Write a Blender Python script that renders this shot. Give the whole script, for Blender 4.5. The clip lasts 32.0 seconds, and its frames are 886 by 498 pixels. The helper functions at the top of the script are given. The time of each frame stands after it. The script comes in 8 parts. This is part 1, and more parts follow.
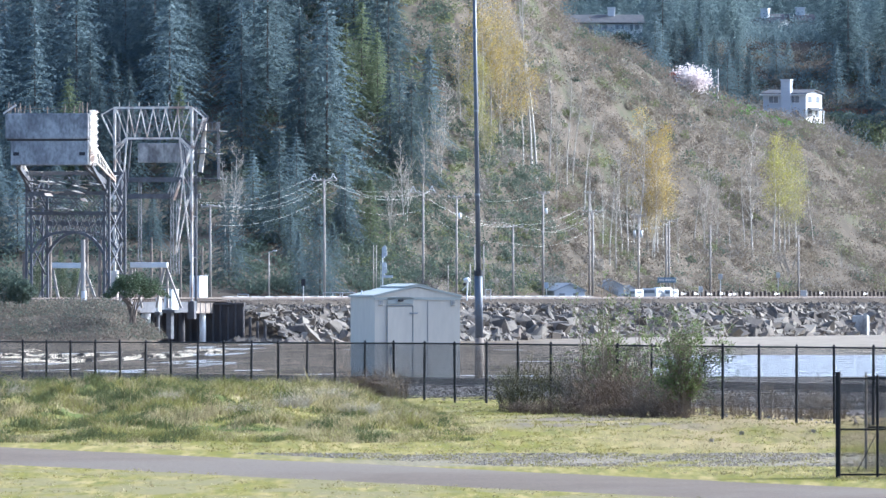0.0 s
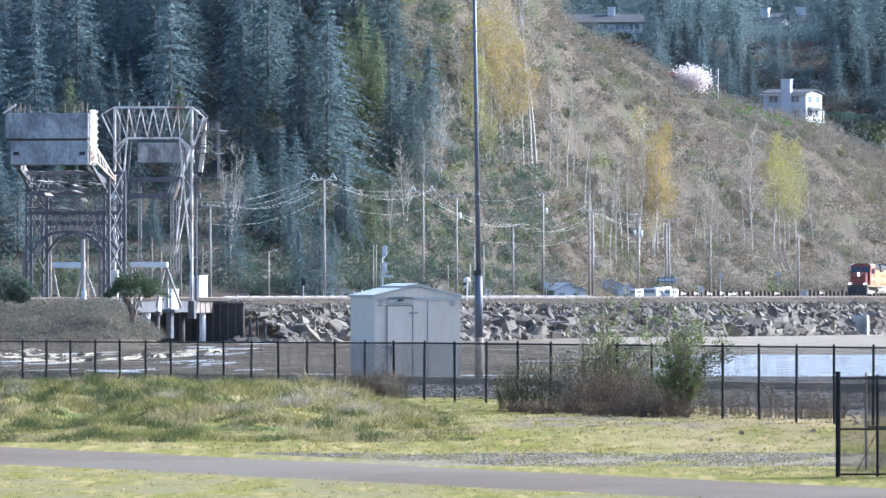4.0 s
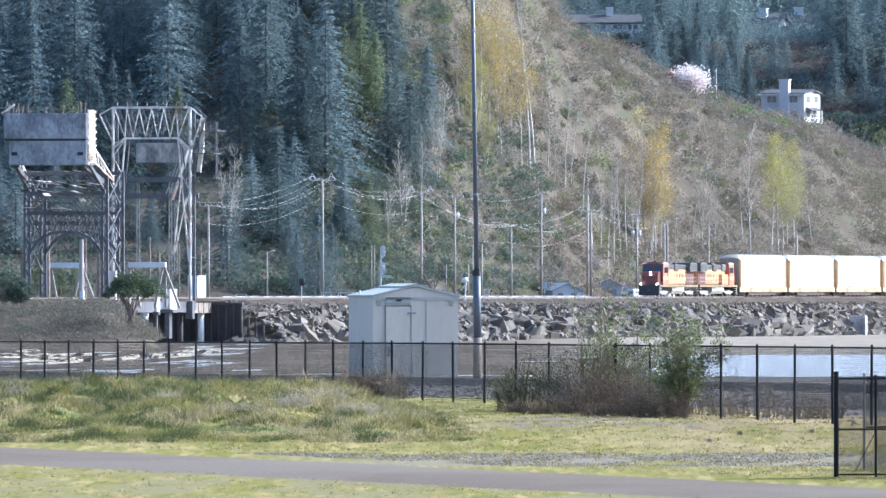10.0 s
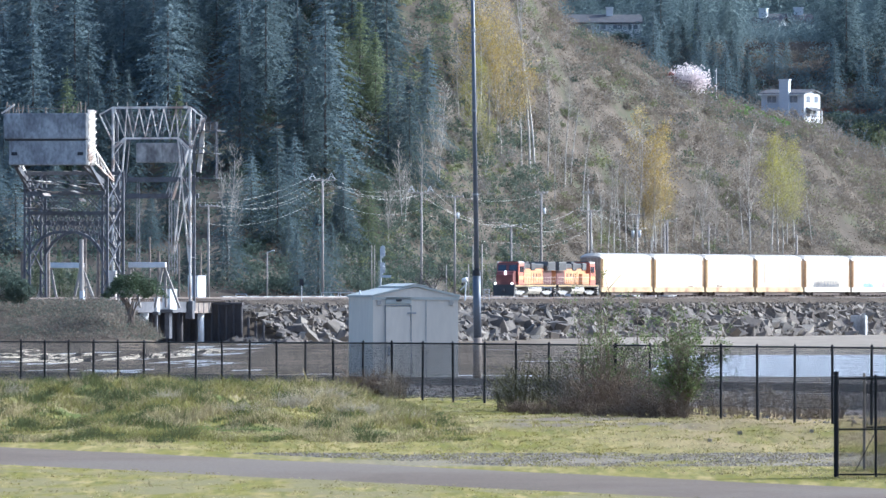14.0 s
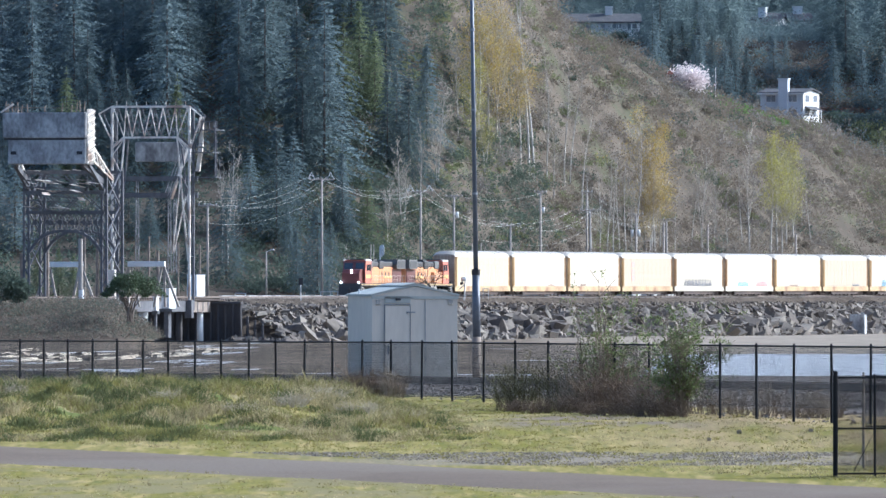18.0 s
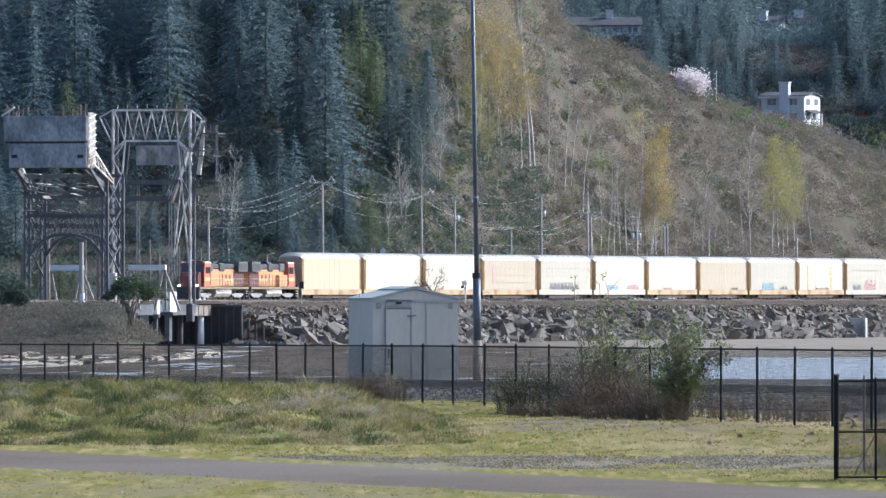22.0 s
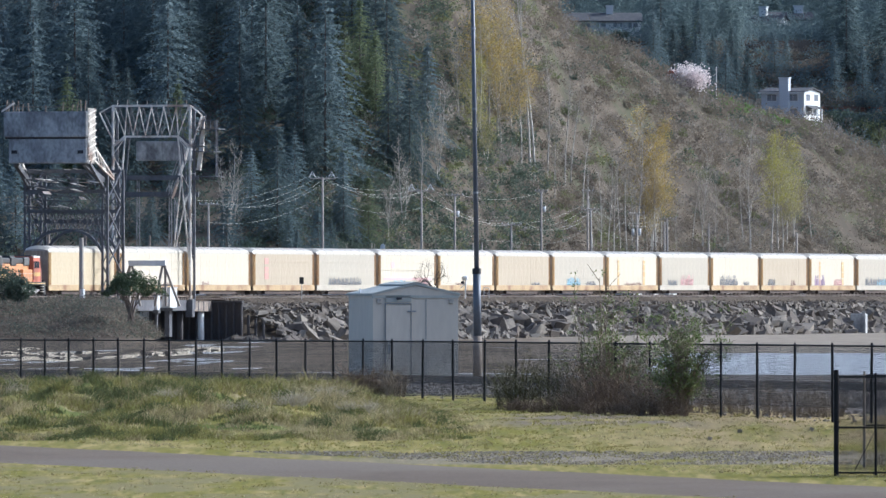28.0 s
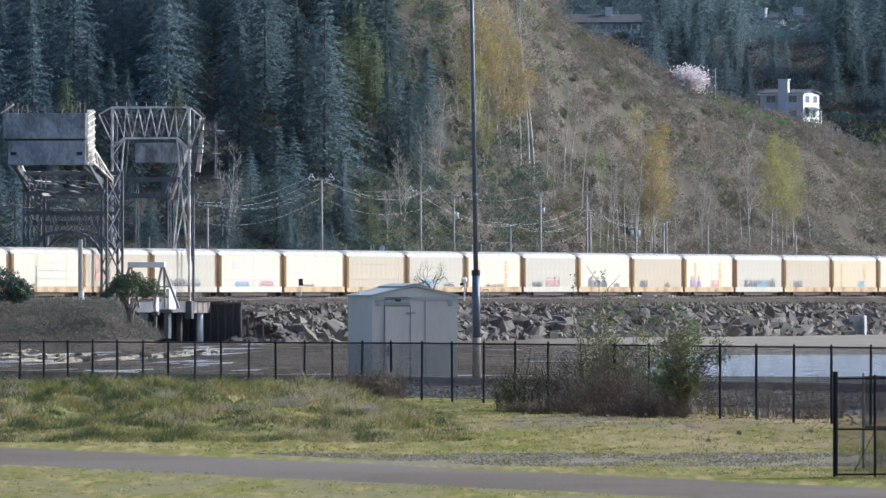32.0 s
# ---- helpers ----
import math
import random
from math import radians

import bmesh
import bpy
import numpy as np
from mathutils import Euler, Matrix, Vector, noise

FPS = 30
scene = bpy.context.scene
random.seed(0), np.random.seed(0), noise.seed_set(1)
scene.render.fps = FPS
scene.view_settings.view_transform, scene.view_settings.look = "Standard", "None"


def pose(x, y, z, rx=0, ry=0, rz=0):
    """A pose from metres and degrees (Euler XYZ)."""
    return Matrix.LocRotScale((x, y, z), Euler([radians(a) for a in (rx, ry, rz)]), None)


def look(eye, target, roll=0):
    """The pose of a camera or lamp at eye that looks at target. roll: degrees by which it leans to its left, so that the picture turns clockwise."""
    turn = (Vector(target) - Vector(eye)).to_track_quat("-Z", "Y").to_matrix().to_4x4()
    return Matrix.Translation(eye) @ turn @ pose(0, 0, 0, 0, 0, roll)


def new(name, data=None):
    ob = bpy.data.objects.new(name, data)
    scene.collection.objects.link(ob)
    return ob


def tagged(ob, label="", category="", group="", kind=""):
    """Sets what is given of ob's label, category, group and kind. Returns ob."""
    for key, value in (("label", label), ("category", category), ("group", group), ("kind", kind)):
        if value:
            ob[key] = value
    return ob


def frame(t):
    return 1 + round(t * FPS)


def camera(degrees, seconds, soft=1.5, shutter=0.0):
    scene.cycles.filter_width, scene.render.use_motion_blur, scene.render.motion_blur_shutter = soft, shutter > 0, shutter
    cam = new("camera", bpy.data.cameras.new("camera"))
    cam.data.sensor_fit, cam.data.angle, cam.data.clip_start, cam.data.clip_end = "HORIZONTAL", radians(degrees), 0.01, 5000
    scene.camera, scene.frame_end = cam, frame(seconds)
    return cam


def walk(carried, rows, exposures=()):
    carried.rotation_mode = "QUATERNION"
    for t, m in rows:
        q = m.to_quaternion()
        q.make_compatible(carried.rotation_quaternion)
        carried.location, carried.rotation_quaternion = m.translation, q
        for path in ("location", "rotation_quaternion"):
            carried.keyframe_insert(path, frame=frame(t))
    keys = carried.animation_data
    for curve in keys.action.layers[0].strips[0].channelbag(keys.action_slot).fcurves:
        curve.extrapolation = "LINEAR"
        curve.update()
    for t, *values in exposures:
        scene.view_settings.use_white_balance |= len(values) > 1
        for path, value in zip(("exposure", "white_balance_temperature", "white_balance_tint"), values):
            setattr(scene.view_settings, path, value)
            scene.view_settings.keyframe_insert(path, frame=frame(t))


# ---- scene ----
SWAY = [  # seconds, sway to the left and upward tilt, in 1/24000 of a radian
    (0, 3.1, 0.2), (0.5, 3.1, 0), (1, 1.3, 1.7), (1.5, 1.9, 1.5), (2, 1.5, 1.5), (2.5, 3.3, 0), 
    (3, 4.6, 0), (3.5, 3.1, 0.2), (5.5, 3.1, -6.1), (6, 3.1, -7.5), (6.5, 1.5, -1.3), (7, 3.1, -0.9), 
    (7.5, 1, 0), (8, 1.2, 0), (8.5, 0, 0), (9, 0, 0), (9.5, -0.6, 0), (10, 0, 0), 
    (10.5, 0, 0), (11, -0.9, 0.4), (11.5, 0.2, 1.7), (12, 0, 1.1), (12.5, -1.5, 0), (13, 0.2, 0.6), 
    (13.5, 0.2, 1), (14, 0, 0), (14.5, 1.4, -0.6), (16.5, 0, -1.5), (17, -1.3, -1.5), (17.5, -1.5, -1), 
    (18, -1.5, -1.5), (18.5, -1.5, 0), (19, -0.8, 1.3), (19.5, -1.5, 1.5), (20, -1.5, 1.9), (20.5, -1.9, 5.7), 
    (21, -1.5, 6.9), (21.5, -0.9, 6.1), (22, 0, 4.6), (22.5, -0.6, 3.5), (23, 0, 4), (23.5, -1.1, 3.3), 
    (24, -0.2, 1.3), (24.5, 2.9, 1.5), (25, 1.5, 1.5), (25.5, 1.5, 0), (27.5, 0, -2.1), (28, 0, -3.1), 
    (28.5, 0, -3.5), (29, -0.2, -4), (29.5, -1.5, -2.3), (30, -0.2, -0.8), (30.5, -1.5, -1.5), (31, -0.8, -1.2), 
    (31.5, -1.5, 0), (32, -1.5, -0.2),]
UNIT = math.degrees(1 / 24000)
EYE = 6.0
cam = camera(2 * math.degrees(math.atan(784 / 24000)), 32.0, soft=1.5)
walk(cam, [(t, pose(0, 0, EYE, 90 + (73 + b) * UNIT, 0, a * UNIT)) for t, a, b in SWAY],
     [(t, e, k, 10) for t, e, k in ((0, 1.07, 4750), (6, 1.07, 4750), (9, 1.03, 4750), (13, 0.82, 4760), (16, 0.64, 4790), (19, 0.48, 4820), (22, 0.32, 4860), (25, 0.22, 4880), (28, 0.16, 4900), (32, 0.16, 4900))])

# ---- light ----
SUN_EL, SUN_AZ = radians(30), radians(22)      # height, and turn from +x towards +y
world = bpy.data.worlds.new("sky")
scene.world = world
world.use_nodes = True
wn = world.node_tree.nodes
sky = wn.new("ShaderNodeTexSky")
sky.sky_type = "NISHITA"
sky.sun_disc = False
sky.sun_elevation = SUN_EL
sky.sun_rotation = radians(90) - SUN_AZ
sky.dust_density = 4.0
wn["Background"].inputs["Strength"].default_value = 0.15
world.node_tree.links.new(sky.outputs[0], wn["Background"].inputs["Color"])
sun_data = bpy.data.lights.new("sun", "SUN")
sun_data.energy, sun_data.angle, sun_data.color = 5.0, radians(0.6), (1.0, 0.89, 0.72)
sun = new("sun", sun_data)
sun_way = Vector((math.cos(SUN_EL) * math.cos(SUN_AZ), math.cos(SUN_EL) * math.sin(SUN_AZ), math.sin(SUN_EL)))
sun.matrix_world = look(sun_way * 500, (0, 0, 0))


# ---- tools ----
class Geo:
    """Collects vertices and faces of one mesh."""

    def __init__(self):
        self.v, self.f = [], []

    def add(self, verts, faces):
        n = len(self.v)
        self.v += [tuple(p) for p in verts]
        self.f += [tuple(i + n for i in f) for f in faces]
        return self

    def box(self, x0, x1, y0, y1, z0, z1, bevel=0.0):
        if bevel <= 0:
            vs = [(x, y, z) for z in (z0, z1) for y in (y0, y1) for x in (x0, x1)]
            return self.add(vs, [(0, 2, 3, 1), (4, 5, 7, 6), (0, 1, 5, 4), (2, 6, 7, 3), (0, 4, 6, 2), (1, 3, 7, 5)])
        b, vs = bevel, []
        for z, k in ((z0, b), (z0 + b, 0), (z1 - b, 0), (z1, b)):
            a, c = (x0 + k, x1 - k), (y0 + k, y1 - k)
            vs += [(a[0] + b, c[0], z), (a[1] - b, c[0], z), (a[1], c[0] + b, z), (a[1], c[1] - b, z),
                   (a[1] - b, c[1], z), (a[0] + b, c[1], z), (a[0], c[1] - b, z), (a[0], c[0] + b, z)]
        fs = [tuple(range(7, -1, -1)), tuple(range(24, 32))]
        for r in range(3):
            fs += [(r * 8 + i, r * 8 + (i + 1) % 8, r * 8 + 8 + (i + 1) % 8, r * 8 + 8 + i) for i in range(8)]
        return self.add(vs, fs)

    def beam(self, p, q, w, h=None):
        """A bar of rectangular section from p to q."""
        p, q, h = Vector(p), Vector(q), h or w
        d = (q - p).normalized()
        side = d.cross(Vector((0, 0, 1)))
        side = Vector((1, 0, 0)) if side.length < 1e-3 else side.normalized()
        up = side.cross(d)
        vs = [e + side * (a * w / 2) + up * (b * h / 2) for e in (p, q) for a, b in ((-1, -1), (1, -1), (1, 1), (-1, 1))]
        return self.add(vs, [(3, 2, 1, 0), (4, 5, 6, 7)] + [(i, (i + 1) % 4, 4 + (i + 1) % 4, 4 + i) for i in range(4)])

    def tube(self, p, q, r0, r1=None, n=8, cap=True):
        p, q, r1 = Vector(p), Vector(q), r0 if r1 is None else r1
        d = (q - p).normalized()
        a = d.orthogonal().normalized()
        b = d.cross(a)
        ring = [(a * math.cos(2 * math.pi * i / n) + b * math.sin(2 * math.pi * i / n)) for i in range(n)]
        vs = [p + k * r0 for k in ring] + [q + k * r1 for k in ring]
        fs = [(i, (i + 1) % n, n + (i + 1) % n, n + i) for i in range(n)]
        if cap:
            fs += [tuple(range(n - 1, -1, -1)), tuple(range(n, 2 * n))]
        return self.add(vs, fs)

    def pipe(self, pts, r, n=5):
        """One unbroken tube along a row of points."""
        base, k = len(self.v), len(pts)
        for i, p in enumerate(pts):
            d = (Vector(pts[min(i + 1, k - 1)]) - Vector(pts[max(i - 1, 0)])).normalized()
            a = d.cross(Vector((0.3, 0.2, 1))).normalized()
            b = d.cross(a)
            self.v += [tuple(Vector(p) + (a * math.cos(2 * math.pi * j / n) + b * math.sin(2 * math.pi * j / n)) * r) for j in range(n)]
        self.f += [(base + i * n + j, base + i * n + (j + 1) % n, base + (i + 1) * n + (j + 1) % n, base + (i + 1) * n + j)
                   for i in range(k - 1) for j in range(n)]
        return self

    def prism(self, outline, y0, y1):
        """An outline in x and z, drawn out along y."""
        n = len(outline)
        vs = [(x, y, z) for y in (y0, y1) for x, z in outline]
        return self.add(vs, [tuple(range(n)), tuple(range(2 * n - 1, n - 1, -1))] +
                        [((i + 1) % n, i, n + i, n + (i + 1) % n) for i in range(n)])

    def loft(self, outline, x0, x1):
        """An outline in y and z, drawn out along x."""
        n = len(outline)
        vs = [(x, y, z) for x in (x0, x1) for y, z in outline]
        return self.add(vs, [tuple(range(n - 1, -1, -1)), tuple(range(n, 2 * n))] +
                        [(i, (i + 1) % n, n + (i + 1) % n, n + i) for i in range(n)])

    def mesh(self, name, material, smooth=False):
        me = bpy.data.meshes.new(name)
        me.from_pydata(self.v, [], self.f)
        me.materials.append(material)
        if smooth:
            me.polygons.foreach_set("use_smooth", [True] * len(me.polygons))
        me.update()
        return me


def array_mesh(name, verts, quads, material, smooth=False):
    """A mesh from numpy arrays of vertices and of triangles or quads."""
    me = bpy.data.meshes.new(name)
    k = quads.shape[1]
    me.vertices.add(len(verts))
    me.vertices.foreach_set("co", np.asarray(verts, np.float32).ravel())
    me.loops.add(quads.size)
    me.loops.foreach_set("vertex_index", np.asarray(quads, np.int32).ravel())
    me.polygons.add(len(quads))
    me.polygons.foreach_set("loop_start", np.arange(0, quads.size, k, dtype=np.int32))
    me.materials.append(material)
    me.polygons.foreach_set("use_smooth", np.full(len(quads), smooth))
    me.update(calc_edges=True)
    me.validate()
    return me


def part(name, geo, material, parent, label="", smooth=False, m=None):
    """One mesh object under a thing or a part."""
    me = geo if isinstance(geo, bpy.types.Mesh) else geo.mesh(name, material, smooth)
    ob = new(name, me)
    ob.parent = parent
    if m is not None:
        ob.matrix_basis = m
    if label:
        tagged(ob, label)
    return ob


def bars(name, pairs, w, material, parent, label="", h=None):
    """Beams, each a part of its own."""
    return [part(name, Geo().beam(p, q, w, h), material, parent, label) for p, q in pairs]


def thing(name, m, label, category, group="", kind=""):
    ob = new(name)
    ob.empty_display_size = 0.3
    ob.matrix_basis = m
    return tagged(ob, label, category, group, kind)


def single(name, geo, material, label, category, group="", kind="", m=None, smooth=False):
    me = geo if isinstance(geo, bpy.types.Mesh) else geo.mesh(name, material, smooth)
    ob = new(name, me)
    if m is not None:
        ob.matrix_basis = m
    return tagged(ob, label, category, group, kind)


def sight(b, e, d):
    """The place at distance d on bearing b and elevation e, both in units of 1/24000 rad (zero at 787 and 514)."""
    return Vector(((b - 787) / 24000 * d, d, EYE + (514 - e) / 24000 * d))


# the railway: u runs along it away from the eye, v across it towards the right
TH = 0.27008
T0 = Vector((-28.77, 1667.47, 0))
ALONG = Vector((math.sin(TH), math.cos(TH), 0))
ACROSS = Vector((math.cos(TH), -math.sin(TH), 0))
RAIL = 5.14


def rail_pt(u, v=0.0, z=0.0):
    return T0 + ALONG * u + ACROSS * v + Vector((0, 0, z))


def rail_pose(u, v=0.0, z=0.0, turn=0.0):
    """Local x across to the right, local y along and away."""
    p = rail_pt(u, v, z)
    return pose(p.x, p.y, p.z, 0, 0, -math.degrees(TH) + turn)


def rail_uv(x, y):
    dx, dy = x - T0.x, y - T0.y
    return dx * ALONG.x + dy * ALONG.y, dx * ACROSS.x + dy * ACROSS.y


# ---- materials ----
def mat(name, c1, c2=None, rough=0.7, scale=2.0, fine=25.0, bump=0.0, metal=0.0, spec=0.5, c3=None, rand=0.0, island=0.0,
        translucent=0.0, stretch=(1, 1, 1), world_space=False, dirt=0.5):
    m = bpy.data.materials.new(name)
    m.use_nodes = True
    nt = m.node_tree
    n, link = nt.nodes, nt.links.new
    bsdf = n["Principled BSDF"]
    bsdf.inputs["Roughness"].default_value = rough
    bsdf.inputs["Metallic"].default_value = metal
    bsdf.inputs["Specular IOR Level"].default_value = spec
    c2 = c2 or tuple(c * 0.75 for c in c1)
    if world_space:
        src = n.new("ShaderNodeNewGeometry").outputs["Position"]
    else:
        src = n.new("ShaderNodeTexCoord").outputs["Object"]
    mp = n.new("ShaderNodeMapping")
    mp.inputs["Scale"].default_value = stretch
    link(src, mp.inputs[0])

    def tex(s, detail):
        t = n.new("ShaderNodeTexNoise")
        t.inputs["Scale"].default_value = s
        t.inputs["Detail"].default_value = detail
        t.inputs["Roughness"].default_value = 0.6
        link(mp.outputs[0], t.inputs["Vector"])
        return t.outputs[0]

    def mix(f, a, b):
        x = n.new("ShaderNodeMix")
        x.data_type = "RGBA"
        for sock, val in ((x.inputs[0], f), (x.inputs[6], a), (x.inputs[7], b)):
            if hasattr(val, "is_output"):
                link(val, sock)
            elif isinstance(val, tuple):
                sock.default_value = (*val, 1)
            else:
                sock.default_value = val
        return x.outputs[2]

    def span(sock, lo, hi, a=0.0, b=1.0):
        r = n.new("ShaderNodeMapRange")
        for i, val in ((1, lo), (2, hi), (3, a), (4, b)):
            r.inputs[i].default_value = val
        link(sock, r.inputs[0])
        return r.outputs[0]

    big, small = tex(scale, 5), tex(fine, 3)
    col = mix(span(big, 0.35, 0.65), c1, c2)
    if c3:
        col = mix(span(tex(scale * 0.37, 4), 0.5, 0.62), col, c3)
    shade = n.new("ShaderNodeHueSaturation")
    link(col, shade.inputs["Color"])
    val = span(small, 0.3, 0.7, 1 - 0.3 * dirt, 1 + 0.3 * dirt)
    if rand or island:
        rsrc = n.new("ShaderNodeObjectInfo").outputs["Random"] if rand else n.new("ShaderNodeNewGeometry").outputs["Random Per Island"]
        k = rand or island
        mul = n.new("ShaderNodeMath")
        mul.operation = "MULTIPLY"
        link(val, mul.inputs[0])
        link(span(rsrc, 0, 1, 1 - k, 1 + k), mul.inputs[1])
        val = mul.outputs[0]
        link(span(rsrc, 0, 1, 0.5 - 0.03 * k, 0.5 + 0.03 * k), shade.inputs["Hue"])
    link(val, shade.inputs["Value"])
    link(shade.outputs[0], bsdf.inputs["Base Color"])
    if bump:
        b = n.new("ShaderNodeBump")
        b.inputs["Strength"].default_value = min(1.0, bump)
        b.inputs["Distance"].default_value = 0.4 / fine
        link(small, b.inputs["Height"])
        link(b.outputs[0], bsdf.inputs["Normal"])
    if translucent:
        tr = n.new("ShaderNodeBsdfTranslucent")
        link(shade.outputs[0], tr.inputs["Color"])
        ms = n.new("ShaderNodeMixShader")
        ms.inputs[0].default_value = translucent
        link(bsdf.outputs[0], ms.inputs[1])
        link(tr.outputs[0], ms.inputs[2])
        link(ms.outputs[0], n["Material Output"].inputs["Surface"])
    return m


def glow_mat(name, col, strength):
    m = mat(name, col)
    b = m.node_tree.nodes["Principled BSDF"]
    b.inputs["Emission Color"].default_value = (*col, 1)
    b.inputs["Emission Strength"].default_value = strength
    return m


def glass_mat(name, tint=(0.05, 0.06, 0.07)):
    m = mat(name, tint, rough=0.08, spec=0.8, dirt=0.2)
    return m


M = {
    "asphalt": mat("asphalt", (0.168, 0.134, 0.1), (0.142, 0.112, 0.083), 0.9, 0.35, 14, 0.3, spec=0.05, c3=(0.176, 0.145, 0.112), world_space=True),
    "rail_steel": mat("rail_steel", (0.32, 0.27, 0.23), (0.2, 0.15, 0.12), 0.4, 1.5, 20, metal=0.7),
    "ballast": mat("ballast", (0.2, 0.18, 0.165), (0.12, 0.105, 0.095), 0.95, 1.2, 9, 0.8, spec=0.0, world_space=True),
    "tie": mat("tie", (0.07, 0.055, 0.045), (0.12, 0.1, 0.085), 0.9, 2, 20),
    "concrete": mat("concrete", (0.46, 0.46, 0.445), (0.33, 0.33, 0.325), 0.95, 0.7, 3, 0.4, c3=(0.22, 0.22, 0.22), stretch=(1, 1, 0.6), dirt=0.9, spec=0.1),
    "concrete_pale": mat("concrete_pale", (0.75, 0.72, 0.67), (0.55, 0.52, 0.48), 0.9, 0.8, 8, 0.3),
    # weathered bridge steel: pale tone for sunlit members, mid and dark for shaded ones
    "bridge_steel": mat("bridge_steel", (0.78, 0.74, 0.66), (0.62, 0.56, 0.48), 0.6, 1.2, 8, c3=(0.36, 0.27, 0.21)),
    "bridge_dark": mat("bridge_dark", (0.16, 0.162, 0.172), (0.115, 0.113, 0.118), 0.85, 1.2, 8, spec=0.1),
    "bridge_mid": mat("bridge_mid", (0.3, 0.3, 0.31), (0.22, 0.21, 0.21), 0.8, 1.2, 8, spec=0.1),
    "old_timber": mat("old_timber", (0.3, 0.25, 0.2), (0.18, 0.14, 0.11), 0.9, 1.5, 10),
    "pole_wood": mat("pole_wood", (0.42, 0.38, 0.33), (0.3, 0.26, 0.22), 0.9, 1.5, 10, stretch=(1, 1, 0.1)),
    "grey_steel": mat("grey_steel", (0.28, 0.3, 0.32), (0.2, 0.21, 0.22), 0.5, 1.5, 12, metal=0.3),
    "galvanised": mat("galvanised", (0.62, 0.64, 0.66), (0.5, 0.52, 0.54), 0.45, 2, 15, metal=0.5),
    "white_paint": mat("white_paint", (0.8, 0.8, 0.78), (0.7, 0.69, 0.66), 0.6, 1, 8),
    "black_vinyl": mat("black_vinyl", (0.014, 0.014, 0.016), (0.022, 0.022, 0.024), 0.7, 3, 30, spec=0.1),
    "shed_metal": mat("shed_metal", (0.62, 0.56, 0.455), (0.56, 0.505, 0.41), 0.5, 0.5, 6, metal=0.0, stretch=(1, 1, 0.25), dirt=0.2),
    "shed_roof": mat("shed_roof", (0.42, 0.43, 0.38), (0.36, 0.37, 0.33), 0.7, 0.7, 6, dirt=0.2),
    "dark_gap": mat("dark_gap", (0.04, 0.04, 0.045), None, 0.8),
    "wire": mat("wire", (0.62, 0.62, 0.56), (0.55, 0.55, 0.5), 0.8, spec=0.2),
    "insulator": mat("insulator", (0.5, 0.5, 0.48), None, 0.4),
}

# ---- ground, bay and hills ----
def smooth(a, b, x):
    t = np.clip((x - a) / (b - a), 0, 1)
    return t * t * (3 - 2 * t)


def lumps(x, y, size, seed=0.0):
    """Soft noise from sines, between about -1 and 1."""
    x, y = x / size + seed, y / size - seed * 1.7
    return (np.sin(x * 2.1 + 1.3 * np.sin(y * 1.7)) + np.sin(y * 2.7 + 1.1 * np.sin(x * 1.9 + 2)) + np.sin(x * 3.9 - y * 3.1)) / 3


CREST_X = [-4000, -700, 0, 300, 520, 700, 800, 880, 955, 994, 1040, 1130, 1200, 1290, 1360, 1440, 1500, 1568, 1700, 2000, 4000]
CREST_Z = [30, 34, 36, 40, 50, 62, 68, 62, 51.5, 45.6, 43.9, 41.4, 38, 34.3, 32.6, 32, 29, 26, 21, 14, 8]
SEA = -0.5


def track_dist(b):
    """Distance at which bearing b (rad) meets the railway, held within reason."""
    den = np.maximum(math.sin(TH) - b * math.cos(TH), 0.12)
    u = (b * T0.y - T0.x) / den
    return T0.y + u * math.cos(TH)


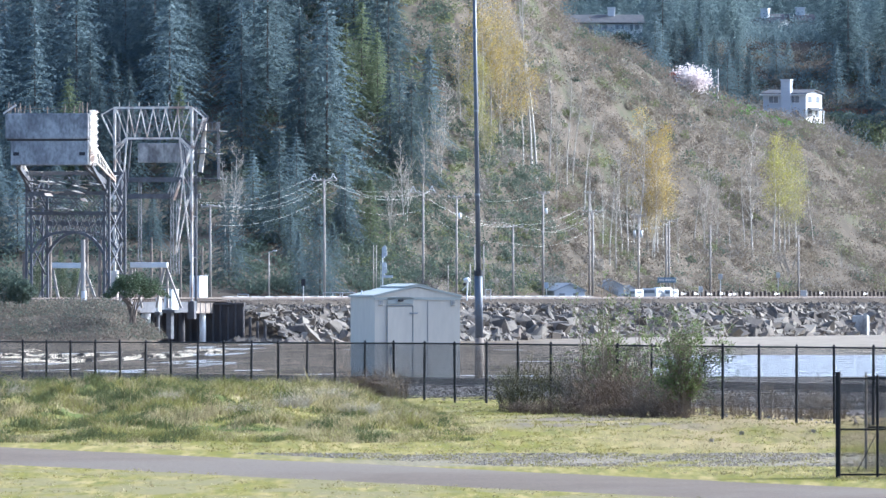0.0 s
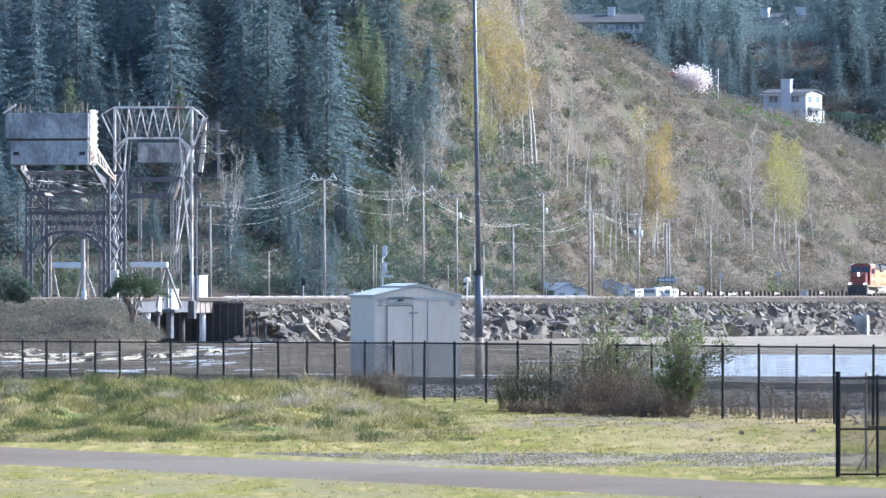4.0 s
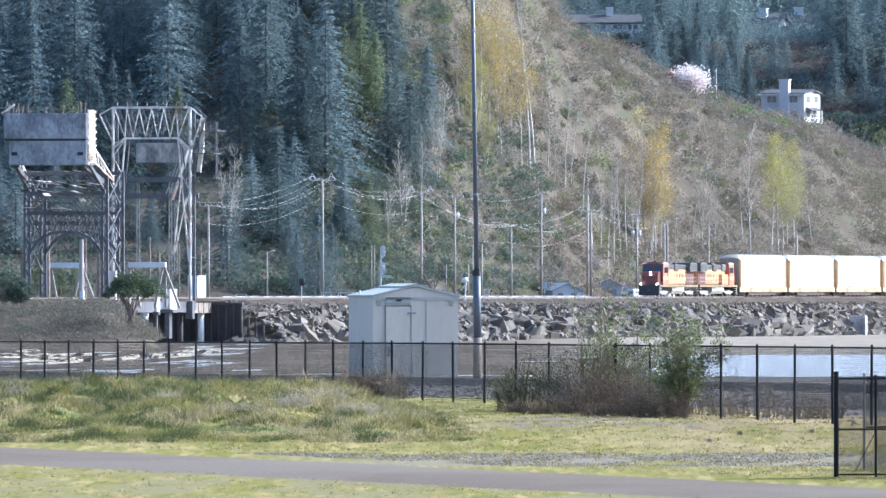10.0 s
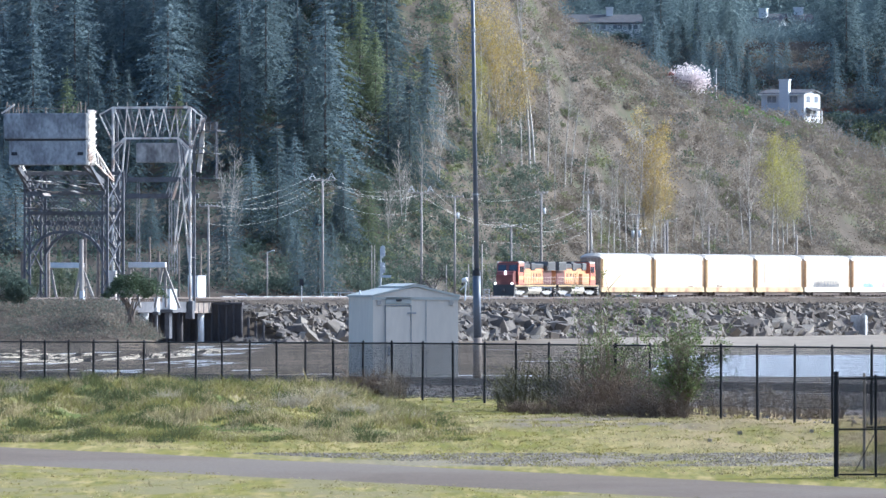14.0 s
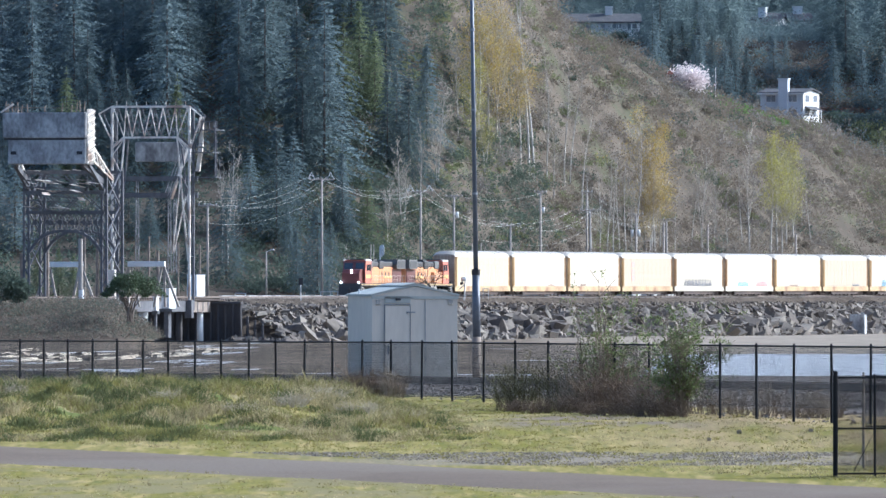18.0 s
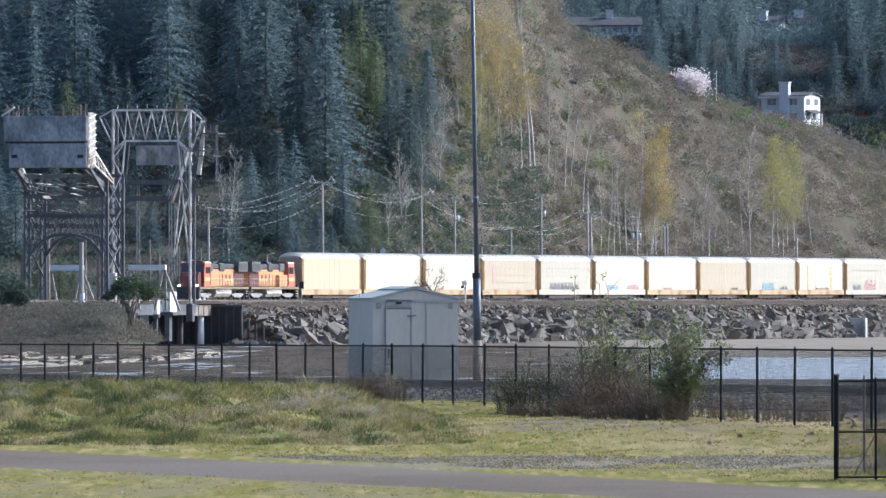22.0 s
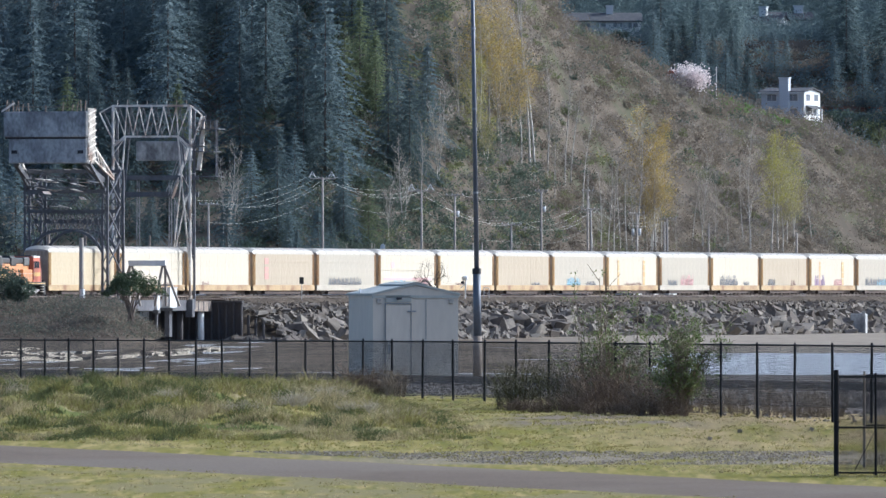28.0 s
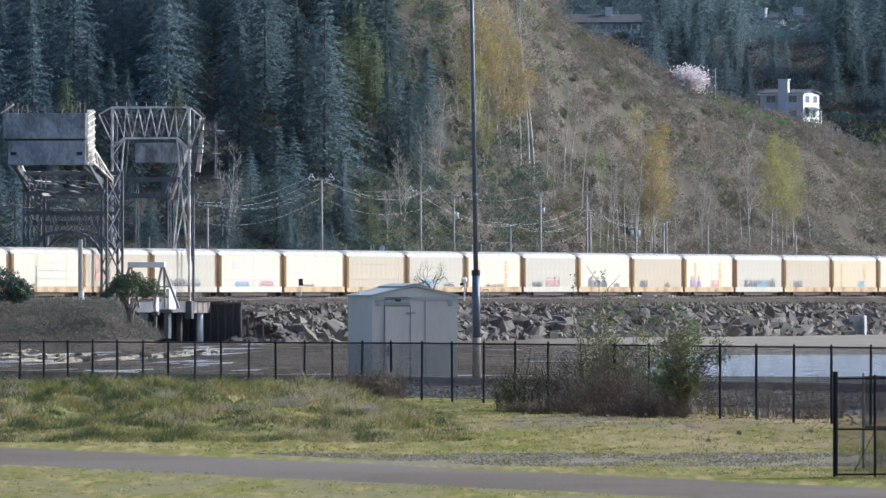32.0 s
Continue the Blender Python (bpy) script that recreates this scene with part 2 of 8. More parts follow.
def land(x, y):
    """Height of the ground."""
    x, y = np.asarray(x, float), np.asarray(y, float)
    b = x / np.maximum(y, 1)
    s = b * 24000 + 787
    # near field with the mound
    z = np.interp(y, [0, 45, 110, 200, 240, 268, 300, 345, 385, 402, 440, 900, 1e4],
                  [4.4, 4.4, 1.9, 1.75, 2.69, 3.36, 3.58, 3.6, 3.55, 3.3, -0.9, -1.1, -1.1])
    side = smooth(0.6, -2.8, x + 0.06 * (y - 270))
    hump = smooth(256, 276, y) * smooth(312, 282, y) * side
    z = z + hump * (0.4 + 0.17 * lumps(x + 0.12 * y, y * 0.3, 1.7) + 0.16 * lumps(x + 0.1 * y, y * 0.3, 0.75, 3) + 0.08 * lumps(x, y * 0.4, 0.33, 9))
    z = z + (0.03 * lumps(x, y, 2.2) + 0.018 * lumps(x, y * 0.5, 0.6, 5) + 0.014 * lumps(x, y * 0.4, 0.24, 12)) * smooth(400, 330, y) * smooth(252, 262, y + 0.75 * x)
    # tide flats
    flat = SEA + 0.12 + 0.1 * lumps(x, y, 60) + 0.12 * lumps(x, y * 0.45, 14, 2)
    left = SEA + 0.07 + 0.16 * lumps(x, y * 0.08, 5, 1) + 0.07 * lumps(x, y * 0.1, 2.0, 4)
    right = SEA - 0.4 + 0.5 * smooth(1345, 1372, y + 4 * lumps(x, y, 8)) + 0.05 * lumps(x, y, 20)
    bed = left + (flat - left) * smooth(-18, -10, x)
    bed = bed + (right - bed) * smooth(16, 24, x + 0.02 * (1200 - y))
    z = np.where(y > 420, np.maximum(z, -1.1) + (bed + 1.1) * smooth(860, 985, y), z)
    # railway bank
    u, v = rail_uv(x, y)
    bank = np.interp(v, [-400, -60, -16, -8, -4.5, 3.4, 4.4, 13.0, 14, 500], [5.2, 5.0, 4.7, 4.75, 4.85, 4.85, 4.6, -0.9, -2, -2])
    gap = smooth(-3.5, -1, u) + smooth(-80, -90, u)           # the creek's mouth under the bridge
    bank = -1.2 + (bank + 1.2) * np.clip(gap, 0, 1)
    z = np.where(y > 900, np.maximum(z, bank), z)
    # brushy point of land before the bridge
    point = -1.2 + 4.9 * smooth(-29, -38, x + 0.02 * (y - 1500)) * smooth(1440, 1500, y) * smooth(1640, 1560, y)
    z = np.where(y > 900, np.maximum(z, point + 0.35 * lumps(x, y, 7) * (point > 0)), z)
    # the bluff
    foot = 1800 + 45 * np.logaddexp(0, (track_dist(b) + 95 - 1800) / 45)
    top = np.interp(s, CREST_X, CREST_Z)
    rise = np.clip((y - foot) / 150, 0, 1)
    shape = np.interp(rise, [0, 0.1, 0.35, 0.7, 0.9, 1], [0, 0.06, 0.36, 0.8, 0.97, 1])
    back = smooth(foot + 190, foot + 330, y)
    rough = 2.2 * lumps(x, y, 15) + 0.9 * lumps(x, y, 5, 4)
    bluff = 5 + (top - 5) * shape * (1 - 0.35 * back * smooth(900, 800, s)) + rough * shape * (1 - shape * 0.6)
    z = np.where(y > foot, np.maximum(z, bluff), z)
    # the farther hill
    far = 12 + np.interp(y, [2250, 2335, 2460, 3000, 3600, 4600], [8, 36.5, 42, 88, 125, 135]) * (1 + 0.02 * lumps(x, y, 120))
    return np.where(y > 2250, np.maximum(z, far), z)


def ground_mesh():
    bearings = np.concatenate([np.linspace(-0.6, -0.05, 24)[:-1], np.linspace(-0.05, -0.037, 9)[:-1], np.linspace(-0.037, 0.037, 260),
                               np.linspace(0.037, 0.05, 9)[1:], np.linspace(0.05, 0.6, 24)[1:]])
    dist = np.concatenate([np.linspace(-600, 1, 14)[:-1], np.linspace(1, 200, 24)[:-1], np.linspace(200, 250, 40)[:-1], np.linspace(250, 312, 190)[:-1], np.linspace(312, 420, 60)[:-1], np.linspace(420, 960, 14)[:-1],
                           np.linspace(960, 1420, 90)[:-1], np.linspace(1420, 2420, 170)[:-1], np.linspace(2420, 3200, 40)[:-1],
                           np.linspace(3200, 4600, 12)])
    bb, dd = np.meshgrid(bearings, dist)
    x, y = bb * np.maximum(dd, 60) + np.sign(bb) * np.maximum(np.abs(bb) - 0.05, 0) * 700, dd
    verts = np.stack([x, y, land(x, y)], -1).reshape(-1, 3)
    r, c = bb.shape
    i = np.arange(r * c).reshape(r, c)
    quads = np.stack([i[:-1, :-1], i[:-1, 1:], i[1:, 1:], i[1:, :-1]], -1).reshape(-1, 4)
    return verts, quads


def ground_material():
    """Grass, gravel, mud, rubble and hillside earth, told apart by where the ground lies."""
    m = bpy.data.materials.new("ground")
    m.use_nodes = True
    n, link = m.node_tree.nodes, m.node_tree.links.new
    pos = n.new("ShaderNodeNewGeometry").outputs["Position"]
    sep = n.new("ShaderNodeSeparateXYZ")
    link(pos, sep.inputs[0])
    X, Y, Z = sep.outputs

    def noise_tex(scale, detail=5, stretch=(1, 1, 1)):
        mp = n.new("ShaderNodeMapping")
        mp.inputs["Scale"].default_value = stretch
        link(pos, mp.inputs[0])
        t = n.new("ShaderNodeTexNoise")
        t.inputs["Scale"].default_value, t.inputs["Detail"].default_value = scale, detail
        link(mp.outputs[0], t.inputs["Vector"])
        return t.outputs[0]

    def span(sock, lo, hi, a=0.0, b=1.0):
        r = n.new("ShaderNodeMapRange")
        for i, val in ((1, lo), (2, hi), (3, a), (4, b)):
            r.inputs[i].default_value = val
        link(sock, r.inputs[0])
        return r.outputs[0]

    def mth(op, a, b):
        x = n.new("ShaderNodeMath")
        x.operation = op
        for i, val in enumerate((a, b)):
            if hasattr(val, "is_output"):
                link(val, x.inputs[i])
            else:
                x.inputs[i].default_value = val
        return x.outputs[0]

    def mix(f, a, b):
        x = n.new("ShaderNodeMix")
        x.data_type = "RGBA"
        link(f, x.inputs[0])
        for sock, val in ((x.inputs[6], a), (x.inputs[7], b)):
            if hasattr(val, "is_output"):
                link(val, sock)
            else:
                sock.default_value = (*val, 1)
        return x.outputs[2]

    # lawn: yellow-green with straw and brown patches
    grass = mix(span(noise_tex(0.5, 6, (1, 0.35, 1)), 0.38, 0.62), (0.193, 0.177, 0.047), (0.243, 0.208, 0.075))
    grass = mix(span(noise_tex(2.4, 5, (1, 0.12, 1)), 0.42, 0.72), grass, (0.37, 0.295, 0.13))
    grass = mix(span(noise_tex(6, 4, (1, 0.1, 1)), 0.44, 0.7), grass, (0.16, 0.155, 0.055))
    mound_area = mth("MULTIPLY", span(Y, 257, 261), span(X, 1.0, -1.0))
    # dark green patches paint the shade of the mound's hollows
    grass = mix(mth("MULTIPLY", mound_area, span(noise_tex(1.1, 5, (1, 0.45, 1)), 0.5, 0.6)), grass, (0.12, 0.135, 0.045))
    grass = mix(mth("MULTIPLY", mound_area, span(noise_tex(0.8, 6, (1, 0.5, 1)), 0.56, 0.66)), grass, (0.3, 0.25, 0.15))
    strip = span(mth("ADD", mth("MULTIPLY", X, 1.28), Y), 240, 236)
    grass = mix(mth("MULTIPLY", strip, span(noise_tex(1.2, 6, (0.6, 0.3, 1)), 0.42, 0.58)), grass, (0.222, 0.194, 0.1))
    # gravel beside the path and along the spur
    band = mth("MULTIPLY", span(Y, 244.8, 246.0), span(Y, 252.5, 250.5))
    band = mth("MULTIPLY", band, span(X, -4.5, 0.5))
    band = mth("MULTIPLY", band, span(noise_tex(0.7, 5, (0.5, 0.4, 1)), 0.4, 0.5))
    gravel = mix(span(noise_tex(14, 2), 0.4, 0.6), (0.2, 0.172, 0.125), (0.28, 0.24, 0.18))
    near = mix(band, grass, gravel)
    dry = mth("MULTIPLY", span(X, 2, 6), span(Y, 250, 256))
    dry = mth("MULTIPLY", dry, span(noise_tex(0.8, 6, (0.8, 0.1, 1)), 0.38, 0.54))
    near = mix(dry, near, (0.3, 0.232, 0.125))
    soil = mth("MULTIPLY", mth("MULTIPLY", span(Y, 263, 267), span(Y, 280, 274)), mth("MULTIPLY", span(X, 0.6, 1.6), span(X, 5.6, 4.4)))
    near = mix(mth("MULTIPLY", soil, span(noise_tex(0.9, 5, (0.6, 0.3, 1)), 0.44, 0.54)), near, (0.2, 0.165, 0.12))
    spur = span(mth("ADD", mth("MULTIPLY", X, 3.65), Y), 306, 309)
    near = mix(spur, near, mix(span(noise_tex(5, 4), 0.4, 0.62), (0.1, 0.088, 0.078), (0.2, 0.18, 0.16)))
    # mud and sand
    mud = mix(span(noise_tex(0.12, 6, (1, 0.3, 1)), 0.4, 0.6), (0.12, 0.098, 0.074), (0.2, 0.165, 0.123))
    sand = mix(span(noise_tex(0.3, 5, (1, 0.3, 1)), 0.4, 0.6), (0.25, 0.215, 0.165), (0.31, 0.265, 0.21))
    mud = mix(span(X, 8, 22), mud, sand)
    col = mix(span(Y, 420, 425), near, mud)
    # banks: earth and dry weed; hillside: dead bracken, earth, green patches
    earth = mix(span(noise_tex(0.35, 6), 0.4, 0.6), (0.075, 0.062, 0.05), (0.11, 0.092, 0.072))
    col = mix(mth("MULTIPLY", span(Y, 1400, 1402), span(Z, 0.3, 0.7)), col, earth)
    hill = mix(span(noise_tex(0.09, 7), 0.4, 0.6), (0.125, 0.106, 0.083), (0.09, 0.078, 0.062))
    hill = mix(span(noise_tex(0.05, 5), 0.54, 0.64), hill, (0.1, 0.098, 0.066))
    hill = mix(span(noise_tex(0.6, 5), 0.5, 0.7), hill, (0.12, 0.1, 0.078))
    col = mix(mth("MULTIPLY", span(Y, 1795, 1800), span(Z, 5.5, 6.5)), col, hill)
    link(col, n["Principled BSDF"].inputs["Base Color"])
    wet = mth("MULTIPLY", span(Y, 420, 425), span(Z, SEA + 0.35, SEA + 0.02))
    n["Principled BSDF"].inputs["Specular IOR Level"].default_value = 0.0
    link(span(wet, 0, 1, 1.0, 0.6), n["Principled BSDF"].inputs["Roughness"])
    bp = n.new("ShaderNodeBump")
    bp.inputs["Strength"].default_value, bp.inputs["Distance"].default_value = 0.7, 0.05
    link(noise_tex(11, 4), bp.inputs["Height"])
    link(bp.outputs[0], n["Principled BSDF"].inputs["Normal"])
    return m


M["ground"] = ground_material()
gv, gq = ground_mesh()
ground = tagged(new("ground", array_mesh("ground", gv, gq, M["ground"], True)),
                "grassy park ground, tide flats and bluff slopes", "ground", kind="structure")


def water_material():
    # base colour paled to stand in for sky reflected by the ripples
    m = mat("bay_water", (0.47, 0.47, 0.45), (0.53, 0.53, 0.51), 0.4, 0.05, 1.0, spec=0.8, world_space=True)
    n, link = m.node_tree.nodes, m.node_tree.links.new
    pos = n.new("ShaderNodeNewGeometry").outputs["Position"]
    mp = n.new("ShaderNodeMapping")
    mp.inputs["Scale"].default_value = (1, 0.35, 1)
    link(pos, mp.inputs[0])
    t = n.new("ShaderNodeTexNoise")
    t.inputs["Scale"].default_value, t.inputs["Detail"].default_value = 1.6, 4
    link(mp.outputs[0], t.inputs["Vector"])
    b = n.new("ShaderNodeBump")
    b.inputs["Strength"].default_value, b.inputs["Distance"].default_value = 0.9, 0.35
    link(t.outputs[0], b.inputs["Height"])
    link(b.outputs[0], n["Principled BSDF"].inputs["Normal"])
    return m


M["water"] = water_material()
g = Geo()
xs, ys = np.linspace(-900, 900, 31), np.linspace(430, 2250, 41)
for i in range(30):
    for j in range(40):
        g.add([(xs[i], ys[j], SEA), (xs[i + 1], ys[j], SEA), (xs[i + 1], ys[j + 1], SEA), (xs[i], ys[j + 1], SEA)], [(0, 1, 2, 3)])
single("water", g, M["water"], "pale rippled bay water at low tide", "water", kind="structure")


def path_strip():
    """The asphalt path, a low crowned slab that follows the ground."""
    a, c = Vector((-8.42, 256.2, 0)), Vector((7.68, 235.6, 0))
    d = (c - a).normalized()
    side = Vector((d.y, -d.x, 0))
    if side.y > 0:
        side = -side
    vs, fs, width = [], [], 6.4
    for i, k in enumerate(np.linspace(-60, 90, 101)):
        for j, w in enumerate(np.linspace(0, width, 7)):
            p = a + d * float(k) + side * float(w + (0.12 * math.sin(k * 0.9) + 0.08 * math.sin(k * 2.3 + 1) if j in (0, 6) else 0))
            z = float(land(p.x, p.y)) + (0.05 - 0.06 * (2 * w / width - 1) ** 2 if 0 < j < 6 else -0.03)
            vs.append((p.x, p.y, z))
    for i in range(100):
        fs += [(i * 7 + j, i * 7 + j + 1, i * 7 + j + 8, i * 7 + j + 7) for j in range(6)]
    return Geo().add(vs, fs)


single("path", path_strip(), M["asphalt"], "grey asphalt footpath through the park lawn", "path", kind="structure", smooth=True)


def rapids():
    """The creek's outflow over the flats: heaps of broken white water, coloured for sun glitter too, between dark
    stones.
    """
    rng = np.random.RandomState(14)
    dome = [(math.cos(a) * r, math.sin(a) * r, z) for r, z in ((1.0, 0.0), (0.8, 0.6), (0.4, 0.95)) for a in np.linspace(0, 6.283, 9)[:-1]] + [(0, 0, 1.0)]
    faces = [(r * 8 + i, r * 8 + (i + 1) % 8, r * 8 + 8 + (i + 1) % 8, r * 8 + 8 + i) for r in range(2) for i in range(8)] + [(16 + i, 16 + (i + 1) % 8, 24) for i in range(8)]
    g, pos = Geo(), []
    for b0, b1, e in ((200, 235, 634), (100, 150, 634), (300, 345, 627), (5, 40, 620), (-10, 50, 628), (87, 138, 624), (174, 210, 619), (225, 257, 621), (263, 301, 619), (321, 370, 611), (355, 395, 603),
                      (45, 69, 636), (49, 67, 608), (187, 210, 639), (60, 100, 629), (140, 175, 626)):
        d = 1255 if e > 630 else (1330 if e > 615 else 1425)
        for k in range(int((b1 - b0) * 0.75)):
            t = rng.uniform(0, 1)
            dd = d + rng.normal() * 14
            x = (b0 + (b1 - b0) * t - 787) / 24000 * dd
            w = rng.lognormal(-1.0, 0.5)
            h = rng.uniform(0.06, 0.2) * (0.35 + math.sin(math.pi * t)) * (1.2 if e < 615 else 1.0)
            g.add([(x + 1.5 * w * px * (1 + 0.25 * rng.normal()), dd + 22 * py, SEA - 0.02 + h * pz * (1 + 0.1 * rng.normal())) for px, py, pz in dome], faces)
        for k in range(int((b1 - b0) * 0.12)):
            dd = d - rng.uniform(10, 40)
            pos.append(((rng.uniform(b0 - 15, b1 + 15) - 787) / 24000 * dd, dd, SEA))
    # warm white of broken water, also standing in for sun glitter
    m = mat("foam_glitter", (0.86, 0.74, 0.53), (0.68, 0.58, 0.42), 0.8, 1.6, 7, 0.5, world_space=True, spec=0.1)
    single("creek_rapids", g, m, "broken creek water over the flats, cream-white in place of sun glitter", "rapids", kind="stuff", smooth=True)
    return np.array(pos)


CREEK_STONES = rapids()

# ---- railway bank: rubble, ballast, sleepers, rails ----
def rock_template(seed, squash=0.8):
    """A broken angular stone: the hull of a few random points."""
    rng = np.random.RandomState(seed)
    bm = bmesh.new()
    for k in range(8):
        d = Vector((k % 2 - 0.5, k // 2 % 2 - 0.5, k // 4 - 0.5)) * rng.uniform(0.75, 1.05) + Vector(rng.normal(size=3)) * 0.12
        bm.verts.new((d.x * 0.9, d.y * 0.75, d.z * squash * 0.85))
    out = bmesh.ops.convex_hull(bm, input=bm.verts)
    bmesh.ops.delete(bm, geom=[v for v in bm.verts if not v.link_faces], context="VERTS")
    bmesh.ops.triangulate(bm, faces=bm.faces)
    bmesh.ops.recalc_face_normals(bm, faces=bm.faces)
    bm.verts.index_update()
    out = np.array([v.co[:] for v in bm.verts]), np.array([[v.index for v in f.verts] for f in bm.faces])
    bm.free()
    return out


ROCKS = [rock_template(i) for i in range(12)]


def rotations(rng, n, tilt=3.14):
    a, b, c = rng.uniform(0, 6.28, n), rng.uniform(-tilt, tilt, n), rng.uniform(0, 6.28, n)
    ca, sa, cb, sb, cc, sc = np.cos(a), np.sin(a), np.cos(b), np.sin(b), np.cos(c), np.sin(c)
    o, e = np.zeros(n), np.ones(n)
    rz = np.stack([ca, -sa, o, sa, ca, o, o, o, e], -1).reshape(n, 3, 3)
    rx = np.stack([e, o, o, o, cb, -sb, o, sb, cb], -1).reshape(n, 3, 3)
    r2 = np.stack([cc, -sc, o, sc, cc, o, o, o, e], -1).reshape(n, 3, 3)
    return rz @ rx @ r2


def strew(templates, pos, scale, rot, seed=0):
    """Joins many copies of the templates into one pair of arrays."""
    rng = np.random.RandomState(seed)
    pick = rng.randint(0, len(templates), len(pos))
    vs, fs, base = [], [], 0
    for k, (tv, tf) in enumerate(templates):
        i = np.where(pick == k)[0]
        if not len(i):
            continue
        sc = scale[i] if scale.ndim == 2 else scale[i, None]
        v = np.einsum("nij,mj->nmi", rot[i], tv) * sc[:, None, :] + pos[i][:, None, :]
        f = tf[None] + (np.arange(len(i)) * len(tv))[:, None, None] + base
        vs.append(v.reshape(-1, 3))
        fs.append(f.reshape(-1, tf.shape[1]))
        base += len(i) * len(tv)
    return np.concatenate(vs), np.concatenate(fs)


M["rubble"] = mat("rubble", (0.22, 0.19, 0.155), (0.13, 0.116, 0.1), 0.95, 0.4, 5, 0.2, island=0.35, spec=0.1)
M["rubble_piece"] = mat("rubble_piece", (0.22, 0.19, 0.155), (0.13, 0.116, 0.1), 0.95, 0.4, 5, 0.2, rand=0.35, spec=0.1)


def riprap():
    rng = np.random.RandomState(4)
    root = thing("riprap", pose(0, 0, 0), "grey quarried rubble stones piled up as railway bank", "rubble bank", kind="structure")
    n = 7600
    u, k = rng.uniform(-6, 470, n), rng.uniform(0, 1, n) ** 0.9
    v = 5.6 + k * 7.6
    z = 4.0 - k * 4.85
    x = T0.x + u * ALONG.x + v * ACROSS.x
    y = T0.y + u * ALONG.y + v * ACROSS.y
    size = rng.lognormal(-0.22, 0.5, n) * (0.7 + 0.5 * k)
    size = np.minimum(np.clip(size, 0.35, 2.6), 0.75 + 3.0 * k)
    end = rng.uniform(0, 1, n) < 0.045                     # loose stones round the bank's end
    size[end] = np.clip(size[end], 0.35, 1.1)
    eu, ev = rng.uniform(-9.5, -2.6, end.sum()), rng.uniform(5, 13, end.sum())
    x[end] = T0.x + eu * ALONG.x + ev * ACROSS.x
    y[end] = T0.y + eu * ALONG.y + ev * ACROSS.y
    z[end] = land(x[end], y[end])
    pos = np.stack([x, y, z + 0.06 * size], -1)
    rot = rotations(rng, n, 1.3) * np.array([1.25, 0.95, 0.7])[None, None, :]
    far = np.ones(n, bool)
    near = np.where((u < 42) & (k > 0.1))[0][:300]
    far[near] = False
    meshes = [array_mesh("stone", tv, tf, M["rubble_piece"]) for tv, tf in ROCKS]
    for i in near:
        ob = new("stone", meshes[int(i) % 12])
        ob.parent = root
        ob.matrix_basis = Matrix.Translation(pos[i]) @ Matrix(rot[i].tolist()).to_4x4() @ Matrix.Diagonal((size[i], size[i], size[i], 1))
    vs, fs = strew(ROCKS, pos[far], size[far], rot[far], 1)
    tagged(new("rubble_stones", array_mesh("rubble_stones", vs, fs, M["rubble"])), "broken grey rubble stones along the railway bank", "rubble", kind="stuff")

    # crushed ballast spilling down over the uppermost stones
    m = 9000
    u, k = rng.uniform(-4, 470, m), rng.uniform(0, 1, m) ** 1.3
    v, z = 3.3 + k * 3.4, 4.72 - k * 1.1
    pos = np.stack([T0.x + u * ALONG.x + v * ACROSS.x, T0.y + u * ALONG.y + v * ACROSS.y, z], -1)
    vs, fs = strew(ROCKS, pos, rng.uniform(0.12, 0.4, m), rotations(rng, m), 8)
    tagged(new("ballast_spill", array_mesh("ballast_spill", vs, fs, M["spill"])), "brown crushed ballast spilling over the rubble bank", "ballast", kind="stuff")

    m = len(CREEK_STONES)
    vs, fs = strew(ROCKS, CREEK_STONES, rng.uniform(0.3, 0.9, m), rotations(rng, m, 0.6), 9)
    tagged(new("creek_stones", array_mesh("creek_stones", vs, fs, M["spill"])), "dark wet stones in the creek's outflow", "stones", kind="stuff")


M["spill"] = mat("spill", (0.17, 0.145, 0.115), (0.12, 0.1, 0.08), 0.95, 0.6, 5, 0.2, island=0.25, spec=0.05)
riprap()


def track(name, label, to_world, u0, u1, gauge_at, tie_from, tie_to):
    """Ballast bed, sleepers and two rails; to_world maps along, across, up to a place."""
    root = thing(name, pose(0, 0, 0), label, "railway track", kind="structure")
    for off in gauge_at:
        for s in (-0.75, 0.75):
            g = Geo()
            steps = np.linspace(u0, u1, 25)
            for a, b in zip(steps[:-1], steps[1:]):
                for w0, w1, z0, z1 in ((-0.07, 0.07, -0.16, -0.13), (-0.015, 0.015, -0.13, -0.04), (-0.037, 0.037, -0.04, 0.0)):
                    c = [to_world(t, off + s + w, z) for t in (a, b) for w, z in ((w0, z0), (w1, z0), (w1, z1), (w0, z1))]
                    g.add(c, [(3, 2, 1, 0), (4, 5, 6, 7), (0, 1, 5, 4), (1, 2, 6, 5), (2, 3, 7, 6), (3, 0, 4, 7)])
            part("rail", g, M["rail_steel"], root)
        tie = Geo().box(-1.3, 1.3, -0.115, 0.115, -0.34, -0.165, 0.01).mesh("sleeper", M["tie"])
        d = (Vector(to_world(1, 0, 0)) - Vector(to_world(0, 0, 0))).normalized()
        turn = math.degrees(math.atan2(d.y, d.x)) - 90
        u = tie_from
        while u < tie_to:
            p = to_world(u, off, 0)
            part("sleeper", tie, None, root, m=pose(*p, 0, 0, turn))
            u += 0.6
    return root


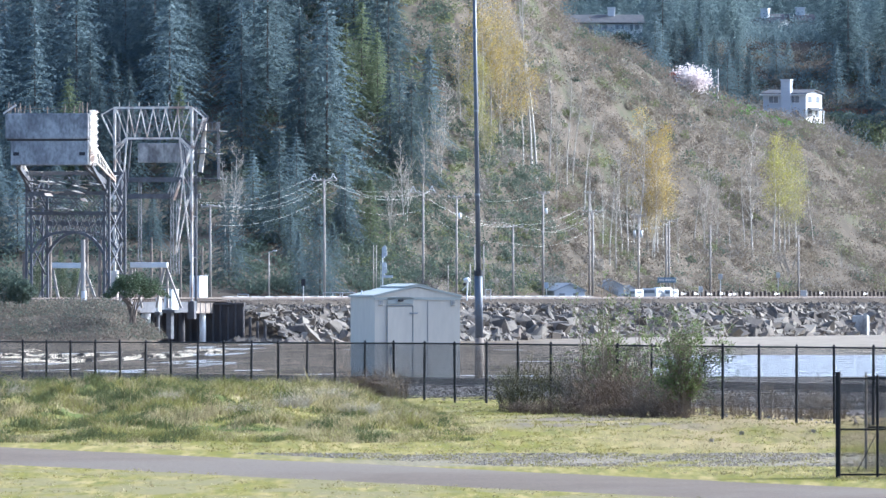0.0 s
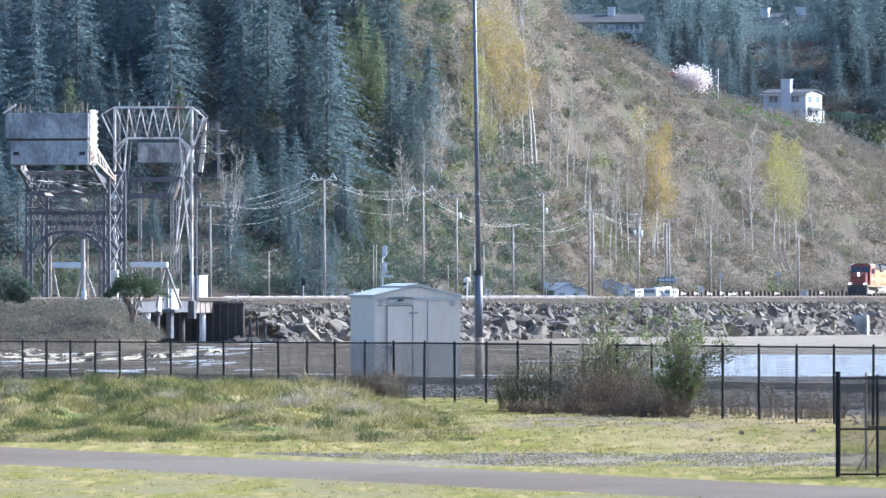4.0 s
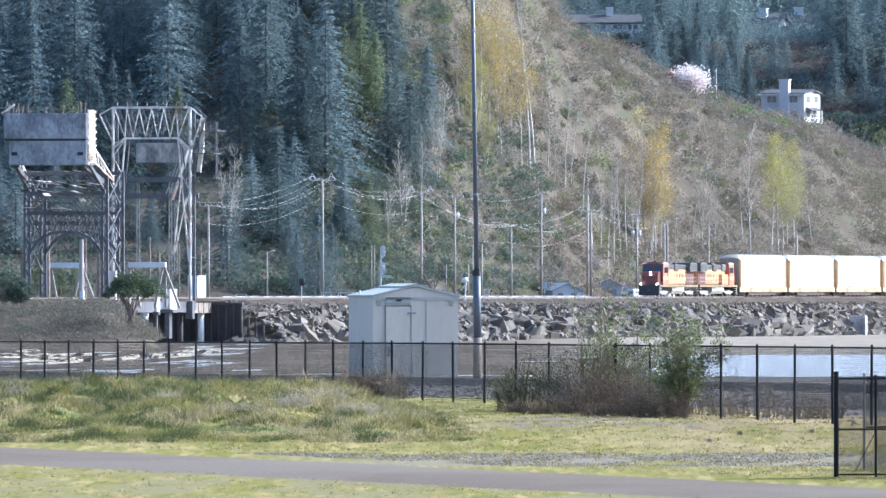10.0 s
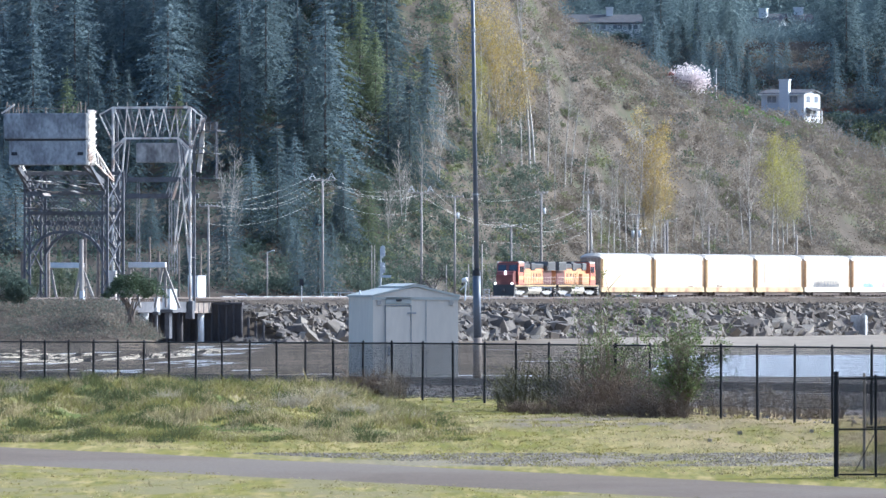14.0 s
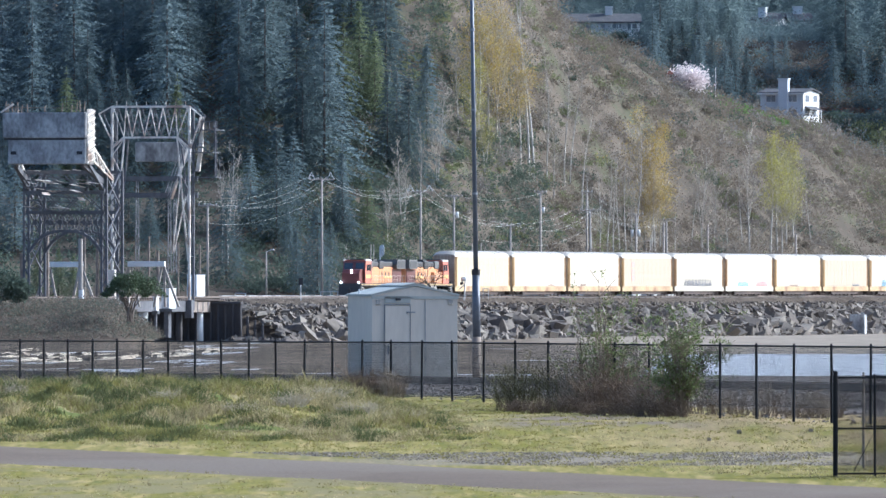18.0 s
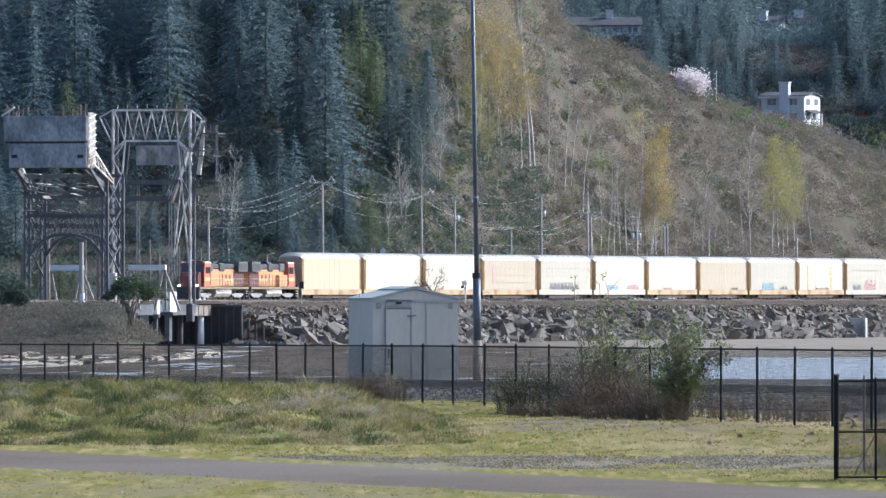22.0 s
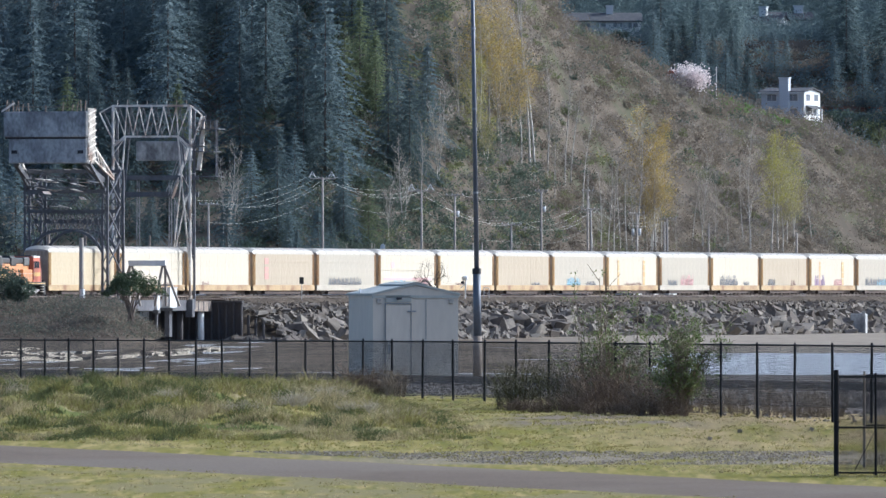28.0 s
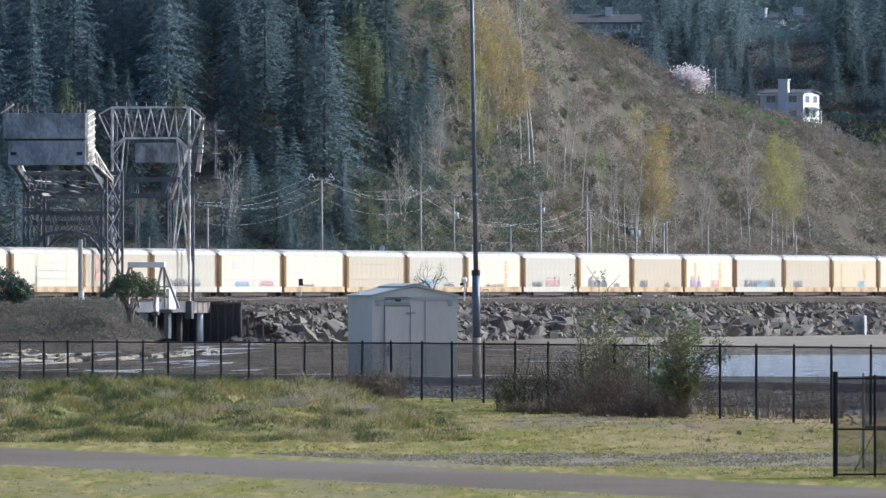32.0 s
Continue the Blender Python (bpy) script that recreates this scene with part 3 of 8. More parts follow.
main_track = track("railway_track", "double main line on a ballast bed above the bay", lambda u, v, z: rail_pt(u, v, RAIL + z), -330, 640, (0.0, -4.2), -20, 60)
g = Geo()
for off0, off1 in ((-2.05, 1.95), (-6.2, -2.25)):
    pts = [(off0 - 0.5, 4.6), (off0, RAIL - 0.2), (off1, RAIL - 0.2), (off1 + 0.9, 4.5)]
    steps = np.linspace(-2, 640, 41)
    for a, b in zip(steps[:-1], steps[1:]):
        c = [rail_pt(t, w, z) for t in (a, b) for w, z in pts]
        g.add(c, [(0, 1, 5, 4), (1, 2, 6, 5), (2, 3, 7, 6)])
part("ballast_bed", g, M["ballast"], main_track)

# ---- the train ----
NOSE_RZ = math.degrees(math.atan2(-ALONG.y, -ALONG.x))
CAR = 28.65


def first_car_u(t):
    """Place along the railway of the front of the first wagon."""
    return -0.0016422 * t ** 3 + 0.136608 * t * t + -21.68763 * t + 463.689


def bogie(parent, x, axles, wheel_r, steel, frame_mat):
    """Side frames, with wheel sets of their own."""
    half = axles[-1] + 0.65
    g = Geo()
    for s in (-1, 1):
        g.prism([(x - half, 0.62), (x - half + 0.3, 0.78), (x + half - 0.3, 0.78), (x + half, 0.62), (x + half * 0.4, 0.3), (x - half * 0.4, 0.3)],
                s * 1.08 - 0.07, s * 1.08 + 0.07)
    g.box(x - 0.35, x + 0.35, -1.1, 1.1, 0.45, 0.85)
    fr = part("bogie", g, frame_mat, parent)
    for a in axles:
        w = Geo()
        for s in (-1, 1):
            w.tube((0, s * 0.68, 0), (0, s * 0.8, 0), wheel_r, wheel_r * 0.97, 18)
            w.tube((0, s * 0.8, 0), (0, s * 1.0, 0), 0.12, 0.12, 8)
        w.tube((0, -0.7, 0), (0, 0.7, 0), 0.09, 0.09, 8)
        part("wheel_set", w, steel, fr, m=pose(x + a, 0, wheel_r))
    return fr


M["wheel"] = mat("wheel", (0.09, 0.075, 0.065), (0.05, 0.045, 0.04), 0.6, 2, 14)
M["bogie"] = mat("bogie", (0.07, 0.06, 0.055), (0.11, 0.09, 0.075), 0.8, 2, 14)
M["bogie_silver"] = mat("bogie_silver", (0.36, 0.35, 0.33), (0.22, 0.2, 0.18), 0.6, 2, 10)
RACK = {
    "white": mat("rack_white", (0.6, 0.535, 0.41), (0.53, 0.465, 0.345), 0.6, 0.5, 6, stretch=(1, 1, 0.3), dirt=0.25),
    "cream": mat("rack_cream", (0.56, 0.465, 0.3), (0.49, 0.395, 0.245), 0.6, 0.5, 6, stretch=(1, 1, 0.3), dirt=0.3),
    "beige": mat("rack_beige", (0.47, 0.395, 0.28), (0.4, 0.325, 0.225), 0.65, 0.5, 6, stretch=(1, 1, 0.3), dirt=0.3),
    "grey": mat("rack_grey", (0.48, 0.43, 0.335), (0.41, 0.36, 0.28), 0.65, 0.5, 6, stretch=(1, 1, 0.3), dirt=0.3),
}
M["rack_roof"] = mat("rack_roof", (0.5, 0.455, 0.37), (0.42, 0.38, 0.31), 0.45, 0.5, 6, dirt=0.3)
M["rack_end"] = mat("rack_end", (0.42, 0.34, 0.24), (0.3, 0.23, 0.16), 0.6, 1, 8)
M["rack_rust"] = mat("rack_rust", (0.46, 0.29, 0.14), (0.34, 0.19, 0.08), 0.8, 1, 8)
M["rack_sill"] = mat("rack_sill", (0.5, 0.37, 0.19), (0.36, 0.24, 0.12), 0.7, 0.6, 5, c3=(0.25, 0.14, 0.07))
M["rack_under"] = mat("rack_under", (0.06, 0.045, 0.04), (0.1, 0.07, 0.05), 0.9, 1, 8)
M["orange_sign"] = mat("rack_orange", (0.62, 0.43, 0.2), (0.5, 0.31, 0.13), 0.7, 1, 8)
PAINTS = {"red": mat("paint_red", (0.6, 0.32, 0.27), (0.55, 0.3, 0.25), 0.6), "pink": mat("paint_pink", (0.72, 0.4, 0.4), (0.66, 0.45, 0.42), 0.6, 2),
          "blue": mat("paint_blue", (0.3, 0.5, 0.62), (0.4, 0.58, 0.66), 0.6, 2), "dark": mat("paint_dark", (0.2, 0.2, 0.22), (0.3, 0.3, 0.3), 0.6, 2),
          "violet": mat("paint_violet", (0.42, 0.33, 0.5), (0.5, 0.35, 0.45), 0.6, 2), "brown": mat("paint_brown", (0.45, 0.33, 0.26), (0.4, 0.3, 0.25), 0.6)}
# a screen: one sheet with pressed ribs, drawn out upwards, with two proud belts
RIBS = [(-1.14, 0.03)]
for k in range(1, 6):
    c = -1.14 + 0.38 * k
    RIBS += [(c - 0.035, 0.03), (c - 0.02, 0.04), (c + 0.02, 0.04), (c + 0.035, 0.03)]
RIBS += [(1.14, 0.03)]
LEVELS = [(0, 0), (0.95, 0), (0.95, 0.06), (1.05, 0.06), (1.05, 0), (1.9, 0), (1.9, 0.06), (2.0, 0.06), (2.0, 0), (2.85, 0), (2.85, 0.06), (2.95, 0.06), (2.95, 0), (3.84, 0)]
PANEL = Geo()
ring = len(RIBS) + 2
PANEL.add([(x, y + o, z) for z, o in LEVELS for x, y in RIBS + [(1.14, -0.03 - o), (-1.14, -0.03 - o)]],
          [(r * ring + i, r * ring + ring + i, r * ring + ring + (i + 1) % ring, r * ring + (i + 1) % ring) for r in range(len(LEVELS) - 1) for i in range(ring)]
          + [tuple(range(ring)), tuple(range(len(LEVELS) * ring - 1, (len(LEVELS) - 1) * ring - 1, -1))])
PANELS = {k: PANEL.mesh("side_panel", m) for k, m in RACK.items()}


def letter_bars(parent, rng, x, z, w, h, cols, tall=True):
    """Writing that cannot be read, as plain strokes of its colour."""
    g = Geo()
    k, a = 0, x - w / 2
    while a < x + w / 2:
        sw = rng.uniform(0.05, 0.13)
        sh = h * rng.uniform(0.3, 1.0) if tall else h
        g.box(a, a + sw, 1.612, 1.638 + 0.002 * (k % 3), z, z + sh)
        if rng.rand() < 0.5:
            zz = z + sh * rng.uniform(0.2, 0.8)
            g.box(a, a + sw + 0.25, 1.612, 1.646, zz, zz + 0.09)
        a += sw + rng.uniform(0.07, 0.24)
        k += 1
    part("lettering", g, PAINTS[cols], parent)


def autorack(i, tint, marks):
    """A tall enclosed car carrier: side screens, round roof, end doors, low flat underframe."""
    rng = np.random.RandomState(100 + i)
    word = {"white": "White", "cream": "Cream", "beige": "Beige", "grey": "Pale grey"}[tint]
    car = thing("autorack", pose(0, 0, 0), word + " enclosed car-carrier wagon with screened sides and rusty ends", "railway wagon", "wagons of the train")
    hl = 13.75
    part("body", Geo().box(-hl + 0.5, hl - 0.5, -1.5, 1.5, 1.15, 5.2), RACK[tint], car)
    arch = [(1.6, 5.12), (1.57, 5.35), (1.42, 5.6), (1.0, 5.79), (0.45, 5.9), (0, 5.93)]
    prof = arch + [(-y, z) for y, z in arch[-2::-1]]
    n = len(prof)
    rings = [(-hl + 0.25, 0.5), (-hl + 0.85, 0.0), (hl - 0.85, 0.0), (hl - 0.25, 0.5)]
    g = Geo().add([(x, y * (1 - 0.1 * d), z - d * max(z - 5.12, 0)) for x, d in rings for y, z in prof],
                  [tuple(range(n - 1, -1, -1)), tuple(range(3 * n, 4 * n))]
                  + [(r * n + i, r * n + (i + 1) % n, r * n + n + (i + 1) % n, r * n + n + i) for r in range(3) for i in range(n)])
    for k in range(9):
        xx = -hl + 1.2 + k * (2 * hl - 2.4) / 8
        g.loft([(y * 1.012, z + 0.03) for y, z in prof], xx - 0.05, xx + 0.05)
    part("roof", g, M["rack_roof"], car)
    for s in (1, -1):
        for k in range(11):
            part("side_panel", PANELS[tint], None, car, m=pose(-11.6 + k * 2.32, s * 1.55, 1.3, 0, 0, 0 if s > 0 else 180))
        part("sill", Geo().box(-hl, hl, s * 1.5 - 0.09, s * 1.5 + 0.09, 0.6, 1.3, 0.03), M["rack_sill"] if marks[2] else RACK[tint], car)
        for e in (1, -1):
            g = Geo()
            for k in range(3):
                xx = e * (hl - 0.28 - k * 0.36)
                g.box(xx - 0.05, xx + 0.05, s * 1.47 - 0.06, s * 1.47 + 0.1 + 0.03 * (k % 2), 1.2, 5.1)
            for zz in np.arange(1.4, 5.05, 0.42):
                g.box(min(e * (hl - 1.1), e * (hl - 0.25)), max(e * (hl - 1.1), e * (hl - 0.25)), s * 1.5 - 0.03, s * 1.5 + 0.03, zz, zz + 0.05)
            part("end_post", g, M["orange_sign"] if (marks[2] + (e > 0)) % 2 == 0 and marks[2] else M["rack_rust"], car)
    for e in (1, -1):
        steps = [(-1.38, hl - 0.5), (-1.38, hl - 0.2)]
        for k in range(1, 6):
            c = -1.38 + k * 0.46
            steps += [(c - 0.03, hl - 0.2), (c - 0.01, hl - 0.26), (c + 0.01, hl - 0.26), (c + 0.03, hl - 0.2)]
        steps += [(1.38, hl - 0.2), (1.38, hl - 0.5)]
        n = len(steps)
        g = Geo().add([(e * x, y, z) for z in (1.2, 5.3) for y, x in steps], [tuple(range(n)), tuple(range(2 * n - 1, n - 1, -1))]
                      + [((i + 1) % n, i, n + i, n + (i + 1) % n) for i in range(n)])
        part("end_door", g, M["rack_end"], car)
        part("coupler", Geo().box(min(e * 13.6, e * 14.3), max(e * 13.6, e * 14.3), -0.14, 0.14, 0.74, 1.02, 0.03), M["wheel"], car)
        bogie(car, e * 9.7, (-0.88, 0.88), 0.42, M["wheel"], M["bogie"])
    # deep sill boxes; the full-length one also fills in for shade below
    part("underframe", Geo().box(-hl, hl, -1.35, 1.35, 0.72, 1.15).box(-13.2, 13.2, -0.95, 0.95, 0.16, 0.75).box(-8.0, 8.0, -1.38, 1.38, 0.18, 0.75), M["rack_under"], car)
    logo, graffiti, _ = marks
    if logo == "stack":
        g = Geo()
        for k, h in enumerate((0.85, 0.6, 0.75)):
            g.box(7.2, 8.9, 1.612, 1.64, 2.0 + k * 0.95, 2.0 + k * 0.95 + h)
        part("lettering", g, PAINTS["red"], car)
    elif logo == "badge":
        part("lettering", Geo().box(6.4, 8.0, 1.612, 1.64, 3.5, 4.3).box(-11.5, 11.5, 1.612, 1.62, 1.95, 2.3), PAINTS["pink"], car)
    elif logo == "column":
        part("lettering", Geo().box(7.4, 8.4, 1.612, 1.63, 1.35, 4.7).box(-6.5, -5.2, 1.612, 1.63, 1.35, 4.7), M["orange_sign"], car)
    for where, wide, high, col in graffiti:
        letter_bars(car, rng, where, 1.32, wide, high, col)
    return car


def locomotive(reverse=False):
    """A six-axle diesel: nose, cab, hoods, radiator wings, walkway with rails, tank and silver bogies."""
    loco = thing("locomotive", pose(0, 0, 0), "Orange and black six-axle diesel locomotive with yellow stripe, headlights lit" if not reverse
                 else "Orange and black diesel locomotive coupled cab rearwards", "locomotive", "locomotives of the train")
    d = -1 if reverse else 1

    def bx(g, x0, x1, *r, **k):
        return g.box(min(d * x0, d * x1), max(d * x0, d * x1), *r, **k)

    def outline(pts):
        pts = [(d * x, z) for x, z in pts]
        return pts if d > 0 else pts[::-1]

    part("frame", bx(Geo(), -10.7, 10.7, -1.5, 1.5, 1.3, 1.62), M["loco_black"], loco)
    for s in (-1, 1):
        part("side_stripe", bx(Geo(), -10.6, 10.6, s * 1.515 - 0.015, s * 1.515 + 0.015, 1.42, 1.5), M["loco_yellow"], loco, "yellow stripe")
    part("nose", Geo().prism(outline([(8.5, 1.62), (10.3, 1.62), (10.35, 2.9), (9.9, 3.35), (8.5, 3.5)]), -1.15, 1.15), M["loco_dark_shaded_red"], loco)
    cab = part("cab", Geo().prism(outline([(5.9, 1.62), (8.7, 1.62), (8.75, 3.4), (8.45, 4.45), (8.2, 4.62), (6.0, 4.66), (5.9, 4.5)]), -1.5, 1.5), M["loco_cab"], loco)
    part("cab_front", Geo().prism(outline([(8.76, 2.0), (8.82, 3.4), (8.5, 4.5), (8.46, 4.44), (8.76, 3.4), (8.72, 2.0)]), -1.48, 1.48), M["loco_dark_shaded_red"], cab)
    for s in (-1, 1):
        part("windscreen", Geo().prism(outline([(8.86, 3.42), (8.62, 4.22), (8.6, 4.22), (8.8, 3.42)]), s * 0.75 - 0.55, s * 0.75 + 0.55), M["loco_glass"], cab)
        g = Geo()
        bx(g, 6.3, 7.1, s * 1.52 - 0.02, s * 1.52 + 0.02, 3.25, 4.05)
        bx(g, 7.3, 8.15, s * 1.52 - 0.02, s * 1.52 + 0.02, 3.25, 4.05)
        part("side_window", g, M["loco_glass"], cab)
        part("stripe", bx(Geo(), 5.9, 8.6, s * 1.51 - 0.01, s * 1.51 + 0.015, 2.3, 2.75), M["loco_yellow"], cab)
    part("cab_roof", bx(Geo(), 5.9, 8.3, -1.2, 1.2, 4.66, 4.76), M["loco_roof"], cab)
    part("hood", bx(Geo(), -10.0, 5.9, -0.95, 0.95, 1.62, 3.75, bevel=0.08), M["loco_orange"], loco)
    part("hood_top", bx(Geo(), -10.0, 5.9, -0.93, 0.93, 3.75, 4.42, bevel=0.12), M["loco_black"], loco)
    for x0, x1 in ((3.6, 5.7), (-1.5, 0.6)):
        part("air_intake", bx(Geo(), x0, x1, -1.1, 1.1, 3.5, 4.52, bevel=0.1), M["loco_black" if x0 < 0 else "loco_roof"], loco)
    part("electrical_cabinet", bx(Geo(), 2.2, 5.8, -1.42, 1.42, 1.62, 3.1, bevel=0.05), M["loco_orange"], loco)
    part("radiator_wing", Geo().prism(outline([(-10.2, 3.5), (-6.3, 3.5), (-6.2, 4.1), (-6.5, 4.7), (-10.2, 4.7)]), -1.5, 1.5), M["loco_roof"], loco)
    for s in (-1, 1):
        part("radiator_grille", bx(Geo(), -9.9, -6.6, s * 1.515 - 0.015, s * 1.515 + 0.015, 3.65, 4.5), M["loco_black"], loco)
    for s in (-1, 1):
        part("rear_panel", bx(Geo(), -9.95, -5.6, s * 1.0 - 0.035, s * 1.0 + 0.035, 1.7, 3.45), M["loco_maroon"], loco, "dark maroon panel")
        part("cab_door", bx(Geo(), 5.95, 6.25, s * 1.515 - 0.02, s * 1.515 + 0.02, 1.9, 4.1), M["loco_dark_shaded_red"], cab)
        # white strip stands in for sunlight along the cab roof's edge
        part("tail_edge", bx(Geo(), 5.9, 8.5, s * 1.46 - 0.05, s * 1.46 + 0.05, 4.5, 4.68), M["white_paint"], cab)
    part("air_tank", Geo().tube((-3.0, 1.25, 1.12), (3.0, 1.25, 1.12), 0.2, 0.2, 10), M["bogie_silver"], loco, smooth=True)
    part("exhaust_stack", bx(Geo(), -0.2, 1.6, -0.5, 0.5, 4.28, 4.72), M["loco_black"], loco)
    part("horn", bx(Geo(), 1.9, 2.4, -0.2, 0.2, 4.28, 4.62), M["loco_black"], loco)
    for k in range(9):
        a = -9.4 + k * 1.25
        for s in (-1, 1):
            part("hood_door", bx(Geo(), a, a + 0.95, s * 0.96 - 0.03, s * 0.96 + 0.03, 1.8, 3.2), M["loco_orange"], loco)
    for k in range(6):
        for s in (-1, 1):
            part("louvre", bx(Geo(), -9.2 + 1.25 * k * 1.3, -8.75 + 1.25 * k * 1.3, s * 0.98 - 0.03, s * 0.98 + 0.03, 2.5, 3.1), M["loco_black"], loco)
    for s in (-1, 1):
        part("emblem", bx(Geo(), -5.6, -1.8, s * 1.02 - 0.01, s * 1.02 + 0.01, 2.3, 2.62), M["loco_yellow"], loco)
    for s in (-1, 1):
        g = Geo()
        for k in range(14):
            a = -10.3 + k * 1.25
            g.tube((d * a, s * 1.45, 1.6), (d * a, s * 1.45, 2.6), 0.022, n=5)
        g.tube((-10.3 * d, s * 1.45, 2.6), (5.9 * d, s * 1.45, 2.6), 0.025, n=5)
        g.tube((-10.3 * d, s * 1.45, 2.1), (5.9 * d, s * 1.45, 2.1), 0.02, n=5)
        part("handrail", g, M["loco_rail"], loco)
        for k in range(4):
            part("step", bx(Geo(), 9.3, 10.2, s * 1.35 - 0.12, s * 1.35 + 0.12, 0.45 + k * 0.3, 0.52 + k * 0.3), M["loco_rail"], loco)
            part("step", bx(Geo(), -10.4, -9.6, s * 1.35 - 0.12, s * 1.35 + 0.12, 0.45 + k * 0.3, 0.52 + k * 0.3), M["loco_rail"], loco)
    part("fuel_tank", Geo().loft([(-1.35, 1.3), (-1.45, 0.8), (-1.1, 0.38), (1.1, 0.38), (1.45, 0.8), (1.35, 1.3)], -3.3, 3.3), M["loco_tank"], loco)
    part("snowplough", Geo().prism(outline([(10.1, 0.2), (10.9, 0.15), (10.75, 1.3), (10.1, 1.3)]), -1.45, 1.45), M["loco_black"], loco)
    for e in (1, -1):
        part("coupler", Geo().box(min(e * 10.6, e * 11.25), max(e * 10.6, e * 11.25), -0.16, 0.16, 0.7, 1.05, 0.03), M["wheel"], loco)
        bogie(loco, e * 7.0, (-2.0, 0.0, 2.0), 0.53, M["wheel"], M["bogie_silver"])
    lit = M["headlight"] if not reverse else M["loco_glass"]
    for s in (-1, 1):
        part("ditch_light", Geo().tube((d * 10.7, s * 1.15, 1.75), (d * 10.82, s * 1.15, 1.75), 0.12, 0.12, 12), lit, loco, "bright ditch light" if not reverse else "")
    part("headlight", Geo().tube((d * 10.3, 0.12, 3.05), (d * 10.46, 0.12, 3.05), 0.1, n=12)
         .tube((d * 10.3, 0.12, 3.32), (d * 10.46, 0.12, 3.32), 0.1, n=12), lit, loco)
    return loco


M["loco_cab"] = mat("loco_cab", (0.56, 0.17, 0.1), (0.48, 0.14, 0.085), 0.45, 0.7, 6, dirt=0.3)
M["loco_orange"] = mat("loco_orange", (0.62, 0.31, 0.13), (0.54, 0.24, 0.1), 0.45, 0.7, 6, dirt=0.3)
M["loco_maroon"] = mat("loco_maroon", (0.13, 0.04, 0.032), (0.1, 0.033, 0.028), 0.5, 0.7, 6)
# dark red, deepened so nose and cab front carry their shade
M["loco_dark_shaded_red"] = mat("loco_dark_shaded_red", (0.17, 0.05, 0.04), (0.14, 0.045, 0.036), 0.45, 0.7, 6)
M["loco_black"] = mat("loco_black", (0.035, 0.035, 0.035), (0.06, 0.055, 0.05), 0.6, 0.8, 6)
M["loco_yellow"] = mat("loco_yellow", (0.7, 0.48, 0.16), (0.62, 0.42, 0.15), 0.5, 0.8, 6)
M["loco_roof"] = mat("loco_roof", (0.12, 0.12, 0.11), (0.09, 0.09, 0.085), 0.6, 0.8, 6)
M["loco_tank"] = mat("loco_tank", (0.62, 0.56, 0.45), (0.4, 0.36, 0.29), 0.6, 0.8, 6)
M["loco_rail"] = mat("loco_rail", (0.6, 0.55, 0.45), (0.5, 0.45, 0.4), 0.5)
M["loco_glass"] = glass_mat("loco_glass")
M["headlight"] = glow_mat("headlight", (1.0, 0.96, 0.88), 9)

LOCOS = [locomotive(), locomotive(True)]
WAGONS = [autorack(i, tint, marks) for i, (tint, marks) in enumerate([
    ("cream", ("", [], 1)),
    ("white", ("", [(-6, 3, 0.4, "brown")], 1)),
    ("white", ("", [(6, 3, 0.5, "brown")], 1)),
    ("beige", ("stack", [], 1)),
    ("grey", ("", [(1, 15, 1.0, "dark")], 0)),
    ("white", ("badge", [(4, 6, 0.9, "blue"), (-7, 6, 0.8, "pink")], 0)),
    ("white", ("", [(3, 5, 0.4, "brown")], 1)),
    ("beige", ("", [(-6, 4, 0.4, "dark")], 1)),
    ("grey", ("", [(3, 7, 1.2, "blue"), (-6, 5, 0.6, "dark")], 1)),
    ("white", ("column", [(0, 9, 0.4, "brown")], 1)),
    ("grey", ("", [(-1, 7, 1.6, "pink"), (7, 5, 0.8, "dark")], 0)),
    ("white", ("", [(4, 10, 1.5, "dark"), (-6, 3, 0.6, "dark")], 1)),
    ("beige", ("", [(8, 4, 1.2, "dark"), (-5, 3, 0.9, "brown")], 1)),
    ("white", ("column", [(8, 6, 1.6, "violet"), (-3, 5, 1.0, "pink")], 1)),
    ("grey", ("", [(0, 18, 1.3, "dark"), (-2, 7, 1.0, "blue")], 0)),
    ("beige", ("", [(6, 5, 1.1, "dark")], 1)),
    ("cream", ("column", [(-4, 5, 1.2, "blue")], 1)),
    ("white", ("", [(4, 7, 0.9, "violet")], 1)),
    ("grey", ("", [(-3, 8, 0.9, "dark")], 0)),
    ("white", ("badge", [], 1)),
])]


def motions():
    """Keys the locomotives and wagons along the railway."""
    times = [0, 4, 8, 12, 16, 20, 24, 28, 32]
    back = [-33.55, -11.2] + [CAR * (k + 0.5) for k in range(len(WAGONS))]
    for car, off in zip(LOCOS + WAGONS, back):
        rows = []
        for t in times:
            p = rail_pt(first_car_u(t) + off, 0, RAIL)
            rows.append((t, pose(p.x, p.y, p.z, 0, 0, NOSE_RZ)))
        walk(car, rows)

# ---- the lift bridge ----
M["creosote"] = mat("creosote", (0.075, 0.072, 0.075), (0.1, 0.092, 0.088), 0.9, 1.2, 9, stretch=(1, 1, 0.2), spec=0.1)
M["concrete_dark"] = mat("concrete_dark", (0.2, 0.2, 0.2), (0.13, 0.13, 0.13), 0.95, 0.5, 3, 0.3, spec=0.1)
def beams(pairs, w, h=None):
    g = Geo()
    for p, q in pairs:
        g.beam(p, q, w, h)
    return g


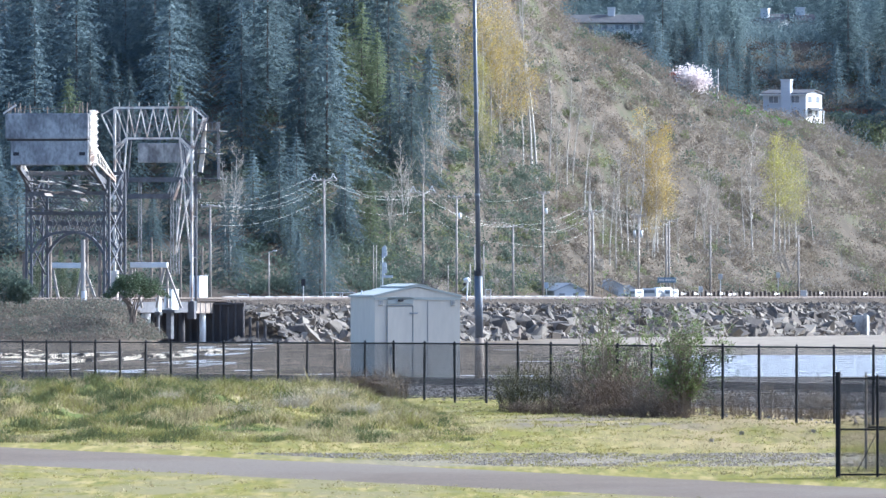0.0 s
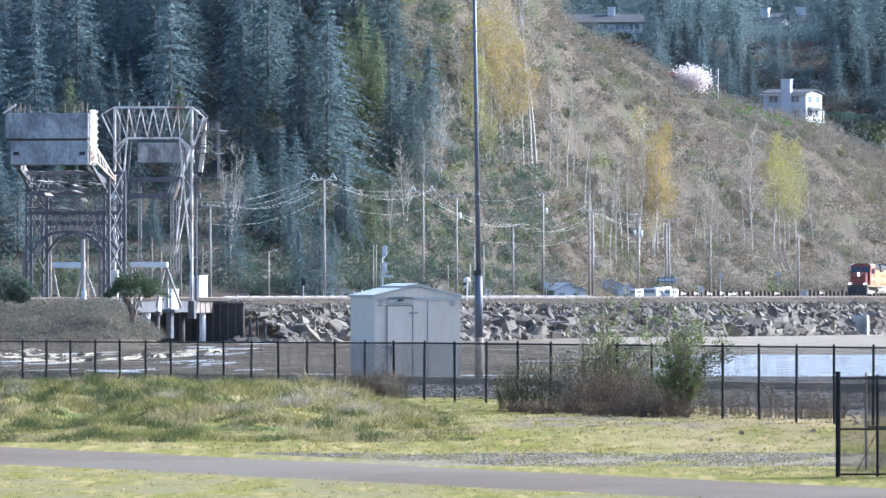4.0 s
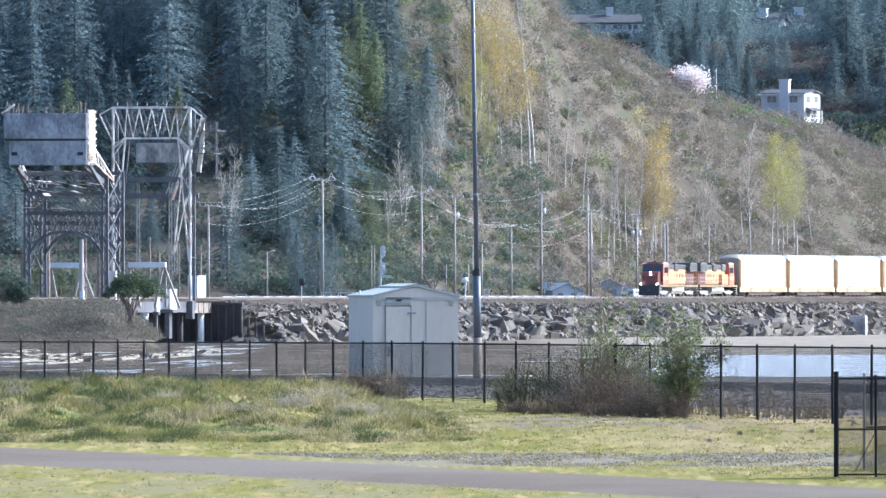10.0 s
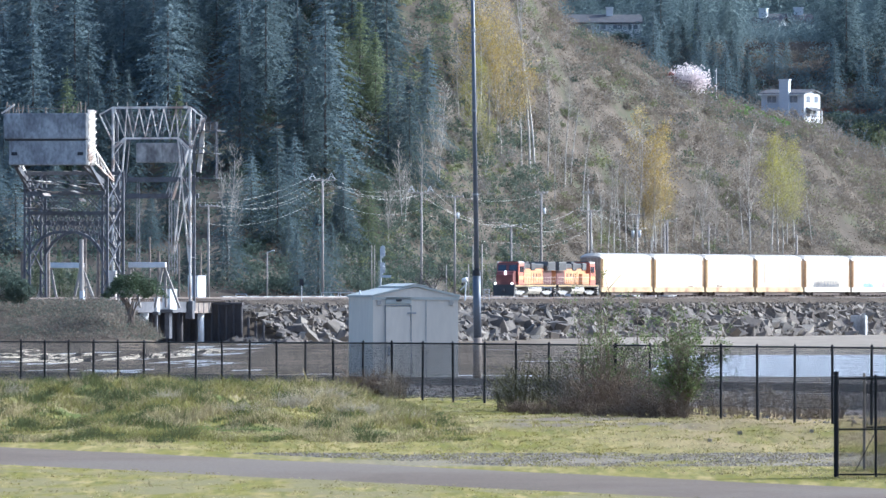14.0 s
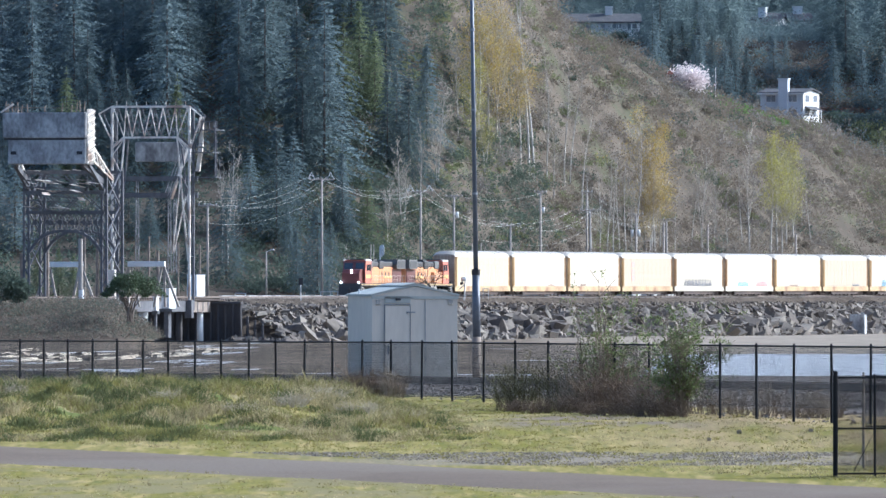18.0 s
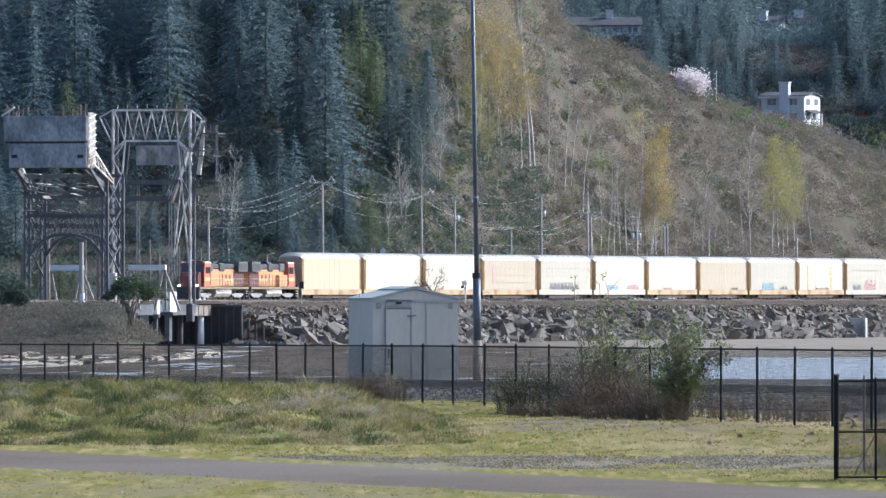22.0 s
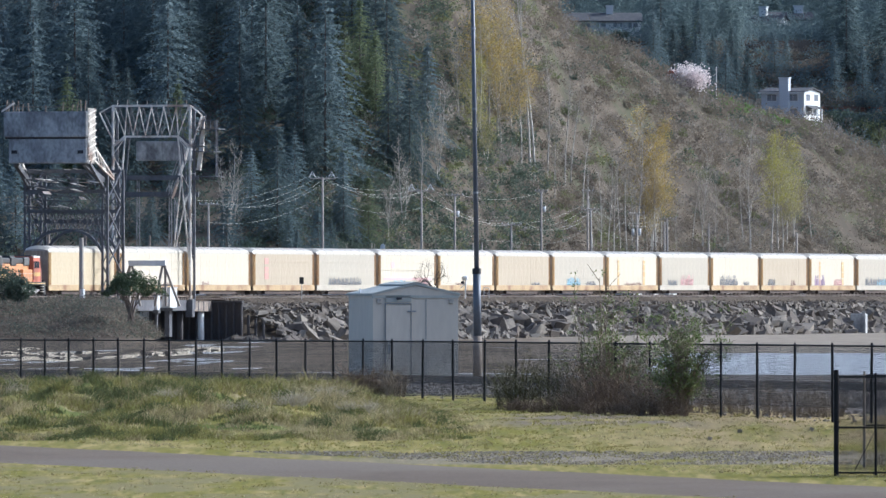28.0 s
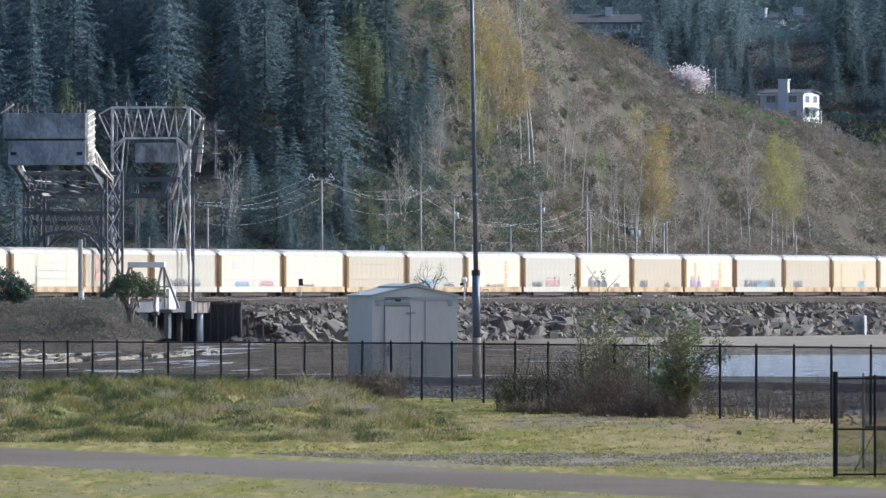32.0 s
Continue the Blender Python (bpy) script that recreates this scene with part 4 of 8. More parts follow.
def laced(parent, p, q, half, w, lace, material, bays, along="x", name="leg"):
    """A leg of two chords with zigzag lacing; half: half its spread at the foot and the head."""
    p, q = Vector(p), Vector(q)
    ax = Vector((1, 0, 0)) if along == "x" else Vector((0, 1, 0))
    h0, h1 = half
    leg = part(name, beams([(p - ax * h0, q - ax * h1)], w), material, parent)
    part("chord", beams([(p + ax * h0, q + ax * h1)], w), material, leg)
    for k in range(bays):
        a, b = k / bays, (k + 1) / bays
        s = 1 if k % 2 else -1
        part("lacing", Geo().beam(p.lerp(q, a) + ax * s * (h0 + (h1 - h0) * a), p.lerp(q, b) - ax * s * (h0 + (h1 - h0) * b), lace), material, leg)
    return leg


def tower_far():
    """Portal tower at the far end of the lift span."""
    t = thing("bridge_tower", rail_pose(-17.6, -2.1, 0), "pale weathered steel portal tower of a railway lift bridge", "bridge tower", "towers of the lift bridge")
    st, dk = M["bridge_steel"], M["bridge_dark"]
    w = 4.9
    # the rear frame repeats the front in the dark tone, as its shade
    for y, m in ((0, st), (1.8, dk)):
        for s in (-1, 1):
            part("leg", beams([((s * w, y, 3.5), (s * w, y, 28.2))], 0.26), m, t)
        # inner chords that lean in towards the head
        for s in (-1, 1):
            a, b = (s * (w - 0.15), y, 9.5), (s * (w - 1.55), y, 24.4)
            leg = part("knee_chord", beams([(a, b)], 0.17), m, t)
            for k in range(7):
                z0, z1 = 9.5 + k * 2.13, 9.5 + (k + 1) * 2.13
                xo, xi = s * w, lambda z: s * (w - 0.15 - 1.4 * (z - 9.5) / 14.9)
                part("lacing", Geo().beam((xo, y, z0), (xi(z1), y, z1), 0.09) if k % 2 == 0 else Geo().beam((xi(z0), y, z0), (xo, y, z1), 0.09), m, leg)
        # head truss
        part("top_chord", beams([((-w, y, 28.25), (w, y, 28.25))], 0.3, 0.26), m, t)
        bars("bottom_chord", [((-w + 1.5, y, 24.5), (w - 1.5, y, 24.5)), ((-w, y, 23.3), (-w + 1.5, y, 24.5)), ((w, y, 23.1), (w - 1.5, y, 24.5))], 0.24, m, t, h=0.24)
        tops = np.linspace(-w + 0.2, w - 0.2, 7)
        for k in range(6):
            mid = (tops[k] + tops[k + 1]) / 2
            mid = min(max(mid, -w + 1.5), w - 1.5)
            bars("web_bar", [((tops[k], y, 28.1), (mid, y, 24.6)), ((mid, y, 24.6), (tops[k + 1], y, 28.1))], 0.11, m, t)
        bars("gusset", [((xx, y, 28.1), (xx, y, 27.6)) for xx in tops], 0.22, m, t, h=0.05)
        bars("eave_strut", [((-w, y, 28.3), (-w - 1.7, y, 27.4)), ((w, y, 28.3), (w + 1.5, y, 27.1)), ((w + 1.5, y, 27.1), (w + 0.1, y, 23.0)),
                             ((-w - 1.7, y, 27.4), (-w, y, 24.0))], 0.17, m, t, h=0.14)
    for s in (-1, 1):
        bars("side_tie", [((s * w, 0, z), (s * w, 1.8, z)) for z in (10, 15, 20, 24, 28)] + [((s * w, 0, 10), (s * w, 1.8, 15)), ((s * w, 1.8, 15), (s * w, 0, 20)),
                               ((s * w, 0, 20), (s * w, 1.8, 24)), ((s * w, 1.8, 24), (s * w, 0, 28))], 0.1, dk, t)
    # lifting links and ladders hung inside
    # one pale link, three darker: sun and shade put into their colour
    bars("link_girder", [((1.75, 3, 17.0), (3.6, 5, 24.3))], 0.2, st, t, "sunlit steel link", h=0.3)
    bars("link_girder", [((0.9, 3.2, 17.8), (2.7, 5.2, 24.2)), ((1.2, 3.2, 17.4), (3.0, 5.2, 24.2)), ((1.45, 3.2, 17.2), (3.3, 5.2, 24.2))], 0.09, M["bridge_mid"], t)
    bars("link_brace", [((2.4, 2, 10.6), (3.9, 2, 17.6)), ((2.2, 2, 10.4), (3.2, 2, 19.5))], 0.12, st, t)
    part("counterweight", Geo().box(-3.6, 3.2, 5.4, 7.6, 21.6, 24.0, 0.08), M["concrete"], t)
    # pale tone carries the sunlight on these plates
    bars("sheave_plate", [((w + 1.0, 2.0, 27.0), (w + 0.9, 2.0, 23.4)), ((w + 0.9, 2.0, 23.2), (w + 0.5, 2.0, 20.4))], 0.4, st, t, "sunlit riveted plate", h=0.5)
    part("platform", Geo().box(5.1, 8.2, 0.5, 4, 25.35, 25.45).box(5.1, 7.7, 0.5, 4, 22.6, 22.7).box(5.1, 7.9, 0.5, 4, 19.6, 19.7), dk, t)
    g = Geo()
    for z in (25.45, 22.7):
        for k in range(6):
            g.beam((5.3 + k * 0.5, 0.6, z), (5.3 + k * 0.5, 0.6, z + 1.0), 0.06)
        g.beam((5.3, 0.6, z + 1), (8.2, 0.6, z + 1), 0.06)
    g.beam((8.0, 0.6, 19.6), (8.0, 0.6, 26.5), 0.12)
    g.beam((7.6, 2.6, 19.6), (7.6, 2.6, 26.5), 0.12)
    part("railing", g, dk, t)
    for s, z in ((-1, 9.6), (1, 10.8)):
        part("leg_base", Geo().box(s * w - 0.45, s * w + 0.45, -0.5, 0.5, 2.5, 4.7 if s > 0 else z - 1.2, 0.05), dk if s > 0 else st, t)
    bars("cross_beam", [((-w, 3.7, z), (w, 3.7, z)) for z in (19.5, 17.5)], 0.3, dk, t, h=0.6)
    for xx, z0, z1 in ((-2.9, 9.3, 19.3), (1.2, 3.6, 18.6), (1.9, 3.6, 17.0)):
        laced(t, (xx, 4, z0 if z0 > 5 else 8.0), (xx, 4, z1), (0.2, 0.14), 0.09, 0.06, M["bridge_mid"], 8, name="hanger")
    g = Geo()
    for k in range(8):
        g.beam((-w + 0.6 + k * 1.25, 0, 28.4), (-w + 0.6 + k * 1.25, 0, 28.9), 0.06)
    part("cap_stubs", g, st, t)
    bars("walkway", [((-3.5, 0.4, 26.2), (1.5, 0.4, 26.2)), ((-3.5, 0.4, 25.7), (1.5, 0.4, 25.7))], 0.08, dk, t)


def tower_near():
    """Tower with the concrete counterweight at the near end."""
    t = thing("bridge_tower", rail_pose(-53, -2.1, 0), "dark riveted steel tower with arched portal carrying a counterweight", "bridge tower", "towers of the lift bridge")
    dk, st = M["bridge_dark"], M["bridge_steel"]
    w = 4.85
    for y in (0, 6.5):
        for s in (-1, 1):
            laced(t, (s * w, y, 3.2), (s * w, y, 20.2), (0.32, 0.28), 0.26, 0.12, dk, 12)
        for z0, z1 in ((15.2, 17.6), (17.6, 20.0)):
            for k in range(4):
                a, b = -w + k * 2.425, -w + (k + 1) * 2.425
                bars("cross_brace", [((a, y, z0), (b, y, z1)), ((a, y, z1), (b, y, z0))], 0.11, dk, t)
        bars("strut", [((-w, y, z), (w, y, z)) for z in (15.2, 17.6, 20.0)], 0.34, dk, t, h=0.4)
        # arched portal: a curved soffit below a straight girder, with diagonal webbing
        pts = [(-w + 0.3 + (2 * w - 0.6) * k / 12, 12.95 - 2.6 * abs(2 * k / 12 - 1) ** 3) for k in range(13)]
        soffit = bars("arch_segment", [((a, y, za), (b, y, zb)) for (a, za), (b, zb) in zip(pts[:-1], pts[1:])], 0.5, dk, t, h=0.3)
        arch = soffit[0]
        for (a, za), (b, zb) in zip(pts[:-1], pts[1:]):
            bars("arch_web", [((a, y, za), (b, y, 15.1)), ((a, y, 15.1), (b, y, zb))], 0.09, dk, arch)
        for k in (1, 3, 5, 7, 9, 11):
            a, za = pts[k]
            part("gusset", Geo().prism([(a - 0.4, 14.0), (a, 13.6), (a + 0.4, 14.0), (a, 14.4)], y + 0.1, y + 0.13), dk, arch)
    for s in (-1, 1):
        bars("side_bracing", [((s * w, 0, a), (s * w, 6.5, b)) for a, b in ((8, 12), (12, 8), (12, 16), (16, 12), (16, 20), (20, 16))], 0.16, dk, t)
    # trunnion girders that carry the counterweight; pale plates stand in for light streaking them
    rng = np.random.RandomState(3)
    for k in range(6):
        z = 15.8 + 0.8 * k
        x0 = -w + rng.uniform(0, 1.2)
        part("lever_girder", Geo().beam((x0, -1.5 + rng.uniform(-2, 1), z), (x0 + rng.uniform(5, 8.4), -1.5 + rng.uniform(-2, 1), z - rng.uniform(-0.2, 0.9)), 0.16, 0.14), dk, t)
    for s in (-1, 1):
        part("lever_girder", Geo().beam((s * 4.2, -6.8, 20.9), (s * 4.7, 0, 18.8), 0.4, 0.6), dk, t)
        part("lever_girder", Geo().beam((s * 4.6, -6.8, 21.5), (s * 4.7, 2, 17.0), 0.3, 0.4), dk, t)
    # scattered pale plates imitate sun glints on the lattice
    for k in range(26):
        x0, z0 = rng.uniform(-4.6, 3.4), rng.uniform(15.5, 20.4)
        part("walkway_plank", Geo().beam((x0, -2.2 + rng.uniform(-1, 1), z0), (x0 + rng.uniform(0.3, 1.6), -2.0, z0 - rng.uniform(0, 0.5)), 0.9, 0.05), st, t)
    # the counterweight: two courses of concrete
    cw = part("counterweight", Geo().box(-5.15, 5.15, -8.6, -5.2, 23.95, 27.0, 0.1), M["concrete"], t, "grey streaked concrete counterweight")
    part("lower_block", Geo().box(-4.55, 5.1, -8.4, -5.3, 20.85, 23.8, 0.1), M["concrete"], cw)
    part("joint", Geo().box(-5.0, 5.0, -8.45, -5.4, 23.75, 24.0), M["dark_gap"], cw)
    for x0 in (-4.2, 4.0):
        part("socket", Geo().box(x0, x0 + 0.7, -8.46, -8.38, 22.0, 22.4), M["dark_gap"], cw)
    rods = []
    for xx in (-4.9, -4.6, -4.0, -3.7, -3.3, -2.9, -2.1, 0.0, 2.1, 3.3, 3.9, 4.4, 4.9):
        rods.append(((xx, -8.3, 27.0), (xx + rng.uniform(-0.2, 0.2), -8.3, 27.7 + rng.uniform(0, 0.7))))
    bars("rod", rods, 0.12, M["old_timber"], cw, "rusty rod")
    part("top_rail", Geo().beam((-5, -8.3, 27.6), (5, -8.3, 27.5), 0.06), M["old_timber"], cw)
    part("outrigger", Geo().beam((-5.4, -8.5, 27.0), (-3.8, -8.5, 28.0), 0.2), M["bridge_steel"], cw)
    # pale plates give the counterweight's right flank its sunlit strip by colour
    for k in range(6):
        part("hanger_plate", Geo().beam((5.22, -8 + k * 0.5, 20.8 + 0.3 * (k % 2)), (5.22, -8 + k * 0.5, 27.4), 0.16), M["bridge_steel"], cw, "sunlit riveted hanger plate")
    bars("plate_tie", [((5.2, -8.2, 21 + k * 0.8), (5.4, -5.4, 21.6 + k * 0.8)) for k in range(8)], 0.12, M["bridge_steel"], cw)
    for s in (-1, 1):
        bars("lever_arm", [((s * 4.9, -5.2, 23.2), (s * 5.3, 2.0, 19.2)), ((s * 4.9, -5.2, 21.4), (s * 5.3, 2.0, 19.0))], 0.2, st, t)
        bars("arm_lacing", [((s * 5.0, -5.2 + 1.3 * k, 23.0 - 0.7 * k), (s * 5.1, -4.6 + 1.3 * k, 21.2 - 0.35 * k)) for k in range(5)], 0.12, st, t)


def lift_span():
    """Low girder span and approach girder on piers."""
    t = thing("bridge_span", rail_pose(0, -2.1, 0), "low steel girder railway span with timber sleepers over the creek", "bridge span")
    for s in (-1, 1):
        part("girder", Geo().box(s * 4.4 - 0.25, s * 4.4 + 0.25, -90, -18.2, 3.3, 4.75, 0.04), M["bridge_dark"], t)
        part("approach_girder", Geo().box(s * 4.2 - 0.2, s * 4.2 + 0.2, -17.2, 0.5, 3.2, 4.5, 0.04), M["old_timber"], t, "tan weathered girder")
        g = Geo()
        for k in range(8):
            g.box(s * 4.43 - 0.03, s * 4.43 + 0.03, -16.8 + k * 2.2, -16.6 + k * 2.2, 3.2, 4.5)
        part("stiffener", g, M["bridge_dark"], t)
    tie = Geo().box(-4.9, 4.9, -0.13, 0.13, 4.62, 4.86, 0.01).mesh("bridge_sleeper", M["old_timber"])
    for k in range(90):
        part("bridge_sleeper", tie, None, t, m=pose(0, -85 + k * 0.95, 0))
    for s, y, r in ((-1, -17.5, 0.7), (1, -17.5, 0.4), (1, -8.6, 0.42), (-1, -8.6, 0.6)):
        part("pier", Geo().tube((s * 3.6, y, -2), (s * 3.6, y, 3.2), r, r * 0.9, 14), M["white_paint" if y > -10 else "creosote"], t, "round bridge pier", smooth=True)
    # dark timber bulkhead that holds the bank's end
    part("bulkhead", Geo().box(-5.5, 8.2, -6.4, -6.0, -2, 4.2), M["creosote"], t, "dark tarred timber bulkhead")
    for k in range(18):
        a = -5.2 + k * 0.95
        part("bulkhead_post", Geo().tube((a, -6.55, -2), (a, -6.55, 4.0 + 0.25 * (k % 3) - max(a - 7.5, 0) * 0.8), 0.2, 0.17, 8), M["creosote"], t)
    part("bulkhead_cap", Geo().box(-5.6, 8.3, -6.8, -5.9, 4.2, 4.5, 0.03), M["creosote"], t)
    part("abutment", Geo().box(-6.5, 6.5, 0.5, 4, -2, 4.4, 0.1), M["concrete_dark"], t)
    for xx, y in ((5.2, -5.5), (5.8, -3.5), (5.4, -1.5), (6.2, 0.0)):
        part("pile", Geo().tube((xx, y, -2), (xx, y, 2.0), 0.2, 0.18, 8), M["old_timber"], t)


def on_line(b, v):
    """Place along the railway, at offset v, that lies on bearing b."""
    t, p = (b - 787) / 24000, T0 + ACROSS * v
    return (t * p.y - p.x) / (ALONG.x - t * ALONG.y)


def gantry(b, v, group):
    """A beam on two splayed pairs of legs beside the bridge."""
    g = thing("gantry", rail_pose(on_line(b, v), v, 4.5), "white-painted timber beam on splayed legs beside the bridge", "gantry", group)
    part("beam", Geo().box(-2.3, 2.3, -0.3, 0.3, 4.2, 4.85, 0.04), M["white_paint"], g)
    for s in (-1, 1):
        for x0, x1 in ((s * 2.1, s * 4.0), (s * 1.9, s * 0.9), (s * 2.2, s * 2.3)):
            part("leg", beams([((x0, 0, 4.3), (x1, 0, -0.6))], 0.26), M["pole_wood"], g)
        part("brace", beams([((s * 3.1, 0, 1.9), (s * 1.4, 0, 1.9))], 0.16), M["pole_wood"], g)
    return g


tower_far()
tower_near()
lift_span()
gantry(119, -10.5, "beams beside the bridge")
gantry(264, 6.5, "beams beside the bridge")


def pile_post(b, v, e0, e1, r, material, label, cat="post", lean=0.0):
    u = on_line(b, v)
    p = rail_pt(u, v)
    z0, z1 = EYE + (514 - e1) / 24000 * p.y, EYE + (514 - e0) / 24000 * p.y
    single("post", Geo().tube((0, 0, z0 - 0.6), (lean, 0, z1), r, r * 0.85, 10), material, label, cat, "posts by the bridge", m=pose(p.x, p.y, 0))


for b, v, e0, e1, r in ((88, -9, 418, 530, 0.28), (153, -9.5, 418, 530, 0.28), (177, -9, 425, 520, 0.24), (190, -8, 440, 520, 0.2), (43, -9, 450, 535, 0.25),
                        (268, -9.5, 420, 520, 0.16), (284, -9, 445, 500, 0.22), (320, -9, 432, 520, 0.12), (358, -9, 435, 520, 0.13)):
    pile_post(b, v, e0, e1, r, M["old_timber"], "weathered timber pile standing by the bridge")
pile_post(147, 6, 424, 552, 0.3, M["pole_wood"], "tall weathered timber post with a white-painted foot")
pile_post(148.5, 6.4, 515, 550, 0.36, M["white_paint"], "white-painted foot around a timber post", "post foot")


def cabinet(b, v, e0, e1, w, label):
    u = on_line(b, v)
    p = rail_pt(u, v)
    z0, z1 = EYE + (514 - e1) / 24000 * p.y, EYE + (514 - e0) / 24000 * p.y
    c = thing("equipment_cabinet", rail_pose(u, v, z0, -14), label, "cabinet", "signal cabinets")
    h = z1 - z0
    part("body", Geo().box(-w / 2, w / 2, -w / 2, w, 0, h, 0.04), M["white_paint"], c)
    part("lid", Geo().box(-w / 2 - 0.05, w / 2 + 0.05, -w / 2 - 0.05, w + 0.05, h, h + 0.08), M["galvanised"], c)
    part("door", Geo().box(-w * 0.4, w * 0.4, -w / 2 - 0.03, -w / 2, 0.1, h - 0.1, 0.01), M["white_paint"], c)
    part("platform", Geo().box(-w * 0.9, w * 0.9, -w * 0.6, w * 0.6, -0.4, 0, 0.03), M["concrete_dark"], c)
    part("footing", Geo().box(-w * 0.3, w * 0.3, -w * 0.3, w * 0.3, -3.5, -0.4), M["bridge_dark"], c)


cabinet(349, -9, 489, 530, 1.4, "tall white equipment cabinet at the track")
cabinet(301, 6.5, 513, 548, 1.1, "white metal cabinet in front of the bridge")
cabinet(280, 6.5, 528, 552, 0.45, "small white cabinet in front of the bridge")

# ---- park fence ----
F0, FSTEP = Vector((-10.58, 340.0, 0)), Vector((0.6752, -2.73, 0))


def fence_top(n):
    return float(np.interp(n, [-20, 0, 15, 28, 60], [4.6, 4.71, 4.83, 4.88, 4.95]))


def mesh_panel(width, height, pitch=0.052, r=0.0022):
    """Woven diamond wires of a chain-link bay, in x and z."""
    g = Geo()
    for s in (1, -1):
        k = -height
        while k < width:
            x0, x1 = max(k, 0), min(k + height, width)
            if x1 > x0 + 0.01:
                z0, z1 = x0 - k, x1 - k
                if s < 0:
                    z0, z1 = height - z0, height - z1
                g.tube((x0, s * 0.002, z0), (x1, s * 0.002, z1), r, n=3, cap=False)
            k += pitch * 1.414
    return g


def park_fence():
    f = thing("fence", pose(0, 0, 0), "black vinyl-coated chain-link fence along the railway spur", "fence")
    post = Geo().tube((0, 0, 0), (0, 0, 1.52), 0.027, 0.027, 10).tube((0, 0, 1.52), (0, 0, 1.56), 0.033, 0.012, 10).mesh("post", M["black_vinyl"])
    length = FSTEP.length
    turn = math.degrees(math.atan2(FSTEP.y, FSTEP.x))
    bay = mesh_panel(length, 1.2, 0.052, 0.0032).mesh("mesh_bay", M["black_vinyl"])
    for n in range(-8, 36):
        p, q = F0 + FSTEP * n, F0 + FSTEP * (n + 1)
        z, z1 = fence_top(n), fence_top(n + 1)
        ob = part("post", post, None, f, m=pose(p.x, p.y, z - 1.5, 0.4 * math.sin(n * 7), 0.5 * math.sin(n * 3)))
        ob.scale.z = 1 + 0.004 * math.sin(n * 5)
        tilt = -math.degrees(math.asin((z1 - z) / length))
        part("rail", Geo().tube((0, 0, 0), (length, 0, 0), 0.018, n=8), M["black_vinyl"], f, m=pose(p.x, p.y, z, 0, tilt, turn))
        if -1 <= n < 30:
            part("mesh_bay", bay, None, f, m=pose(p.x, p.y, z - 1.21, 0, tilt, turn))
    g = Geo()
    a, b = F0 + FSTEP * -8, F0 + FSTEP * 36
    g.tube((a.x, a.y, fence_top(-8) - 1.19), (b.x, b.y, fence_top(36) - 1.19), 0.004, n=4)
    part("tension_wire", g, M["black_vinyl"], f)


park_fence()


def enclosure():
    """The taller fenced corner beside the path."""
    f = thing("fence_enclosure", pose(6.96, 240, 2.68), "tall black chain-link enclosure beside the asphalt path", "fence")
    spots = [(0, 0, 0.045), (0.7, 0.05, 0.022), (3.2, 0.2, 0.03), (5.7, 0.3, 0.03)]
    back = [(0.62, 4.0, 0.025), (3.3, 4.2, 0.025), (6.0, 4.4, 0.025)]
    for i, (x, y, r) in enumerate(spots + back):
        part("post", Geo().tube((x, y, -0.1), (x, y, 1.83 if i else 1.88), r, n=12), M["old_timber" if i == 4 else "black_vinyl"], f)
    for run in (spots, back):
        for (x0, y0, _), (x1, y1, _) in zip(run[:-1], run[1:]):
            d = math.hypot(x1 - x0, y1 - y0)
            a = math.degrees(math.atan2(y1 - y0, x1 - x0))
            for z in (1.76, 0.86, 0.06):
                part("rail", Geo().tube((x0, y0, z), (x1, y1, z), 0.016, n=8), M["black_vinyl"], f)
            part("mesh_bay", mesh_panel(d, 1.75, 0.032, 0.0036), M["black_vinyl"], f, m=pose(x0, y0, 0.02, 0, 0, a))
    part("brace", Geo().tube((0.7, 0.3, 0.8), (0.33, 0.16, 0.1), 0.008, n=6), M["black_vinyl"], f)


enclosure()


